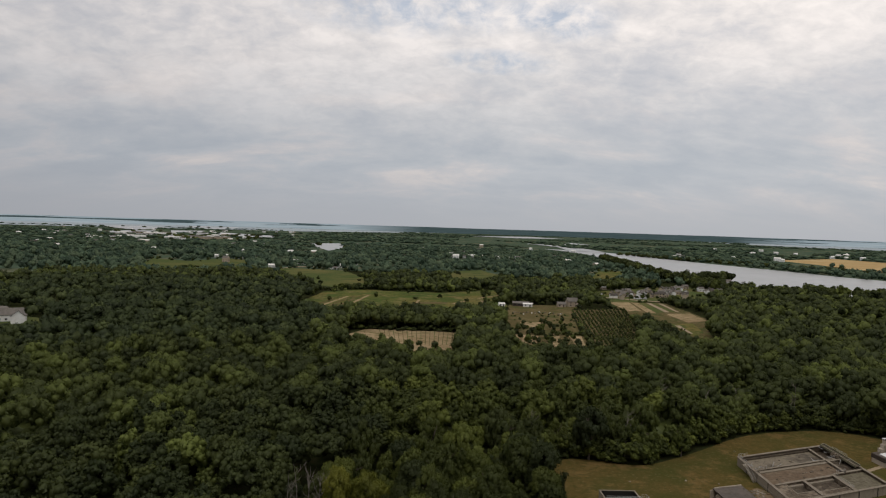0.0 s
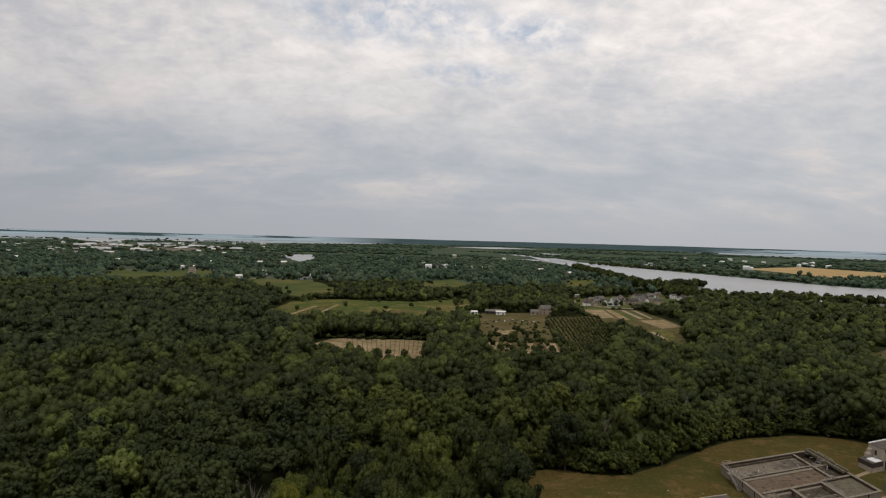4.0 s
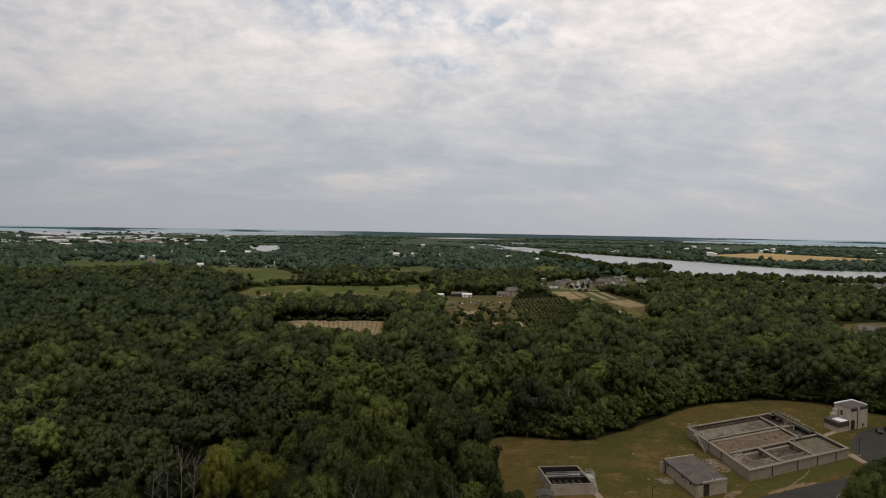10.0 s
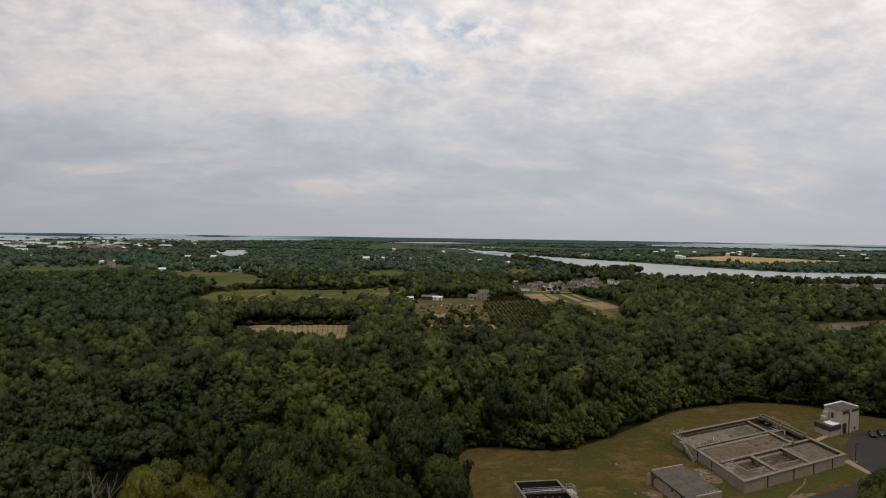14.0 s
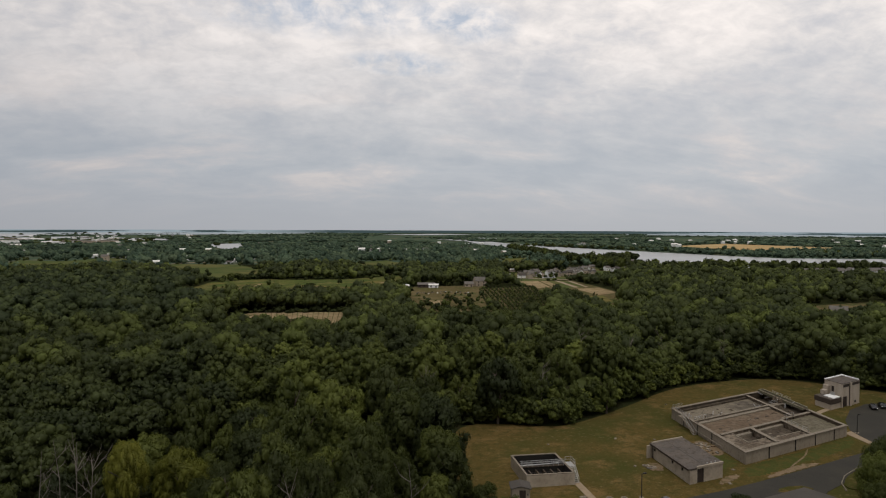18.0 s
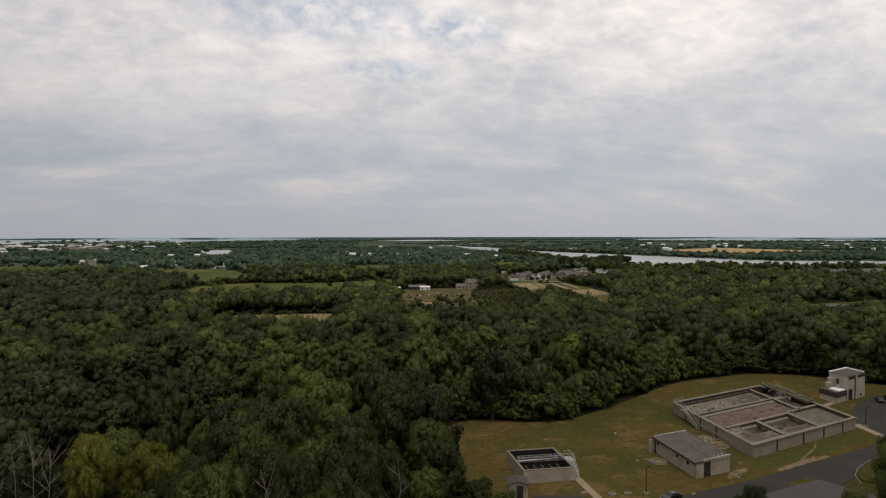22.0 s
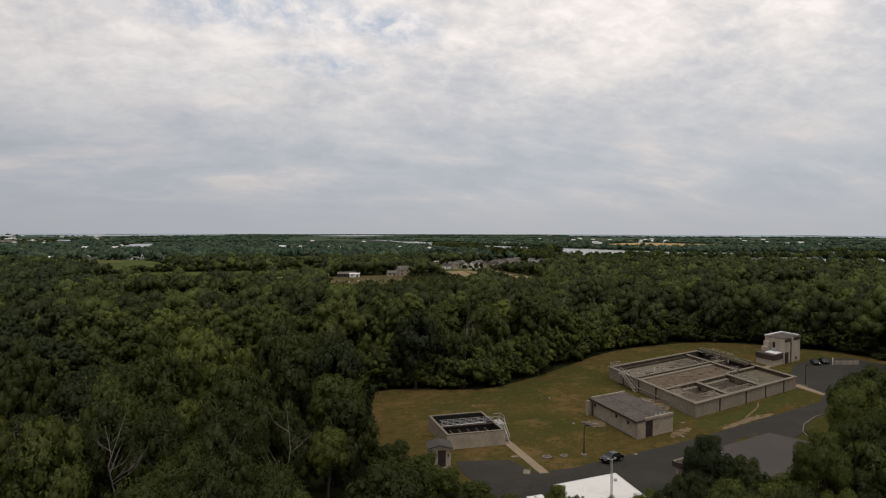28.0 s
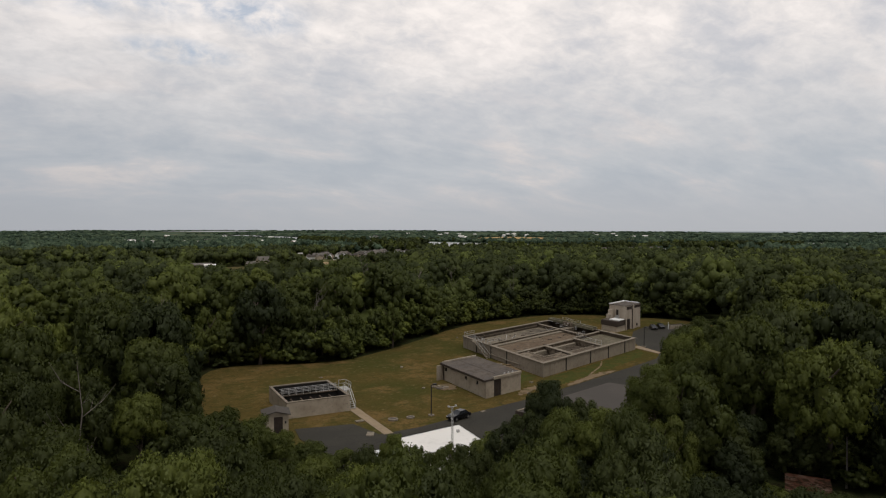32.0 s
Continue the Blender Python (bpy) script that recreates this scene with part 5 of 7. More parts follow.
# places of yellowing and bare trees; neighbours are dropped or lowered so the camera sees them
STAND_OUT = [(-23.4, 131.6), (-16.8, 136.7), (17.6, 122.3), (1.2, 121), (-29, 128.5), (-32, 131)]
count = 0
for x, y in NEAR:
    q = trnd.random() ** 1.2
    h, w, k = 9.0 + 9.0 * q, 2.7 + 3.0 * q + trnd.uniform(-0.3, 0.7), trnd.randrange(7)
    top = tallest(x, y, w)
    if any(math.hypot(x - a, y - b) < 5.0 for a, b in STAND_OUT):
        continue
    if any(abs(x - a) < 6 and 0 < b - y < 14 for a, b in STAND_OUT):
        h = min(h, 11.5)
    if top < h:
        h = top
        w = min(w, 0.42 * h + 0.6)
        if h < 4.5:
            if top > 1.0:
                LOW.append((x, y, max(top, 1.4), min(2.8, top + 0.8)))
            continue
    if count < 300:
        far = math.hypot(x - 18, y - 50)
        # darker leaves by region, which puts some of the wood's shade into colour
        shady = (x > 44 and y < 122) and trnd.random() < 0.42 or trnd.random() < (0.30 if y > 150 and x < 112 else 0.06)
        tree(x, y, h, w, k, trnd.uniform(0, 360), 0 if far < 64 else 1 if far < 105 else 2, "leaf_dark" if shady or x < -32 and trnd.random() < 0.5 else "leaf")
        count += 1
    else:
        extra.append((x, y, h, w))

# round-headed trees at the edge of the wood before the workshop
for i, (x, y, h, w) in enumerate([(45.1, 98.3, 11.0, 2.3), (40.8, 97.6, 10.9, 1.8), (45.1, 112.9, 7.2, 1.7), (39.7, 106.2, 9.1, 2.0), (52.6, 104.4, 9.7, 1.9), (55.4, 98.5, 12.1, 3.1), (56.2, 95.1, 12.5, 2.8), (50.7, 96.7, 11.2, 2.3), (56.9, 107.3, 9.6, 2.0), (71.7, 105.1, 13.0, 3.1), (56.6, 92.9, 13.7, 2.7),
                                   (50.4, 112.2, 5.9, 1.6), (48.4, 114.6, 5.2, 1.1), (54.2, 110.2, 6.7, 2.2), (59.4, 109.6, 7.2, 2.2),
                                   (70.2, 101.2, 8.8, 3.0), (74.2, 103.4, 9.4, 3.2), (79.5, 108.5, 8.0, 2.8)]):
    tree(x, y, h, w, i % 7, 47 * i, 0, "leaf_dark" if i in (0, 4, 8) else "leaf")


# young trees added to close the wood's floor east of the belt, dark-leaved to stand for its shade
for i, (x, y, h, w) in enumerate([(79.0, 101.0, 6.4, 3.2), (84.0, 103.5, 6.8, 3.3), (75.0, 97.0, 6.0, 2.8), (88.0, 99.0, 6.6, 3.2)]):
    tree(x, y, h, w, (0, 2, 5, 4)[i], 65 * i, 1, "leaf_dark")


def joined_wood(name, label, places, cards, card, boughs, seed, kinds=8, mat="leaf_far", clumps=1, lift=0.0, full=0.95):
    """Many trees in one mesh. places: x, y, height, crown radius."""
    rng = np.random.default_rng(seed)
    kits = [crown_arrays(rng, boughs, clumps, cards, card, rng.uniform(0.8, 1.25), full, lift) for _ in range(kinds)]
    V0, F0, Q0, N0, T1, T2, n0 = [], [], [], [], [], [], 0
    for i, (x, y, h, w) in enumerate(places):
        lv, lf, q, lit = kits[i % kinds]
        a = rng.uniform(0, math.tau)
        ca, sa = math.cos(a), math.sin(a)
        cz = min(w * 1.05, h * 0.6)
        base = height(x, y) + h - cz

        def put(v):
            return np.stack([x + w * (ca * v[:, 0] - sa * v[:, 1]), y + w * (sa * v[:, 0] + ca * v[:, 1]), base + cz * v[:, 2]], 1)

        V0.append(put(lv))
        F0.append(lf + n0)
        Q0.append(put(q))
        N0.append(np.stack([ca * lit[:, 0] - sa * lit[:, 1], sa * lit[:, 0] + ca * lit[:, 1], lit[:, 2]], 1))
        tone = rng.random()
        T1.append(np.full(len(lv), tone))
        T2.append(np.full(len(q), tone))
        n0 += len(lv)
    me = mesh_from(name, np.concatenate(V0 + Q0), np.concatenate(F0), n0, [M[mat], M[mat]], np.concatenate(N0), np.concatenate(T1 + T2))
    return tagged(new(name, me), label, "woodland", kind="stuff")


brnd = random.Random(31)
# trees that stand alone before the long low building and along the yard
for x, y, h, w, k in ((67.2, 117.2, 9.2, 3.2, 2), (71.6, 115.8, 6.9, 2.7, 5), (64.0, 113.4, 6.6, 3.2, 0), (75.5, 112.5, 6.0, 3.2, 4), (37.8, 130.0, 3.8, 2.3, 6), (39.8, 124.0, 4.2, 2.6, 3), (41.0, 117, 5.2, 3.0, 1), (34.5, 130, 6.2, 3.2, 4), (32.6, 138, 5.2, 2.8, 6), (51.3, 104.3, 8.6, 3.4, 1), (56.4, 106.0, 7.7, 3.2, 5), (58.2, 102.6, 9.2, 3.6, 4), (62.8, 106.0, 8.2, 3.4, 3), (63.4, 101.6, 9.2, 3.6, 6), (67.6, 103.6, 9.4, 3.8, 1), (92.5, 117.0, 10.5, 4.2, 6), (99, 124, 12.5, 4.8, 1), (109, 132, 13, 5.0, 4)):
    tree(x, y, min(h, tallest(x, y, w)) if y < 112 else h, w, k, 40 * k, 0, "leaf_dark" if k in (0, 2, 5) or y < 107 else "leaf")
for x, y, h, w, k in ((150, 432, 15, 7.0, 5), (162, 440, 17, 8.0, 2), (172, 452, 14, 7.0, 4), (158, 424, 13, 6.5, 0), (168, 432, 14, 6.5, 5)):
    tagged(tree(x, y, h, w, k, 60 * k, 2, "leaf_dark"), "wide dark tree at the corner of the orchard", "tree", "dark trees by the orchard")
for x, y, h, w, k in ((-7, 118, 14, 4.2, 1), (-4.5, 124, 14, 4.2, 6), (4.5, 128, 15, 4.3, 3), (11.5, 126.5, 15, 4.6, 0), (7.4, 118.0, 13.5, 4.2, 4), (-10, 128, 14.5, 4.5, 2), (9.5, 111, 14, 4.6, 4), (-2, 101, 13.5, 4.2, 6), (17, 104, 13, 4.4, 1)):
    tree(x, y, h, w, k, 50 * k, 0)
gold = [tree(-23.4, 131.6, 18.0, 3.3, 3, 70), tree(-16.8, 136.7, 15, 4.4, 4, 20)]
for q in gold:
    tagged(q, "tall broadleaf tree turning yellow at the top", "tree", "trees of the wood round the plant")
for ob in [c for q in gold for c in q.children]:
    if ob.name.startswith("crown"):
        ob.data = ob.data.copy()
        ob.data.materials[0] = ob.data.materials[1] = M["leaf_gold"]
joined_wood("near_wood", "dense broadleaf wood with lumpy green crowns", [q for q in extra if q[0] > -20], 680, 0.064, 12, 41, mat="leaf", clumps=4, lift=0.35)
west = [q for q in extra if q[0] <= -20]
joined_wood("near_wood", "dense darker broadleaf wood west of the plant", [q for i, q in enumerate(west) if i % 3], 680, 0.064, 12, 48, mat="leaf_dark", clumps=4, lift=0.35)
joined_wood("near_wood", "mid-green trees in the wood west of the plant", [q for i, q in enumerate(west) if i % 3 == 0], 680, 0.064, 12, 55, clumps=4, lift=0.35)
half = sorted(MID, key=lambda p: math.hypot(p[0] - 16, p[1] - 45))
cut = len(half) * 2 // 5


def grown(places, low, high, slim, broad):
    """Heights and widths for trees of a wood: most of middling size, some young, some standing out."""
    out = []
    for x, y in places:
        q = brnd.random() ** 1.2
        h = low + (high + 1.5 - low) * q + brnd.uniform(-0.8, 0.8)
        w = (slim + (broad - slim) * q) * brnd.uniform(0.86, 1.14)
        h = min(h, room(x, y))
        if h > 2.2:
            out.append((x, y, h, min(w, 0.5 * h + 0.6)))
    return out


STAND = [(-420, 760), (-150, 760), (-84, 560), (-70, 420), (-80, 330), (-130, 300), (-240, 330), (-420, 300)]
dark = lambda q: inside(STAND, q[0], q[1])
joined_wood("wood", "dense broadleaf wood beyond the plant", grown(half[:cut], 8, 17, 2.8, 6.2), 440, 0.064, 12, 42, full=0.92, lift=0.4)
rest = grown(half[cut:], 8, 16, 3.0, 6.4)
joined_wood("wood", "dense green wood stretching to the fields", [q for q in rest if not dark(q)], 48, 0.14, 6, 43)
joined_wood("wood", "stand of darker brownish-green trees in the wood", [q for q in rest if dark(q)], 48, 0.14, 6, 47, mat="leaf_olive")
# undergrowth along the lawn's edge
edge = [Vector((*p, 0)) for p in CLEARING]
bushes = list(LOW)
for p, q in zip(edge[:20], edge[1:21]):
    n = max(1, int((q - p).length / 1.5))
    for k in range(n):
        c = p.lerp(q, k / n)
        out = Vector((c.x - 95, c.y - 160, 0)).normalized() * brnd.uniform(1.5, 4.5)
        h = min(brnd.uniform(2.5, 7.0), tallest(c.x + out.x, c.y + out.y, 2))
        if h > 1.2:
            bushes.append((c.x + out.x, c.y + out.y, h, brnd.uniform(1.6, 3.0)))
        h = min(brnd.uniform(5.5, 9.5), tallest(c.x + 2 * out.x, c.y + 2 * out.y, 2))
        if h > 2 and k % 3:
            bushes.append((c.x + 2 * out.x, c.y + 2 * out.y, h, brnd.uniform(2.6, 3.6)))
for x, y in ((62.4, 184.8), (60.8, 185.4), (64.0, 185.3), (61.5, 184.2), (62.8, 184.6), (64.2, 185.2), (60.4, 185.0), (62.2, 186.4)):
    bushes.append((x, y, brnd.uniform(5, 7.5), 2.4))
# shrubs deep in the shade of a gap in the wood, and behind the lawn's edge
for k in range(150):
    x, y = brnd.uniform(66, 112), brnd.uniform(84, 112)
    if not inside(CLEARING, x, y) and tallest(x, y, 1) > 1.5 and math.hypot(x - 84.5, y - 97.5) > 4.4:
        bushes.append((x, y, brnd.uniform(1.0, 2.6), brnd.uniform(1.2, 2.2)))
close = [q for q in bushes if math.hypot(q[0] - 18, q[1] - 50) < 85]
joined_wood("undergrowth", "young trees and bushes below the way", close, 6500, 0.0235, 12, 49, mat="leaf", clumps=6, lift=0.4, full=0.72)
joined_wood("undergrowth", "bushes and saplings along the wood's edge", [q for q in bushes if q not in close], 320, 0.080, 7, 44, mat="leaf", clumps=3)


def understory():
    """One uneven leafy sheet added between the trunks to lighten the dark gaps, in place of saplings and brambles."""
    step, verts, faces, grid = 2.6, [], [], {}
    rnd = random.Random(33)
    for j in range(int(520 / step)):
        for i in range(int(-330 / step), int(430 / step)):
            x, y = i * step, 60 + j * step
            a, d = math.degrees(math.atan2(x - 10, y + 10)), math.hypot(x - 16, y - 45)
            if not -45 < a < 67 or d > 510 or d < 150:
                continue
            if not (free(x + 5, y) and free(x - 5, y) and free(x, y + 5) and free(x, y - 5)):
                continue
            h = 5.2 + 3.4 * noise.noise(Vector((x * 0.13, y * 0.13, 2.0))) + 2.2 * noise.noise(Vector((x * 0.45, y * 0.45, 5.0)))
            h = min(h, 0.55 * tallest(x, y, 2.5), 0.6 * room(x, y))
            if h < 1.0:
                continue
            grid[i, j] = len(verts)
            x, y = x + rnd.uniform(-0.9, 0.9), y + rnd.uniform(-0.9, 0.9)
            verts.append((x, y, height(x, y) + h))
    for i, j in grid:
        q = [grid.get(k) for k in ((i, j), (i + 1, j), (i + 1, j + 1), (i, j + 1))]
        if None not in q:
            faces += [(q[0], q[1], q[2]), (q[0], q[2], q[3])]
    me = bpy.data.meshes.new("understory")
    me.from_pydata(verts, [], faces)
    me.materials.append(M["leaf_far"])
    tagged(new("understory", me), "bumpy leafy sheet under the trees that lightens the gaps", "undergrowth", kind="stuff")


understory()


def wood_below():
    rnd = random.Random(90)
    out = []
    for j in range(-16, 10):
        for i in range(-20, 22):
            x, y = 10 + i * 8 + rnd.uniform(-2.5, 2.5), j * 8 + rnd.uniform(-2.5, 2.5)
            seen = -46 < math.degrees(math.atan2(x - 10, y + 10)) < 68 and y > 40 and math.hypot(x - 16, y - 45) > 22
            if not seen:
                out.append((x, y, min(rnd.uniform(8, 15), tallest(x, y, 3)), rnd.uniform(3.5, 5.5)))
    joined_wood("wood", "dense broadleaf wood under the way", [q for q in out if q[2] > 3], 36, 0.24, 2, 46)


wood_below()


def distant_woods():
    rnd = random.Random(77)
    near, a, b = [], [], []
    for want, r0, r1, lo, hi, slim, broad, out in ((5200, 535, 960, 7.5, 15, 3.8, 6.2, near), (4700, 940, 2050, 8, 15, 5.5, 10.5, a)):
        while len(out) < want:
            r = math.sqrt(rnd.uniform(r0 * r0, r1 * r1))
            t = radians(rnd.uniform(-44, 64))
            x, y = 10 + r * math.sin(t), r * math.cos(t)
            if r > 900 and noise.noise(Vector((x * 0.0062, y * 0.0062, 3.3))) < -0.20 or not free(x, y):
                continue
            h = min(rnd.uniform(lo, hi), room(x, y))
            if h > 2:
                out.append((x, y, h, min(rnd.uniform(slim, broad), h * 0.6 + 0.5)))
    while len(b) < 5600:
        r = 1900 + 2950 * rnd.random()
        t = radians(rnd.uniform(-42, 62))
        x, y = r * math.sin(t), r * math.cos(t)
        if noise.noise(Vector((x * 0.0016, y * 0.0030, 7.3))) < -0.16 or not free(x, y):
            continue
        if r > 4200 and (t < radians(-2) or t > radians(27)):
            continue
        h = min(rnd.uniform(4, 8) if r > 3300 else rnd.uniform(7, 13), room(x, y))
        if h > 2.5:
            b.append((x, y, h, rnd.uniform(9, 22)))
    joined_wood("distant_wood", "broadleaf woods of the plain round the fields", [q for q in near if not dark(q)], 16, 0.22, 3, 50)
    joined_wood("distant_wood", "darker brownish-green woods in the west", [q for q in near if dark(q)], 16, 0.22, 3, 53, mat="leaf_olive")
    joined_wood("distant_wood", "scattered broadleaf groves beyond the fields", [q for q in a if q[1] < 1250], 20, 0.22, 4, 51, mat="leaf_haze")
    joined_wood("distant_wood", "distant broadleaf woods and hedgerows", [q for q in a if q[1] >= 1250], 10, 0.28, 3, 54, mat="leaf_haze")
    joined_wood("distant_wood", "far tree lines towards the horizon", b, 4, 0.5, 1, 52, mat="leaf_haze")


distant_woods()


# ---- fields, river and far water ----
def field(name, pts, mat, label, lift=0.05, z=None):
    # the land before each field goes on under the first trees
    bm = sheet(pts, (lambda x, y: height(x, y) + lift) if z is None else z)
    return tagged(part(name, bm, M[mat]), label, "field" if "water" not in mat else "water", kind="structure")


field("meadow", GREEN, "meadow", "rough green meadow with mown paths")
field("ploughed_field", DIRT, "dirt", "bare tan field with faint rows")
field("farm_yard", DIRT_B, "plot", "worn ground between rows of bushes")
field("farm_yard", FARM, "plot", "worn farm yard and plots")
field("orchard_ground", ORCHARD, "plot", "grass between rows of fruit bushes")
field("meadow", STRIPS, "plot", "striped nursery field")
for pts, mat, label in (
        ([(198, 688), (222, 691), (211, 619), (197, 614)], "dirt", "bare tan nursery plot"),
        ([(224, 690), (231, 689), (221, 604), (212, 602)], "dirt", "pale bare strip of the nursery"),
        ([(231, 689), (240, 691), (233, 615), (221, 604)], "pasture", "green strip of nursery plants"),
        ([(241, 691), (245, 688), (238, 615), (232, 613)], "path", "pale covered nursery bed"),
        ([(246, 689), (252, 688), (244, 616), (239, 615)], "pasture", "green strip of nursery plants"),
        ([(253, 688), (257, 685), (248, 617), (245, 616)], "path", "pale covered nursery bed"),
        ([(228, 601), (255, 608), (251, 560), (227, 545)], "dirt", "bare brown plot of the nursery"),
        ([(205, 531), (229, 540), (218, 493), (202, 469)], "meadow", "small green field by the nursery"),
        ([(207, 524), (212, 526), (206, 484), (203, 482)], "path", "pale narrow bed in the green field")):
    field("nursery_row", pts, mat, label, 0.22 if "narrow" in label else 0.14)
field("lawn", [(200, 757), (230, 821), (261, 821), (251, 768), (238, 734), (220, 736)], "meadow", "open green below the village", 0.16)
field("parking_lot", [(255, 779), (273, 788), (256, 731), (239, 728)], "water", "pale grey paved lot by the lane", 0.2)
field("meadow", VILLAGE, "pasture", "gardens between houses")
field("meadow", MEADOW_R, "plot", "pale meadow among woods")
field("meadow", LEFT_YARD, "pasture", "garden lawn in a wood clearing")
field("meadow", LEFT_FIELD, "pasture", "distant green pasture")
field("meadow", MID_FIELD, "pasture", "distant green pasture")
field("meadow", FIELD_D, "meadow", "bright green field by the village")
field("meadow", FIELD_C, "pasture", "distant green pasture")
field("wheat_field", WHEAT, "wheat", "ripe golden wheat field beyond the river")
field("meadow", WHEAT_GREEN, "meadow", "green field beyond the river")
field("river", RIVER, "water", "wide pale grey river", z=-5.8)
field("pond", POND, "water", "pale grey pond", z=-5.8)
field("bay", BAY_L, "water", "pale water of a marina among trees", 1.0)
field("bay", BAY_Q, "water", "pale water behind moorings", 1.0)
field("bay", BAY_M, "water", "distant pale water between islands", 1.0)
field("bay", BAY_N, "water", "distant pale water beyond a spit of trees", 1.0)
field("bay", BAY_O, "water", "pale arm of the bay beside houses", 1.0)
field("bay", BAY_P, "water", "farthest pale water of the bay", 1.0)
field("inlet", INLET, "water", "distant pale inlet", 2.0)
for k in range(5):
    x0, x1 = -108 + 7.5 * k, -92 + 7.0 * k
    field("ploughed_field", [(x0, 592), (x1, 668 + 6 * k), (x1 + 3.4, 668 + 6 * k), (x0 + 3.6, 592)], "dirt" if k in (1, 4) else "plot", "bare worn strip across the meadow", 0.12)
field("ploughed_field", [(-18, 622), (-14, 640), (22, 648), (20, 632)], "plot", "worn patch in the meadow", 0.12)
field("track", [(24, 632), (42, 668), (45, 667), (28, 631)], "dirt", "pale track across the meadow", 0.14)
field("track", [(54, 690), (84, 730), (86, 728), (57, 686)], "dirt", "pale track across the meadow", 0.14)
field("pond", [(-104, 573), (-94, 575), (-88, 545), (-96, 544)], "water", "small bright pond at the meadow's corner", 0.16)
field("lane", [(-250, 1020), (-214, 1107), (-187, 1115), (-136, 1039), (-131, 1034), (-183, 1103), (-210, 1096), (-246, 1012)], "path", "pale lane along the pasture", 0.3)
field("lane", [(150, 664), (184, 742), (220, 736), (238, 720), (270, 706), (268, 699), (235, 713), (218, 728), (187, 734), (154, 660)], "path", "pale lane to the village", 0.2)
for k in range(17):
    f = k / 16
    x0, x1 = -36 + 54 * f, -30 + 44 * f
    field("furrow", [(x0, 464), (x0 + 0.5, 464), (x1 + 0.4, 404 + 10 * abs(f - 0.4)), (x1, 404 + 10 * abs(f - 0.4))], "plot" if k % 3 else "pasture", "weedy furrow in the bare field", 0.13)
field("track", [(56, 670), (60, 668), (63, 629), (58, 590), (55, 590), (59, 629)], "soil", "worn orange-brown path across the meadow", 0.14)
field("track", [(-17, 604), (-9, 657), (-6, 661), (-14, 600)], "dirt", "pale track across the meadow", 0.14)
field("ploughed_field", [(62, 457), (81, 458), (69, 405), (60, 412)], "dirt", "bare tan plot between bushes", 0.12)
field("ploughed_field", [(88, 457), (96, 457), (82, 398), (77, 398)], "dirt", "narrow bare tan plot", 0.12)
field("ploughed_field", [(103, 457), (112, 457), (102, 398), (97, 400)], "dirt", "narrow bare tan plot by the orchard", 0.12)
field("ploughed_field", [(76, 520), (96, 524), (92, 496), (78, 495)], "dirt", "bare plot behind the farm", 0.12)
field("ploughed_field", [(86, 470), (96, 470), (96, 458), (86, 458)], "plot", "worn gap between the plots", 0.12)
field("river", [(520, 2330), (560, 2700), (480, 3000), (760, 3300), (800, 3100), (640, 2800), (640, 2250)], "water", "far reach of the river", 1.5)


def far_water(a0, a1, r0, r1, label):
    bm = bmesh.new()
    n = 24
    rows = []
    for r in (r0, (r0 + r1) / 2, r1):
        row = []
        for k in range(n + 1):
            a = radians(a0 + (a1 - a0) * k / n)
            f = abs(2 * k / n - 1)
            q = r + (r1 - r) * max(0.0, (f - 0.55) / 0.45) ** 2 + 60 * math.sin(7 * a + r * 0.01)
            x, y = q * math.sin(a), q * math.cos(a)
            row.append(bm.verts.new((x, y, height(x, y) + 1.0)))
        rows.append(row)
    for p, q in zip(rows, rows[1:]):
        for k in range(n):
            bm.faces.new((p[k], p[k + 1], q[k + 1], q[k]))
    tagged(part("bay", bm, M["bay"]), label, "water", kind="structure")


far_water(-60, 2, 3980, 4930, "pale water of a wide bay on the horizon")
far_water(22, 72, 4150, 4930, "pale water on the horizon beyond the wheat")


# ---- hedge, orchard and crop rows ----
hrnd = random.Random(61)
joined_wood("hedge", "dark belt of trees between the fields", [(x, hrnd.uniform(466, 484), hrnd.uniform(8, 13), hrnd.uniform(3, 4.6)) for x in range(-62, 62, 4) for _ in (0, 1)], 220, 0.2, 10, 71)
joined_wood("hedge", "low bushes at the foot of the tree belt", [(x, hrnd.uniform(462, 468), hrnd.uniform(2, 5), hrnd.uniform(1.8, 3)) for x in range(-64, 62, 3)], 60, 0.24, 4, 75)


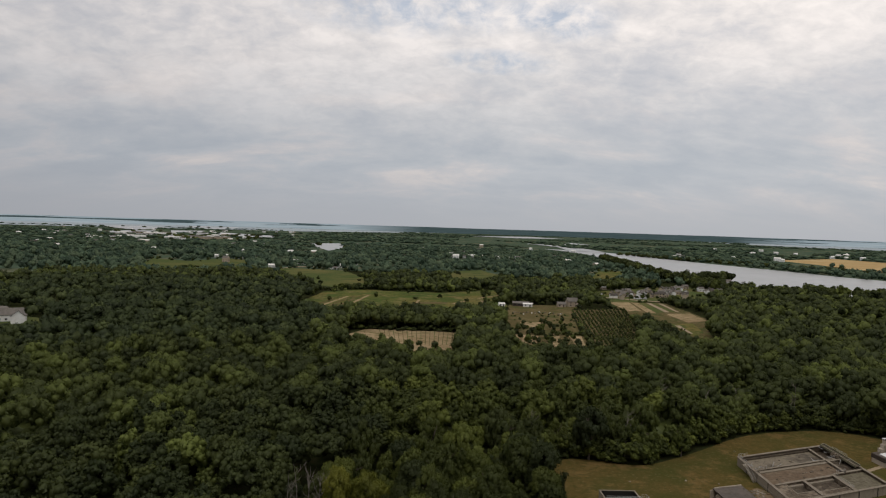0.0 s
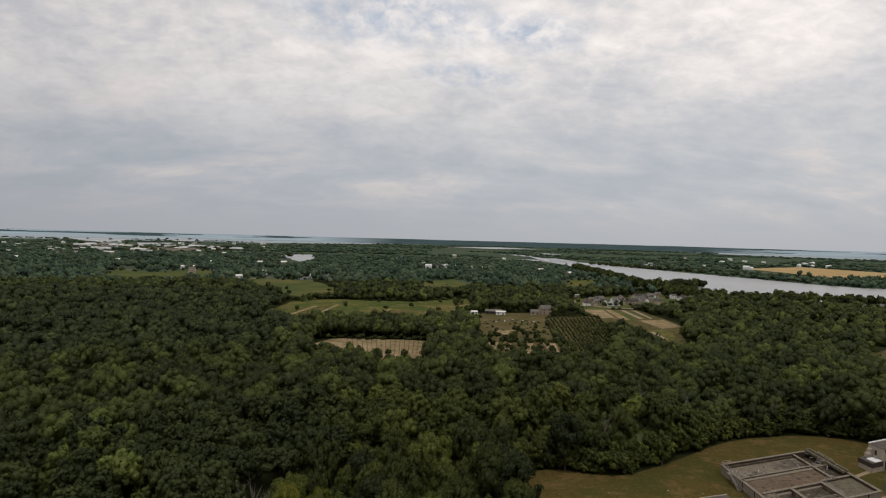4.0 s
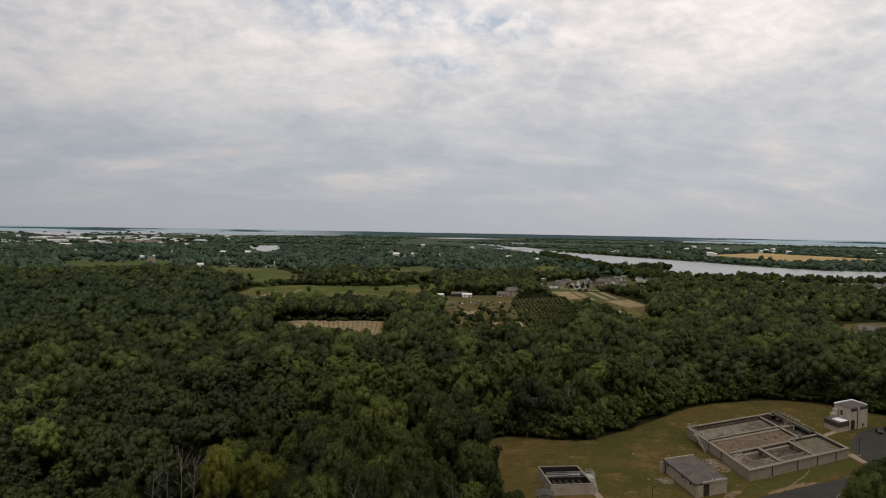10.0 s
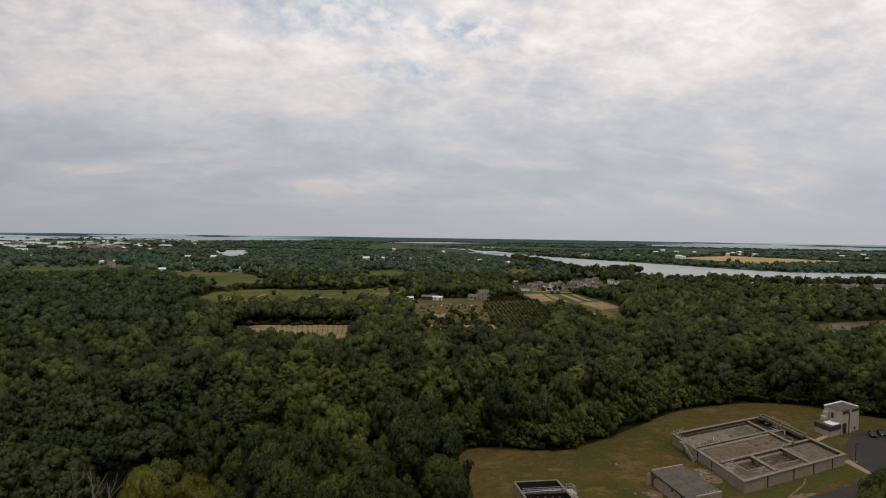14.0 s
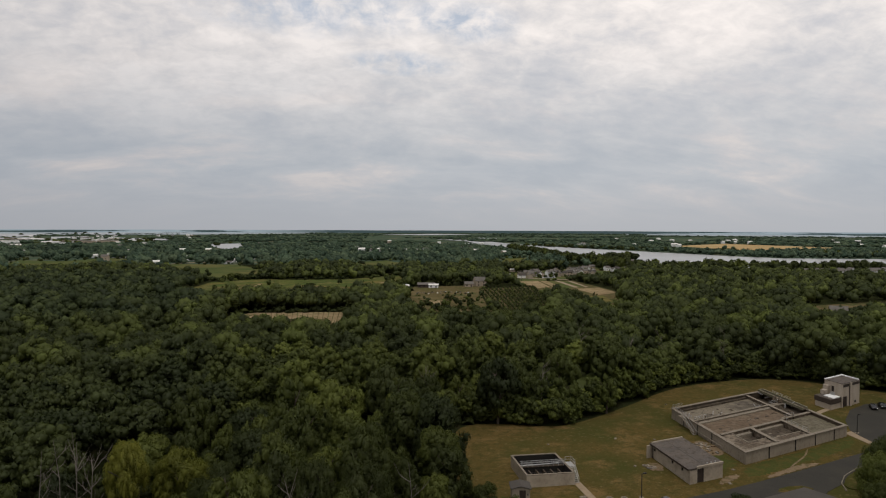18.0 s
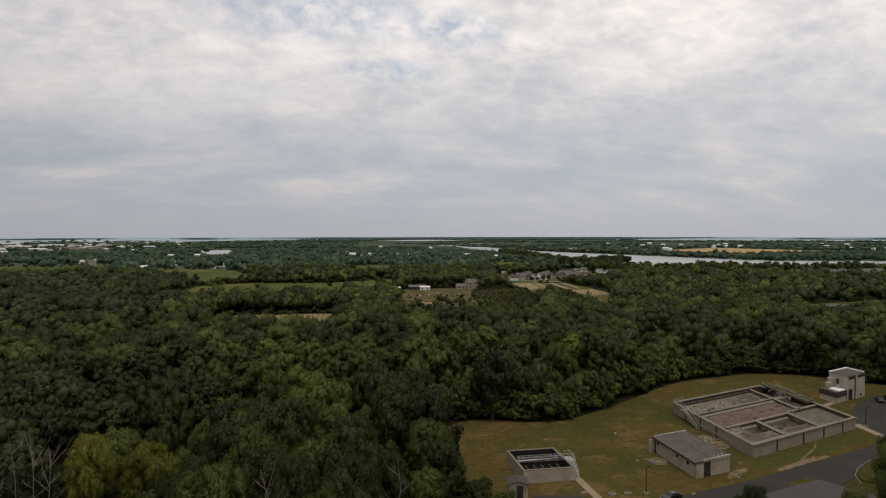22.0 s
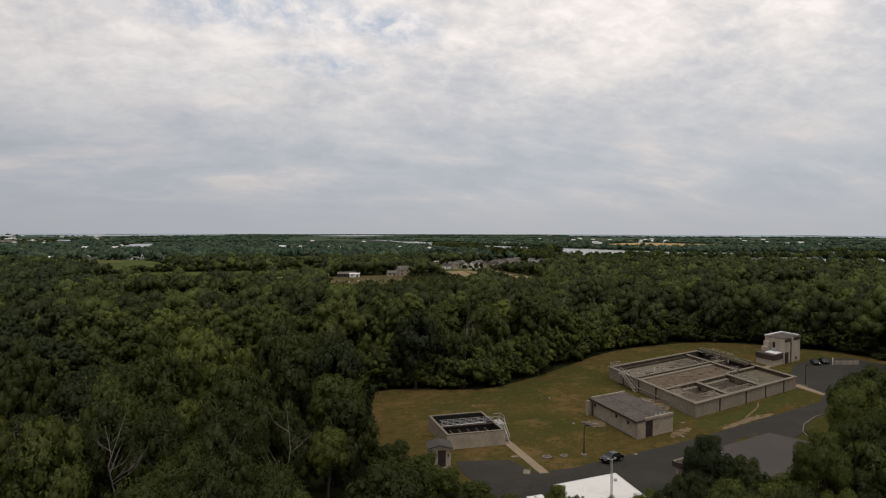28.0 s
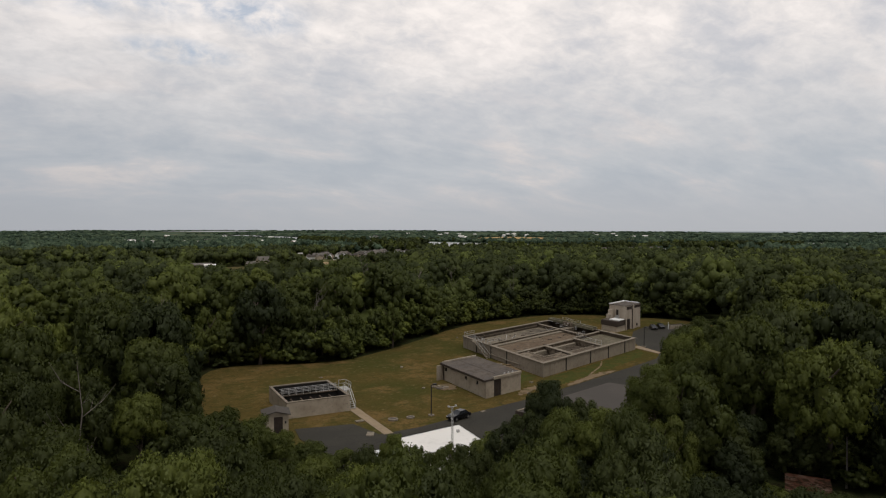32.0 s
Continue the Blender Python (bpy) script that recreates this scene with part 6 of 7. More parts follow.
def crop_rows():
    rnd = random.Random(62)
    rows = []
    for k in range(15):
        f = k / 14
        x0, y0, x1, y1 = 106 + 46 * f, 376 + 62 * f, 139 + 58 * f, 604 + 26 * f
        n = 52
        for i in range(n):
            g = (i + rnd.uniform(-0.3, 0.3)) / n
            rows.append((x0 + (x1 - x0) * g, y0 + (y1 - y0) * g, rnd.uniform(1.5, 2.6), rnd.uniform(0.85, 1.35)))
    joined_wood("orchard", "rows of low fruit bushes", rows, 24, 0.4, 1, 72)
    rows = []
    for k in range(8):
        y = 500 + 11 * k + rnd.uniform(-3, 3)
        for i in range(16):
            if rnd.random() < 0.62:
                continue
            rows.append((74 + i * 3.4 + rnd.uniform(-1.6, 1.6), y + rnd.uniform(-3, 3), rnd.uniform(0.9, 1.8), rnd.uniform(0.9, 1.5)))
    joined_wood("crop_rows", "rows of low crops behind the farm", rows, 14, 0.45, 1, 73)
    lines = []
    for k in range(90):
        lines.append((-100 + k * 1.8 + rnd.uniform(-1, 1), 745 + 0.55 * k + rnd.uniform(-6, 6), rnd.uniform(4, 8), rnd.uniform(2.5, 4.5)))
    for k in range(16):
        lines.append((205 + k * 13, 770 + k * 8 + rnd.uniform(-44, 34), rnd.uniform(3, 7), rnd.uniform(2.2, 3.8)))
    for k in range(26):
        lines.append((rnd.uniform(228, 340), rnd.choice((742, 766, 785)) + rnd.uniform(-5, 5), rnd.uniform(2.5, 6), rnd.uniform(1.6, 2.8)))
    for k in range(40):
        lines.append((rnd.uniform(70, 160), 655 + rnd.uniform(-6, 10), rnd.uniform(3, 8), rnd.uniform(2, 4)))
    for k in range(64):
        lines.append((rnd.uniform(58, 112), rnd.choice((398, 405, 425, 440, 470, 485, 500)) + rnd.uniform(-8, 8), rnd.uniform(2.5, 7.5), rnd.uniform(1.3, 2.6)))
    for k in range(26):
        lines.append((rnd.uniform(58, 116), 462 + rnd.uniform(-6, 8), rnd.uniform(2, 4.5), rnd.uniform(1.5, 2.6)))
    for k in range(18):
        lines.append((rnd.uniform(-60, 15), rnd.uniform(392, 412), rnd.uniform(3, 7), rnd.uniform(2, 3.4)))
    for k in range(10):
        lines.append((rnd.uniform(-100, 70), rnd.uniform(600, 740), rnd.uniform(2, 6), rnd.uniform(1.6, 3.4)))
    for k in range(34):
        g = rnd.random()
        lines.append((-15 + 75 * g + rnd.uniform(-3, 3), 752 + 24 * g + rnd.uniform(-16, 8), rnd.uniform(1.6, 3.6), rnd.uniform(1.8, 3.6)))
    for k in range(9):
        lines.append((66 + rnd.uniform(-6, 10), 690 + rnd.uniform(-40, 60), rnd.uniform(3, 6.5), rnd.uniform(2, 3.4)))
    for k in range(22):
        lines.append((rnd.uniform(400, 492), rnd.uniform(988, 1006), rnd.uniform(14, 20), rnd.uniform(5, 8)))
    for k in range(60):
        r, t = rnd.uniform(2330, 2960), radians(rnd.uniform(-27, -14))
        lines.append((r * math.sin(t), r * math.cos(t), rnd.uniform(7, 12), rnd.uniform(7, 12)))
    for k in range(190):
        g = k / 190
        lines.append((440 + 620 * g + rnd.uniform(-5, 5), 805 - 62 * g ** 0.7 + rnd.uniform(-14, 2), rnd.uniform(11, 16.5), rnd.uniform(4, 7)))
    for k in range(240):
        g = k / 240
        lines.append((np.interp(g, [0, 0.2, 0.5, 1], [400, 392, 420, 478]) + rnd.uniform(-10, 4), np.interp(g, [0, 0.2, 0.5, 1], [850, 960, 1230, 1700]) + rnd.uniform(-5, 5), rnd.uniform(12, 17), rnd.uniform(5, 8)))
    for k in range(30):
        lines.append((rnd.uniform(425, 560), rnd.uniform(786, 838) - 6, rnd.uniform(12, 17), rnd.uniform(4, 6.5)))
    for k in range(30):
        lines.append((395 + rnd.uniform(-26, 40), 868 + rnd.uniform(-16, 12), rnd.uniform(11, 17), rnd.uniform(4, 7)))
    for k in range(120):
        g = k / 120
        lines.append((640 + 560 * g + rnd.uniform(-10, 10), 2120 - 1000 * g ** 0.6 + rnd.uniform(-10, 40), rnd.uniform(7, 12), rnd.uniform(5, 9)))
    for o in (LEFT_FIELD, MID_FIELD, FIELD_C, FIELD_D):
        for q, w in zip(o, o[1:] + o[:1]):
            for _ in range(5):
                g = rnd.random()
                lines.append((q[0] + (w[0] - q[0]) * g + rnd.uniform(-14, 14), q[1] + (w[1] - q[1]) * g + rnd.uniform(-22, 22), rnd.uniform(2.5, 5.5), rnd.uniform(2, 4)))
    for o in (BAY_L, BAY_M, BAY_N, BAY_O, BAY_P, POND):
        n = 0
        while n < 6:
            x, y = rnd.uniform(min(q[0] for q in o), max(q[0] for q in o)), rnd.uniform(min(q[1] for q in o), max(q[1] for q in o))
            n += 1
            lines.append((x, y, rnd.uniform(5, 10), rnd.uniform(6, 14)))
    joined_wood("tree_line", "lines of trees along fields and river bank", lines, 90, 0.28, 4, 74)


crop_rows()


# ---- houses, barns and sheds in the distance ----
def house(x, y, w, d, h, turn, wall, roof, label, category="house", rise=0.5, z=None):
    t = thing("house" if category == "house" else category.replace(" ", "_"), label, category, place=pose(x, y, height(x, y) if z is None else z, rz=turn))
    for s in ((-w / 2, w / 2, -d / 2, -d / 2 + 0.25), (-w / 2, w / 2, d / 2 - 0.25, d / 2), (-w / 2, -w / 2 + 0.25, -d / 2 + 0.25, d / 2 - 0.25), (w / 2 - 0.25, w / 2, -d / 2 + 0.25, d / 2 - 0.25)):
        part("wall", boxes((*s, -0.5, h)), M[wall], t)
    top = h + d * 0.5 * rise
    bm = bmesh.new()
    prof = ((-d / 2 - 0.4, h - 0.1), (0, top), (d / 2 + 0.4, h - 0.1))
    rows = [[bm.verts.new((x_, y_, z_ + k)) for y_, z_ in prof for k in (0, 0.2)] for x_ in (-w / 2 - 0.4, w / 2 + 0.4)]
    for i in (0, 2):
        bm.faces.new((rows[0][i], rows[0][i + 2], rows[1][i + 2], rows[1][i]))
        bm.faces.new((rows[0][i + 1], rows[1][i + 1], rows[1][i + 3], rows[0][i + 3]))
        for r in rows:
            bm.faces.new((r[i], r[i + 1], r[i + 3], r[i + 2]))
    for i in (0, 4):
        bm.faces.new((rows[0][i], rows[1][i], rows[1][i + 1], rows[0][i + 1]))
    bmesh.ops.recalc_face_normals(bm, faces=bm.faces[:])
    part("roof", bm, M[roof], t)
    for sx in (-w / 2 + 0.02, w / 2 - 0.02):
        bm = bmesh.new()
        bm.faces.new([bm.verts.new(c) for c in ((sx, -d / 2, h), (sx, d / 2, h), (sx, 0, top))])
        part("gable", bm, M[wall], t)
    n = max(2, int(w / 4))
    for k in range(n):
        cx = -w / 2 + w * (k + 0.5) / n
        if k == n // 2:
            part("door", boxes((cx - 0.6, cx + 0.6, -d / 2 - 0.06, -d / 2, 0, 2.1)), M["door"], t)
        else:
            part("window", boxes((cx - 0.7, cx + 0.7, -d / 2 - 0.05, -d / 2, 0.9, 2.2)), M["glass"], t)
        if h > 4.5:
            part("window", boxes((cx - 0.6, cx + 0.6, -d / 2 - 0.05, -d / 2, 3.4, 4.6)), M["glass"], t)
    return t


house(94, 634, 16, 8, 2.8, -6, "fascia", "shingle", "low farm building with dark shingle roof", "barn", 0.4)
house(100, 628, 9, 4.5, 2.8, -6, "white", "roof_white", "farm shed with bright white metal roof", "shed", 0.4)
house(74, 628, 6, 4, 2.4, 10, "white", "roof_white", "small white shed by the farm", "shed")
house(147, 641, 11, 8, 5.2, 12, "tan", "shingle", "large two-storey tan farmhouse", rise=0.9)
house(135, 635, 8, 6, 2.8, 0, "tan", "shingle", "lower wing of the tan farmhouse", rise=0.7)
house(-300, 462, 16, 10, 4.4, 25, "white", "shingle", "pale two-storey house with grey roof in a clearing", rise=0.9)
house(-288, 452, 8, 9, 5.0, -65, "white", "shingle", "pale gabled wing beside the house", rise=0.9)
house(-326, 488, 14, 9, 4.0, 10, "tan", "shingle", "grey-roofed garage beside the house", "garage")
house(330, 400, 10, 6.5, 3.6, -35, "tan", "shingle", "pale farmhouse beside a meadow", rise=0.8)
house(-251, 1066, 15, 7, 3.8, 10, "white", "roof_white", "long white farmhouse among trees", rise=0.6)
house(-233, 1178, 13, 8, 4.6, -10, "white", "roof_white", "white two-storey house among trees", rise=0.8)
house(-219, 1164, 18, 6, 3.2, -10, "white", "shingle", "low white barn beside the road", "barn")
house(-150, 1066, 12, 6, 3.0, -20, "white", "shingle", "grey shed by the pasture", "shed")
house(124, 1600, 40, 14, 6, 8, "white", "roof_white", "long pale greenhouse roof", "barn", 0.3)
house(185, 1560, 42, 13, 6, 0, "white", "roof_white", "long pale greenhouse roof", "barn", 0.3)
house(238, 842, 11, 6, 2.8, 5, "tan", "roof_white", "pale low building by the village street", "barn", 0.4)
vr = random.Random(91)
kinds = (("tan", "shingle", "tan two-storey village house with grey roof"), ("white", "shingle", "white village house with grey roof"), ("tan", "roof_brown", "tan village house with brown roof"))
for k in range(46):
    f = k / 45
    x, y = 200 + 235 * f + vr.uniform(-14, 14), 735 + 175 * f + vr.uniform(-34, 34)
    a = kinds[vr.randrange(3)]
    tagged(house(x, y, vr.uniform(6.5, 9), vr.uniform(5, 6.5), vr.uniform(2.8, 4.0), vr.uniform(0, 180), "white" if k % 3 == 0 else a[0], a[1], a[2] if k % 3 else "white village house with dark roof", rise=0.75), group="houses of the village by the river")
for k in range(12):
    a = kinds[(k * 2 + k // 3) % 3]
    x, y = 232 + 8.6 * k + vr.uniform(-2, 2), (752, 774, 790)[k % 3] + vr.uniform(-5, 5)
    tagged(house(x, y, vr.uniform(6.5, 8.5), vr.uniform(5, 6.5), vr.uniform(3.8, 4.8), vr.uniform(-30, 30) + 90 * (k % 2), *a[:2], a[2], rise=0.8), group="houses of the village by the river")
for k in range(8):
    a = kinds[vr.randrange(3)]
    tagged(house(560 + 22 * k + vr.uniform(-6, 6), 745 + vr.uniform(-16, 6), 15, 9, 5, vr.uniform(0, 180), *a[:2], a[2], rise=0.8), group="houses of the village by the river")
for k in range(46):
    r, t = vr.uniform(1150, 2900), radians(vr.uniform(-34, 22))
    x, y = r * math.sin(t), r * math.cos(t)
    if not any(inside(o, x, y) for o in (RIVER, POND, GREEN, MID_FIELD)):
        a = kinds[vr.randrange(3)]
        tagged(house(x, y, vr.uniform(10, 18), vr.uniform(7, 10), vr.uniform(5, 8), vr.uniform(-40, 40), "white" if k % 3 else a[0], a[1] if k % 2 else "roof_white", "distant pale house among trees", rise=0.6), group="scattered houses of the plain")
for x, y in ((-1145, 2210), (-940, 1874), (-637, 1133), (-685, 1593), (-641, 1545), (-524, 1535), (-445, 1325), (-417, 1300), (-380, 1290), (-441, 1570), (-395, 1310), (-360, 1275), (-147, 1117), (-330, 1290)):
    tagged(house(x, y, vr.uniform(9, 15), vr.uniform(6, 8), vr.uniform(3.2, 4.6), vr.uniform(-40, 40), "white", "roof_white" if x % 2 else "shingle", "white house beside a pasture", rise=0.6), group="white houses round the pastures")
for k in range(54):
    r, t = vr.uniform(2000, 3700), radians(vr.uniform(-31, -11))
    x, y = r * math.sin(t), r * math.cos(t)
    if not any(inside(o, x, y) for o in (BAY_L, BAY_M, BAY_N, BAY_O, BAY_P, POND)):
        tagged(house(x, y, vr.uniform(9, 20), vr.uniform(6, 9), vr.uniform(5, 8.5), vr.uniform(-40, 40), "white" if k % 4 else "tan", "roof_white" if k % 3 else "shingle", "pale house by the marina", rise=0.5), group="houses round the marina")
for k in range(26):
    r, t = vr.uniform(2100, 3300), radians(vr.uniform(22, 46))
    x, y = r * math.sin(t), r * math.cos(t)
    if not any(inside(o, x, y) for o in (RIVER, WHEAT)):
        tagged(house(x, y, vr.uniform(12, 24), 9, vr.uniform(6, 9), vr.uniform(-40, 40), "white", "roof_white", "distant pale house among trees", rise=0.6), group="scattered houses of the plain")


for k in range(20):
    r, t = vr.uniform(2450, 3050), radians(vr.uniform(-26, -15.5))
    x, y = r * math.sin(t), r * math.cos(t)
    tagged(house(x, y, vr.uniform(24, 62), vr.uniform(12, 20), vr.uniform(6, 10), vr.uniform(-20, 25), "white" if k % 3 else "tan", "roof_white" if k % 2 else "shingle", "long pale boat shed by the marina", "boat shed", rise=0.25), group="boat sheds of the marina")


for x, y, turn in ((418, 972, 20), (441, 978, -25), (462, 968, 10), (430, 960, 70)):
    tagged(house(x, y, 12, 8, 5.4, turn, "white", "shingle", "white house on the river bank", rise=0.9), group="houses of the village by the river")
cr = random.Random(17)
for k in range(22):
    c = part("crate", boxes((-0.7, 0.7, -0.5, 0.5, 0, 0.7), bevel=0.06), M["white" if k % 4 == 0 else "coping"])
    x = 78 + 2.2 * k
    c.matrix_world = pose(x, 574 + 0.4 * k + cr.uniform(-6, 9), height(x, 580), rz=cr.uniform(0, 90))
    tagged(c, "pale boxy crate in rows behind the farm", "crate", group="crates behind the farm")


# ---- small things of the plant ----
def car(x, y, turn, paint, label):
    t = thing("car", label, "car", place=pose(x, y, 0.06, rz=turn) @ Matrix.Diagonal((0.84, 0.84, 0.84, 1)))
    bm = bmesh.new()
    prof = [(-2.25, 0.35), (-2.3, 0.75), (-1.7, 0.95), (-0.8, 1.0), (1.2, 1.0), (2.1, 0.92), (2.28, 0.6), (2.25, 0.35)]
    rows = [[bm.verts.new((px, s * 0.88, pz)) for px, pz in prof] for s in (-1, 1)]
    n = len(prof)
    for i in range(n):
        bm.faces.new((rows[0][i], rows[0][(i + 1) % n], rows[1][(i + 1) % n], rows[1][i]))
    bm.faces.new(rows[0][::-1])
    bm.faces.new(rows[1])
    bmesh.ops.recalc_face_normals(bm, faces=bm.faces[:])
    bmesh.ops.bevel(bm, geom=bm.edges[:], offset=0.05, segments=2, affect="EDGES")
    part("body", bm, M[paint], t)
    bm = bmesh.new()
    low, high = [(-0.95, 0.98), (1.75, 0.98)], [(-0.25, 1.45), (1.15, 1.45)]
    v = [[bm.verts.new((px, s * wy, pz)) for px, pz, wy in ((low[0][0], low[0][1], 0.82), (low[1][0], low[1][1], 0.82), (high[1][0], high[1][1], 0.66), (high[0][0], high[0][1], 0.66))] for s in (-1, 1)]
    for i in range(4):
        bm.faces.new((v[0][i], v[0][(i + 1) % 4], v[1][(i + 1) % 4], v[1][i]))
    bm.faces.new(v[0][::-1])
    bm.faces.new(v[1])
    bmesh.ops.recalc_face_normals(bm, faces=bm.faces[:])
    part("glasshouse", bm, M["glass"], t, "dark car windows")
    part("roof", boxes((-0.22, 1.12, -0.65, 0.65, 1.44, 1.5), bevel=0.03), M[paint], t)
    for sx in (-1.4, 1.4):
        for sy in (-0.82, 0.82):
            wh = part("wheel", rod(bmesh.new(), (sx, sy - 0.1, 0.32), (sx, sy + 0.1, 0.32), 0.32, seg=14), M["rubber"], t)
            part("rim", rod(bmesh.new(), (sx, sy - 0.11, 0.32), (sx, sy + 0.11, 0.32), 0.19, seg=10), M["chrome"], wh)
    for sy in (-0.62, 0.62):
        part("headlight", boxes((-2.33, -2.22, sy - 0.2, sy + 0.2, 0.62, 0.76), bevel=0.02), M["chrome"], t, "clear headlight")
        part("taillight", boxes((2.2, 2.3, sy - 0.2, sy + 0.2, 0.68, 0.82), bevel=0.02), M["fascia"], t, "dark red tail light")
    # painted glint: a white strip at the rear glass of black cars
    part("windscreen_glare", boxes((1.2, 1.6, -0.6, 0.6, 1.02, 1.06)), M["white"], t, "white strip standing for glare on the rear window") if paint == "carpaint" else None
    return t


car(65.4, 136.3, 17, "carpaint", "black sedan parked on the drive beside the lawn")
car(154.2, 185.4, 60, "carpaint", "dark car parked by the tall building")
car(157.6, 186.0, 62, "carpaint", "dark grey car parked by the barrier")


def light_pole(x, y, h, label):
    t = thing("lamp_post", label, "lamp post", group="lamp posts of the plant", place=pose(x, y, 0))
    part("base", rod(bmesh.new(), (0, 0, -0.1), (0, 0, 0.15), 0.45, seg=12), M["coping"], t, "round concrete base")
    part("pole", rod(bmesh.new(), (0, 0, 0.1), (0, 0, h), 0.10, 0.07, seg=8), M["pole"], t)
    part("arm", rod(bmesh.new(), (0, 0, h - 0.1), (0.7, 0, h), 0.05, seg=6), M["pole"], t)
    part("lamp_head", boxes((0.25, 0.85, -0.16, 0.16, h - 0.1, h + 0.12), bevel=0.04), M["pole"], t, "dark lamp head")


light_pole(62.7, 139.8, 4.6, "dark lamp post on a round base in the lawn")
light_pole(132.6, 167.2, 4.6, "dark lamp post beside the large tank")


def barrier():
    t = thing("barrier", "low pale concrete barrier at the yard's edge", "barrier", place=pose(158.5, 183.6, 0, rz=-12))
    for k in range(4):
        part("block", boxes((k * 1.7, k * 1.7 + 1.5, -0.25, 0.25, 0, 1.0), bevel=0.05), M["block"], t)
    part("rail", boxes((-0.2, 6.8, -0.1, 0.1, 1.0, 1.15)), M["coping"], t)
    part("post", rod(bmesh.new(), (-0.4, 0, 0), (-0.4, 0, 1.9), 0.12), M["white"], t, "white marker post")


barrier()


def pads():
    for x, y, r in ((56.8, 140.4, 0.75), (59.5, 140.2, 0.6), (71.0, 155.0, 0.5)):
        t = thing("manhole", "round concrete manhole with dark lid in the lawn", "manhole", group="manholes in the lawn", place=pose(x, y, 0))
        part("ring", rod(bmesh.new(), (0, 0, -0.1), (0, 0, 0.18), r, seg=20), M["coping"], t)
        part("lid", rod(bmesh.new(), (0, 0, 0.1), (0, 0, 0.2), r * 0.6, seg=18), M["roof_grey"], t, "dark iron lid")
    rnd = random.Random(14)
    for x, y, w, d in ((52.2, 141.9, 1.2, 0.7), (51.4, 135.6, 1.6, 1.0), (68.9, 155.1, 0.7, 0.5), (83, 143.5, 0.8, 0.5), (78.0, 161.5, 0.9, 0.6), (70.5, 137.9, 0.8, 0.4), (86.5, 159.0, 1.6, 0.9), (85.2, 156.5, 0.9, 0.6), (55.5, 171, 0.5, 0.4),
                       (72.5, 172.5, 0.9, 0.5), (99.5, 198.5, 0.5, 0.4), (124, 146.8, 0.6, 0.3), (88, 150.0, 0.7, 0.5), (81.3, 170.4, 0.5, 0.5)):
        t = part("slab", boxes((-w / 2, w / 2, -d / 2, d / 2, -0.05, 0.14), bevel=0.04), M["coping"])
        t.matrix_world = pose(x, y, 0, rz=rnd.uniform(0, 90))
        tagged(t, "small loose pale concrete slab on the lawn", "slab", group="loose slabs on the lawn")


pads()


def cracks():
    rnd = random.Random(9)
    bm = bmesh.new()
    for k in range(44):
        x, y = rnd.uniform(43, 60), rnd.uniform(118, 141)
        if k > 24:
            x, y = rnd.uniform(62, 122), 0
            y = 128 + (x - 62) * 0.36 + rnd.uniform(0, 6)
        a = rnd.uniform(0, math.tau)
        for _ in range(rnd.randint(4, 9)):
            a += rnd.uniform(-0.7, 0.7)
            nx, ny = x + 0.9 * math.cos(a), y + 0.9 * math.sin(a)
            px, py = -0.035 * math.sin(a), 0.035 * math.cos(a)
            bm.faces.new([bm.verts.new(c) for c in ((x - px, y - py, 0.036), (nx - px, ny - py, 0.036), (nx + px, ny + py, 0.036), (x + px, y + py, 0.036))])
            x, y = nx, ny
    ob = part("crack_sealing", bm, M["near_black"])
    tagged(ob, "dark wandering tar lines in the asphalt", "road marking", kind="stuff")


cracks()


def dead_tree(x, y, h, seed):
    rnd = random.Random(seed)
    t = thing("dead_tree", "bare grey dead tree standing in the wood", "tree", group="dead trees in the wood", place=pose(x, y, height(x, y)))
    bm = bmesh.new()
    spine = [Vector((0, 0, -0.3)), Vector((rnd.uniform(-0.3, 0.3), rnd.uniform(-0.3, 0.3), h * 0.35)), Vector((rnd.uniform(-0.7, 0.7), rnd.uniform(-0.7, 0.7), h * 0.7)), Vector((rnd.uniform(-1.2, 1.2), rnd.uniform(-1.2, 1.2), h))]
    for k in range(3):
        rod(bm, spine[k], spine[k + 1], 0.13 - 0.04 * k, 0.09 - 0.036 * k, seg=6, cap=False)
    part("trunk", bm, M["deadwood"], t)
    for k in range(9):
        f = rnd.uniform(1.1, 2.7)
        s = spine[int(f)].lerp(spine[int(f) + 1], f - int(f))
        a, r = rnd.uniform(0, math.tau), rnd.uniform(0.8, 2.0)
        bm = bmesh.new()
        m = s + Vector((r * math.cos(a), r * math.sin(a), r * rnd.uniform(0.5, 1.1)))
        e = m + Vector((0.7 * r * math.cos(a + rnd.uniform(-0.6, 0.6)), 0.7 * r * math.sin(a), r * rnd.uniform(0.7, 1.4)))
        rod(bm, s, m, 0.042, 0.028, seg=4, cap=False)
        rod(bm, m, e, 0.028, 0.012, seg=4, cap=False)
        for _ in range(4):
            b = a + rnd.uniform(-1.4, 1.4)
            q = s.lerp(m, rnd.uniform(0.4, 1.0))
            rod(bm, q, q + Vector((0.7 * math.cos(b), 0.7 * math.sin(b), rnd.uniform(0.4, 1.1))), 0.02, 0.008, seg=4, cap=False)
        part("branch", bm, M["deadwood"], t)


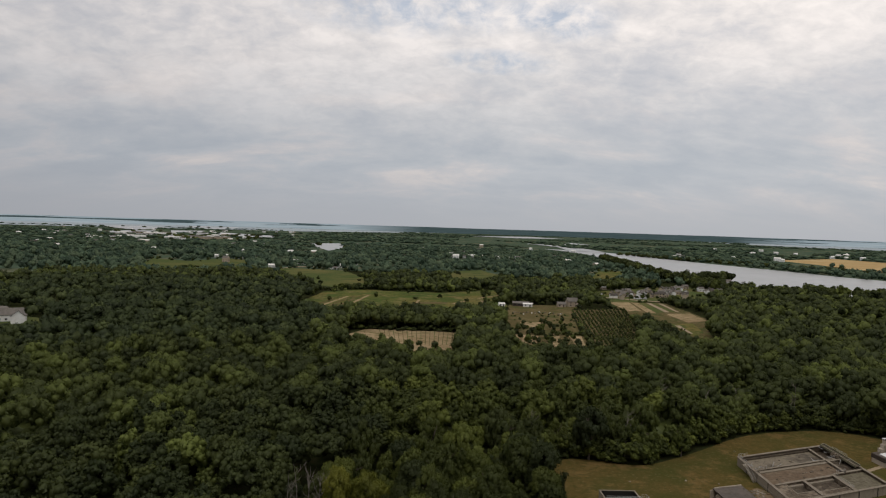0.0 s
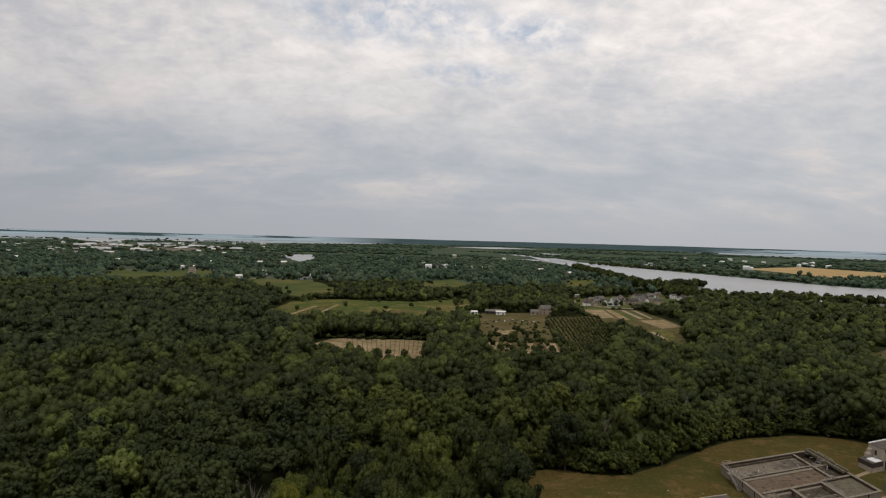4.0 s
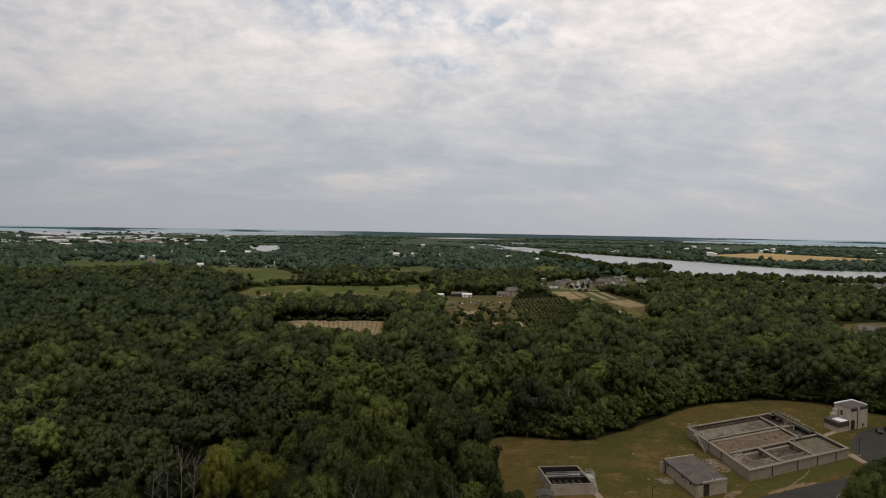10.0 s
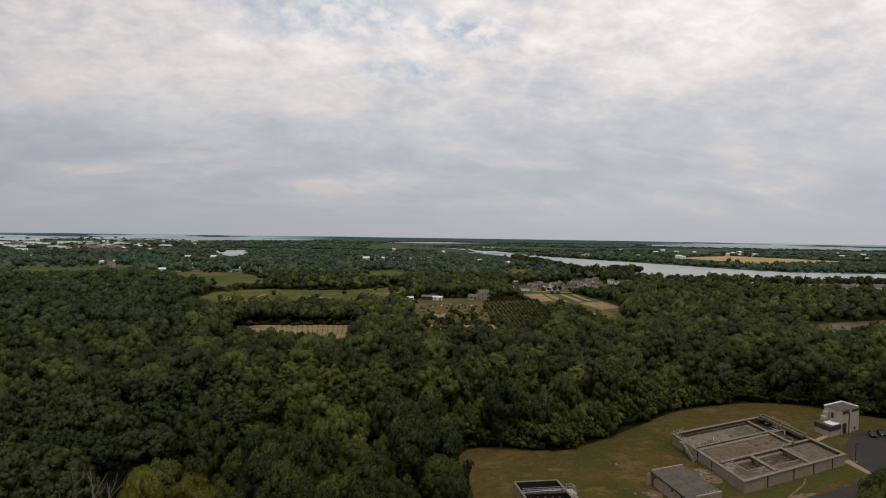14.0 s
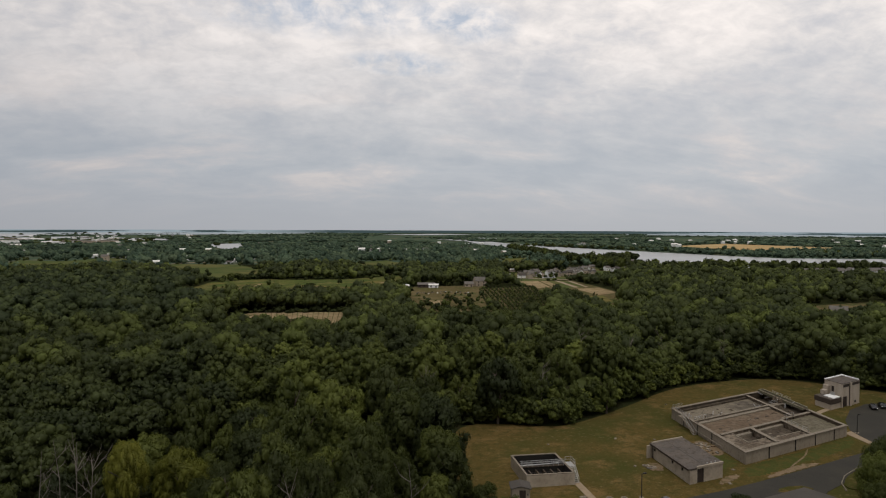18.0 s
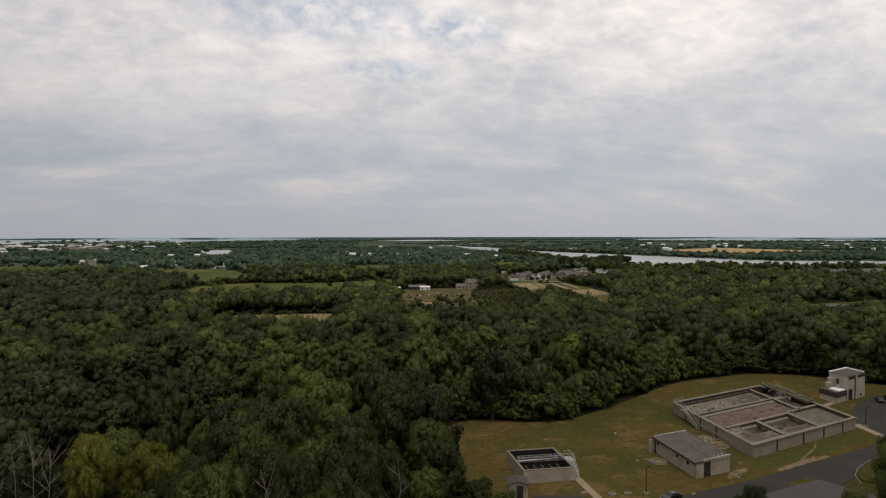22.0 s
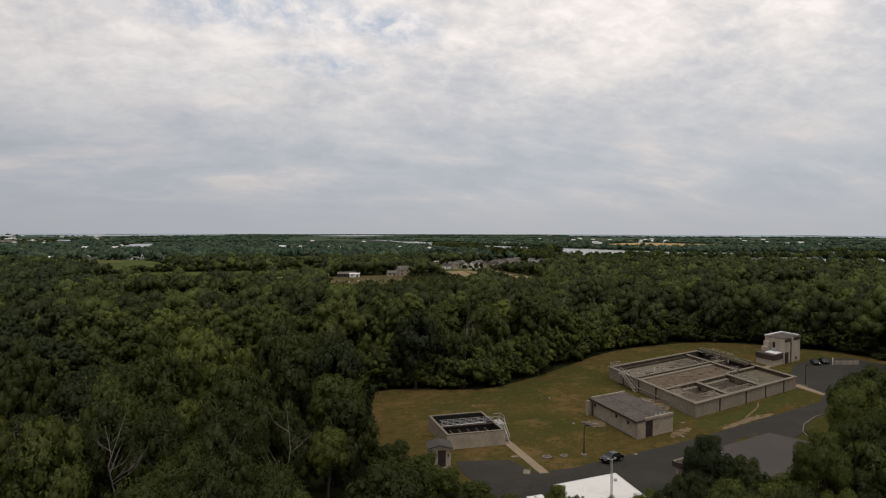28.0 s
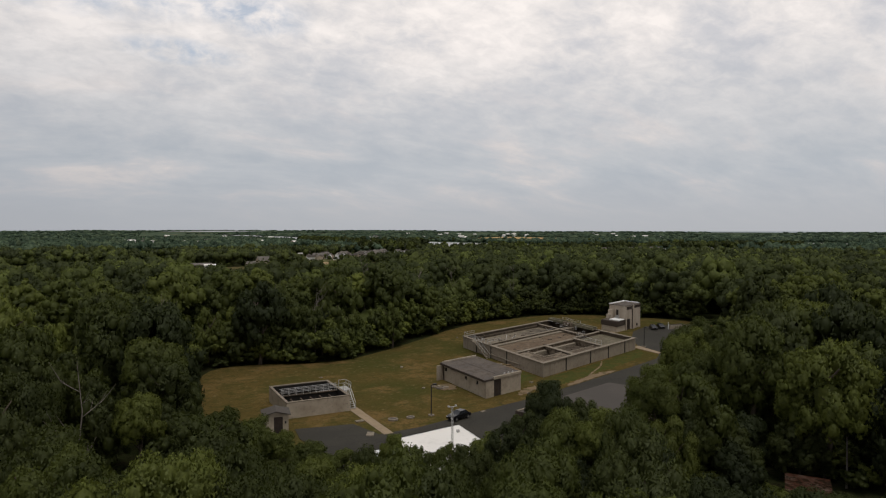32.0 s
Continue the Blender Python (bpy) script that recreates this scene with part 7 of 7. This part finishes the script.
for x, y, h, s in ((17.6, 122.3, 15.5, 1), (1.2, 121, 16, 2), (-29, 128.5, 19.5, 3), (-32, 131, 19, 4), (-34, 127, 18.5, 5), (-27.2, 127.0, 17.5, 17), (80, 213, 21.5, 6), (52, 156 + 36, 16, 7), (96, 212, 17, 9), (60, 190, 15, 10), (70, 197, 15.5, 11), (86, 209, 16, 12), (112, 224, 16, 13), (138, 230, 16, 14), (165, 222, 16, 15), (30, 190, 15, 16)):
    dead_tree(x, y, h, s)


def lean_to():
    t = thing("lean_to", "low flat-roofed lean-to with dark roof beside the workshop", "shed", place=pose(40.8, 120.3, 0, rz=4.1))
    w, d, h = 7.25, 7.0, 2.8
    for q in ((0, w, -0.15, 0), (0, w, -d, -d + 0.15), (0, 0.15, -d + 0.15, -0.15), (w - 0.15, w, -d + 0.15, -0.15)):
        part("wall", boxes((*q, -0.2, h)), M["tan"], t)
    part("roof", boxes((-0.3, w + 0.02, -d - 0.3, 0.3, h, h + 0.2), bevel=0.03), M["door"], t, "dark felt roof")
    for k in (4.2, 5.3):
        unit = part("roof_unit", boxes((k - 0.4, k + 0.4, -1.3, -0.5, h + 0.2, h + 0.55), bevel=0.05), M["white"], t, "white roof unit")
        part("lid", boxes((k - 0.46, k + 0.46, -1.36, -0.44, h + 0.55, h + 0.6)), M["white"], unit)


lean_to()


def ruin():
    t = thing("old_shed", "small derelict shed with rusty sheet roof in the wood", "shed", place=pose(83.2, 95.0, height(83.2, 95), rz=35))
    for q in ((-2.6, 2.6, -1.8, -1.65), (-2.6, 2.6, 1.65, 1.8), (-2.6, -2.45, -1.65, 1.65), (2.45, 2.6, -1.65, 1.65)):
        part("wall", boxes((*q, -0.2, 1.5)), M["fascia"], t)
    for k in range(5):
        part("roof_sheet", boxes((-2.9 + 1.17 * k, -1.76 + 1.17 * k, -2.1, 2.1, 1.5 + 0.03 * (k % 2), 1.56 + 0.03 * (k % 2))), M["rust"], t)
    d = thing("dead_tree", "thin pale dead trunk leaning in a dark gap of the wood", "tree", place=pose(90.2, 95.2, height(90, 95)))
    part("trunk", rod(bmesh.new(), (0, 0, -0.2), (1.0, 0.7, 7.5), 0.13, 0.06, seg=7), M["deadwood"], d)
    part("branch", rod(bmesh.new(), (0.75, 0.5, 5.6), (0.1, 1.4, 6.6), 0.04, 0.02, seg=5), M["deadwood"], d)
    part("branch", rod(bmesh.new(), (0.85, 0.6, 6.4), (1.9, 0.6, 7.4), 0.04, 0.02, seg=5), M["deadwood"], d)


ruin()


def rubble(x, y, spread, n, seed, label):
    rnd = random.Random(seed)
    t = thing("rubble_heap", label, "rubble", group="rubble round the tank", place=pose(x, y, 0))
    for k in range(n):
        r, a = spread * rnd.random() ** 0.7, rnd.uniform(0, math.tau)
        w, d, h = rnd.uniform(0.25, 1.0), rnd.uniform(0.2, 0.6), rnd.uniform(0.1, 0.35)
        c, q = Vector((r * math.cos(a), r * math.sin(a), 0.04)), rnd.uniform(0, math.pi)
        turn = Matrix.Translation(c) @ Matrix.Rotation(q, 4, "Z") @ Matrix.Rotation(rnd.uniform(-0.3, 0.3), 4, "X")
        part("chunk", boxes((-w / 2, w / 2, -d / 2, d / 2, -0.05, h), warp=lambda u, v, z: turn @ Vector((u, v, z)), bevel=0.03), M[rnd.choice(("coping", "concrete", "soil", "deadwood"))], t)


rubble(90.0, 164.2, 2.6, 26, 1, "heap of broken concrete and boards beside the tank stair")
rubble(89.9, 160.4, 1.2, 9, 2, "few pale slabs lying between tank and pump house")
rubble(71.5, 153.8, 1.5, 10, 3, "loose pale stones on bare soil by the pump house")


def utility_pole(x, y, h):
    t = thing("utility_pole", "tall wooden utility pole with cross-arm beside the lane", "utility pole", group="poles along the lane", place=pose(x, y, height(x, y), rz=35))
    part("pole", rod(bmesh.new(), (0, 0, -0.3), (0, 0, h), 0.22, 0.15, seg=8), M["bark"], t)
    part("cross_arm", boxes((-1.2, 1.2, -0.08, 0.08, h - 0.9, h - 0.7)), M["bark"], t)
    for q in (-1.0, 0.0, 1.0):
        part("insulator", rod(bmesh.new(), (q, 0, h - 0.7), (q, 0, h - 0.45), 0.07, seg=6), M["coping"], t)


for k in range(5):
    utility_pole(156 + 24 * k, 655 + 18 * k, 11.5)
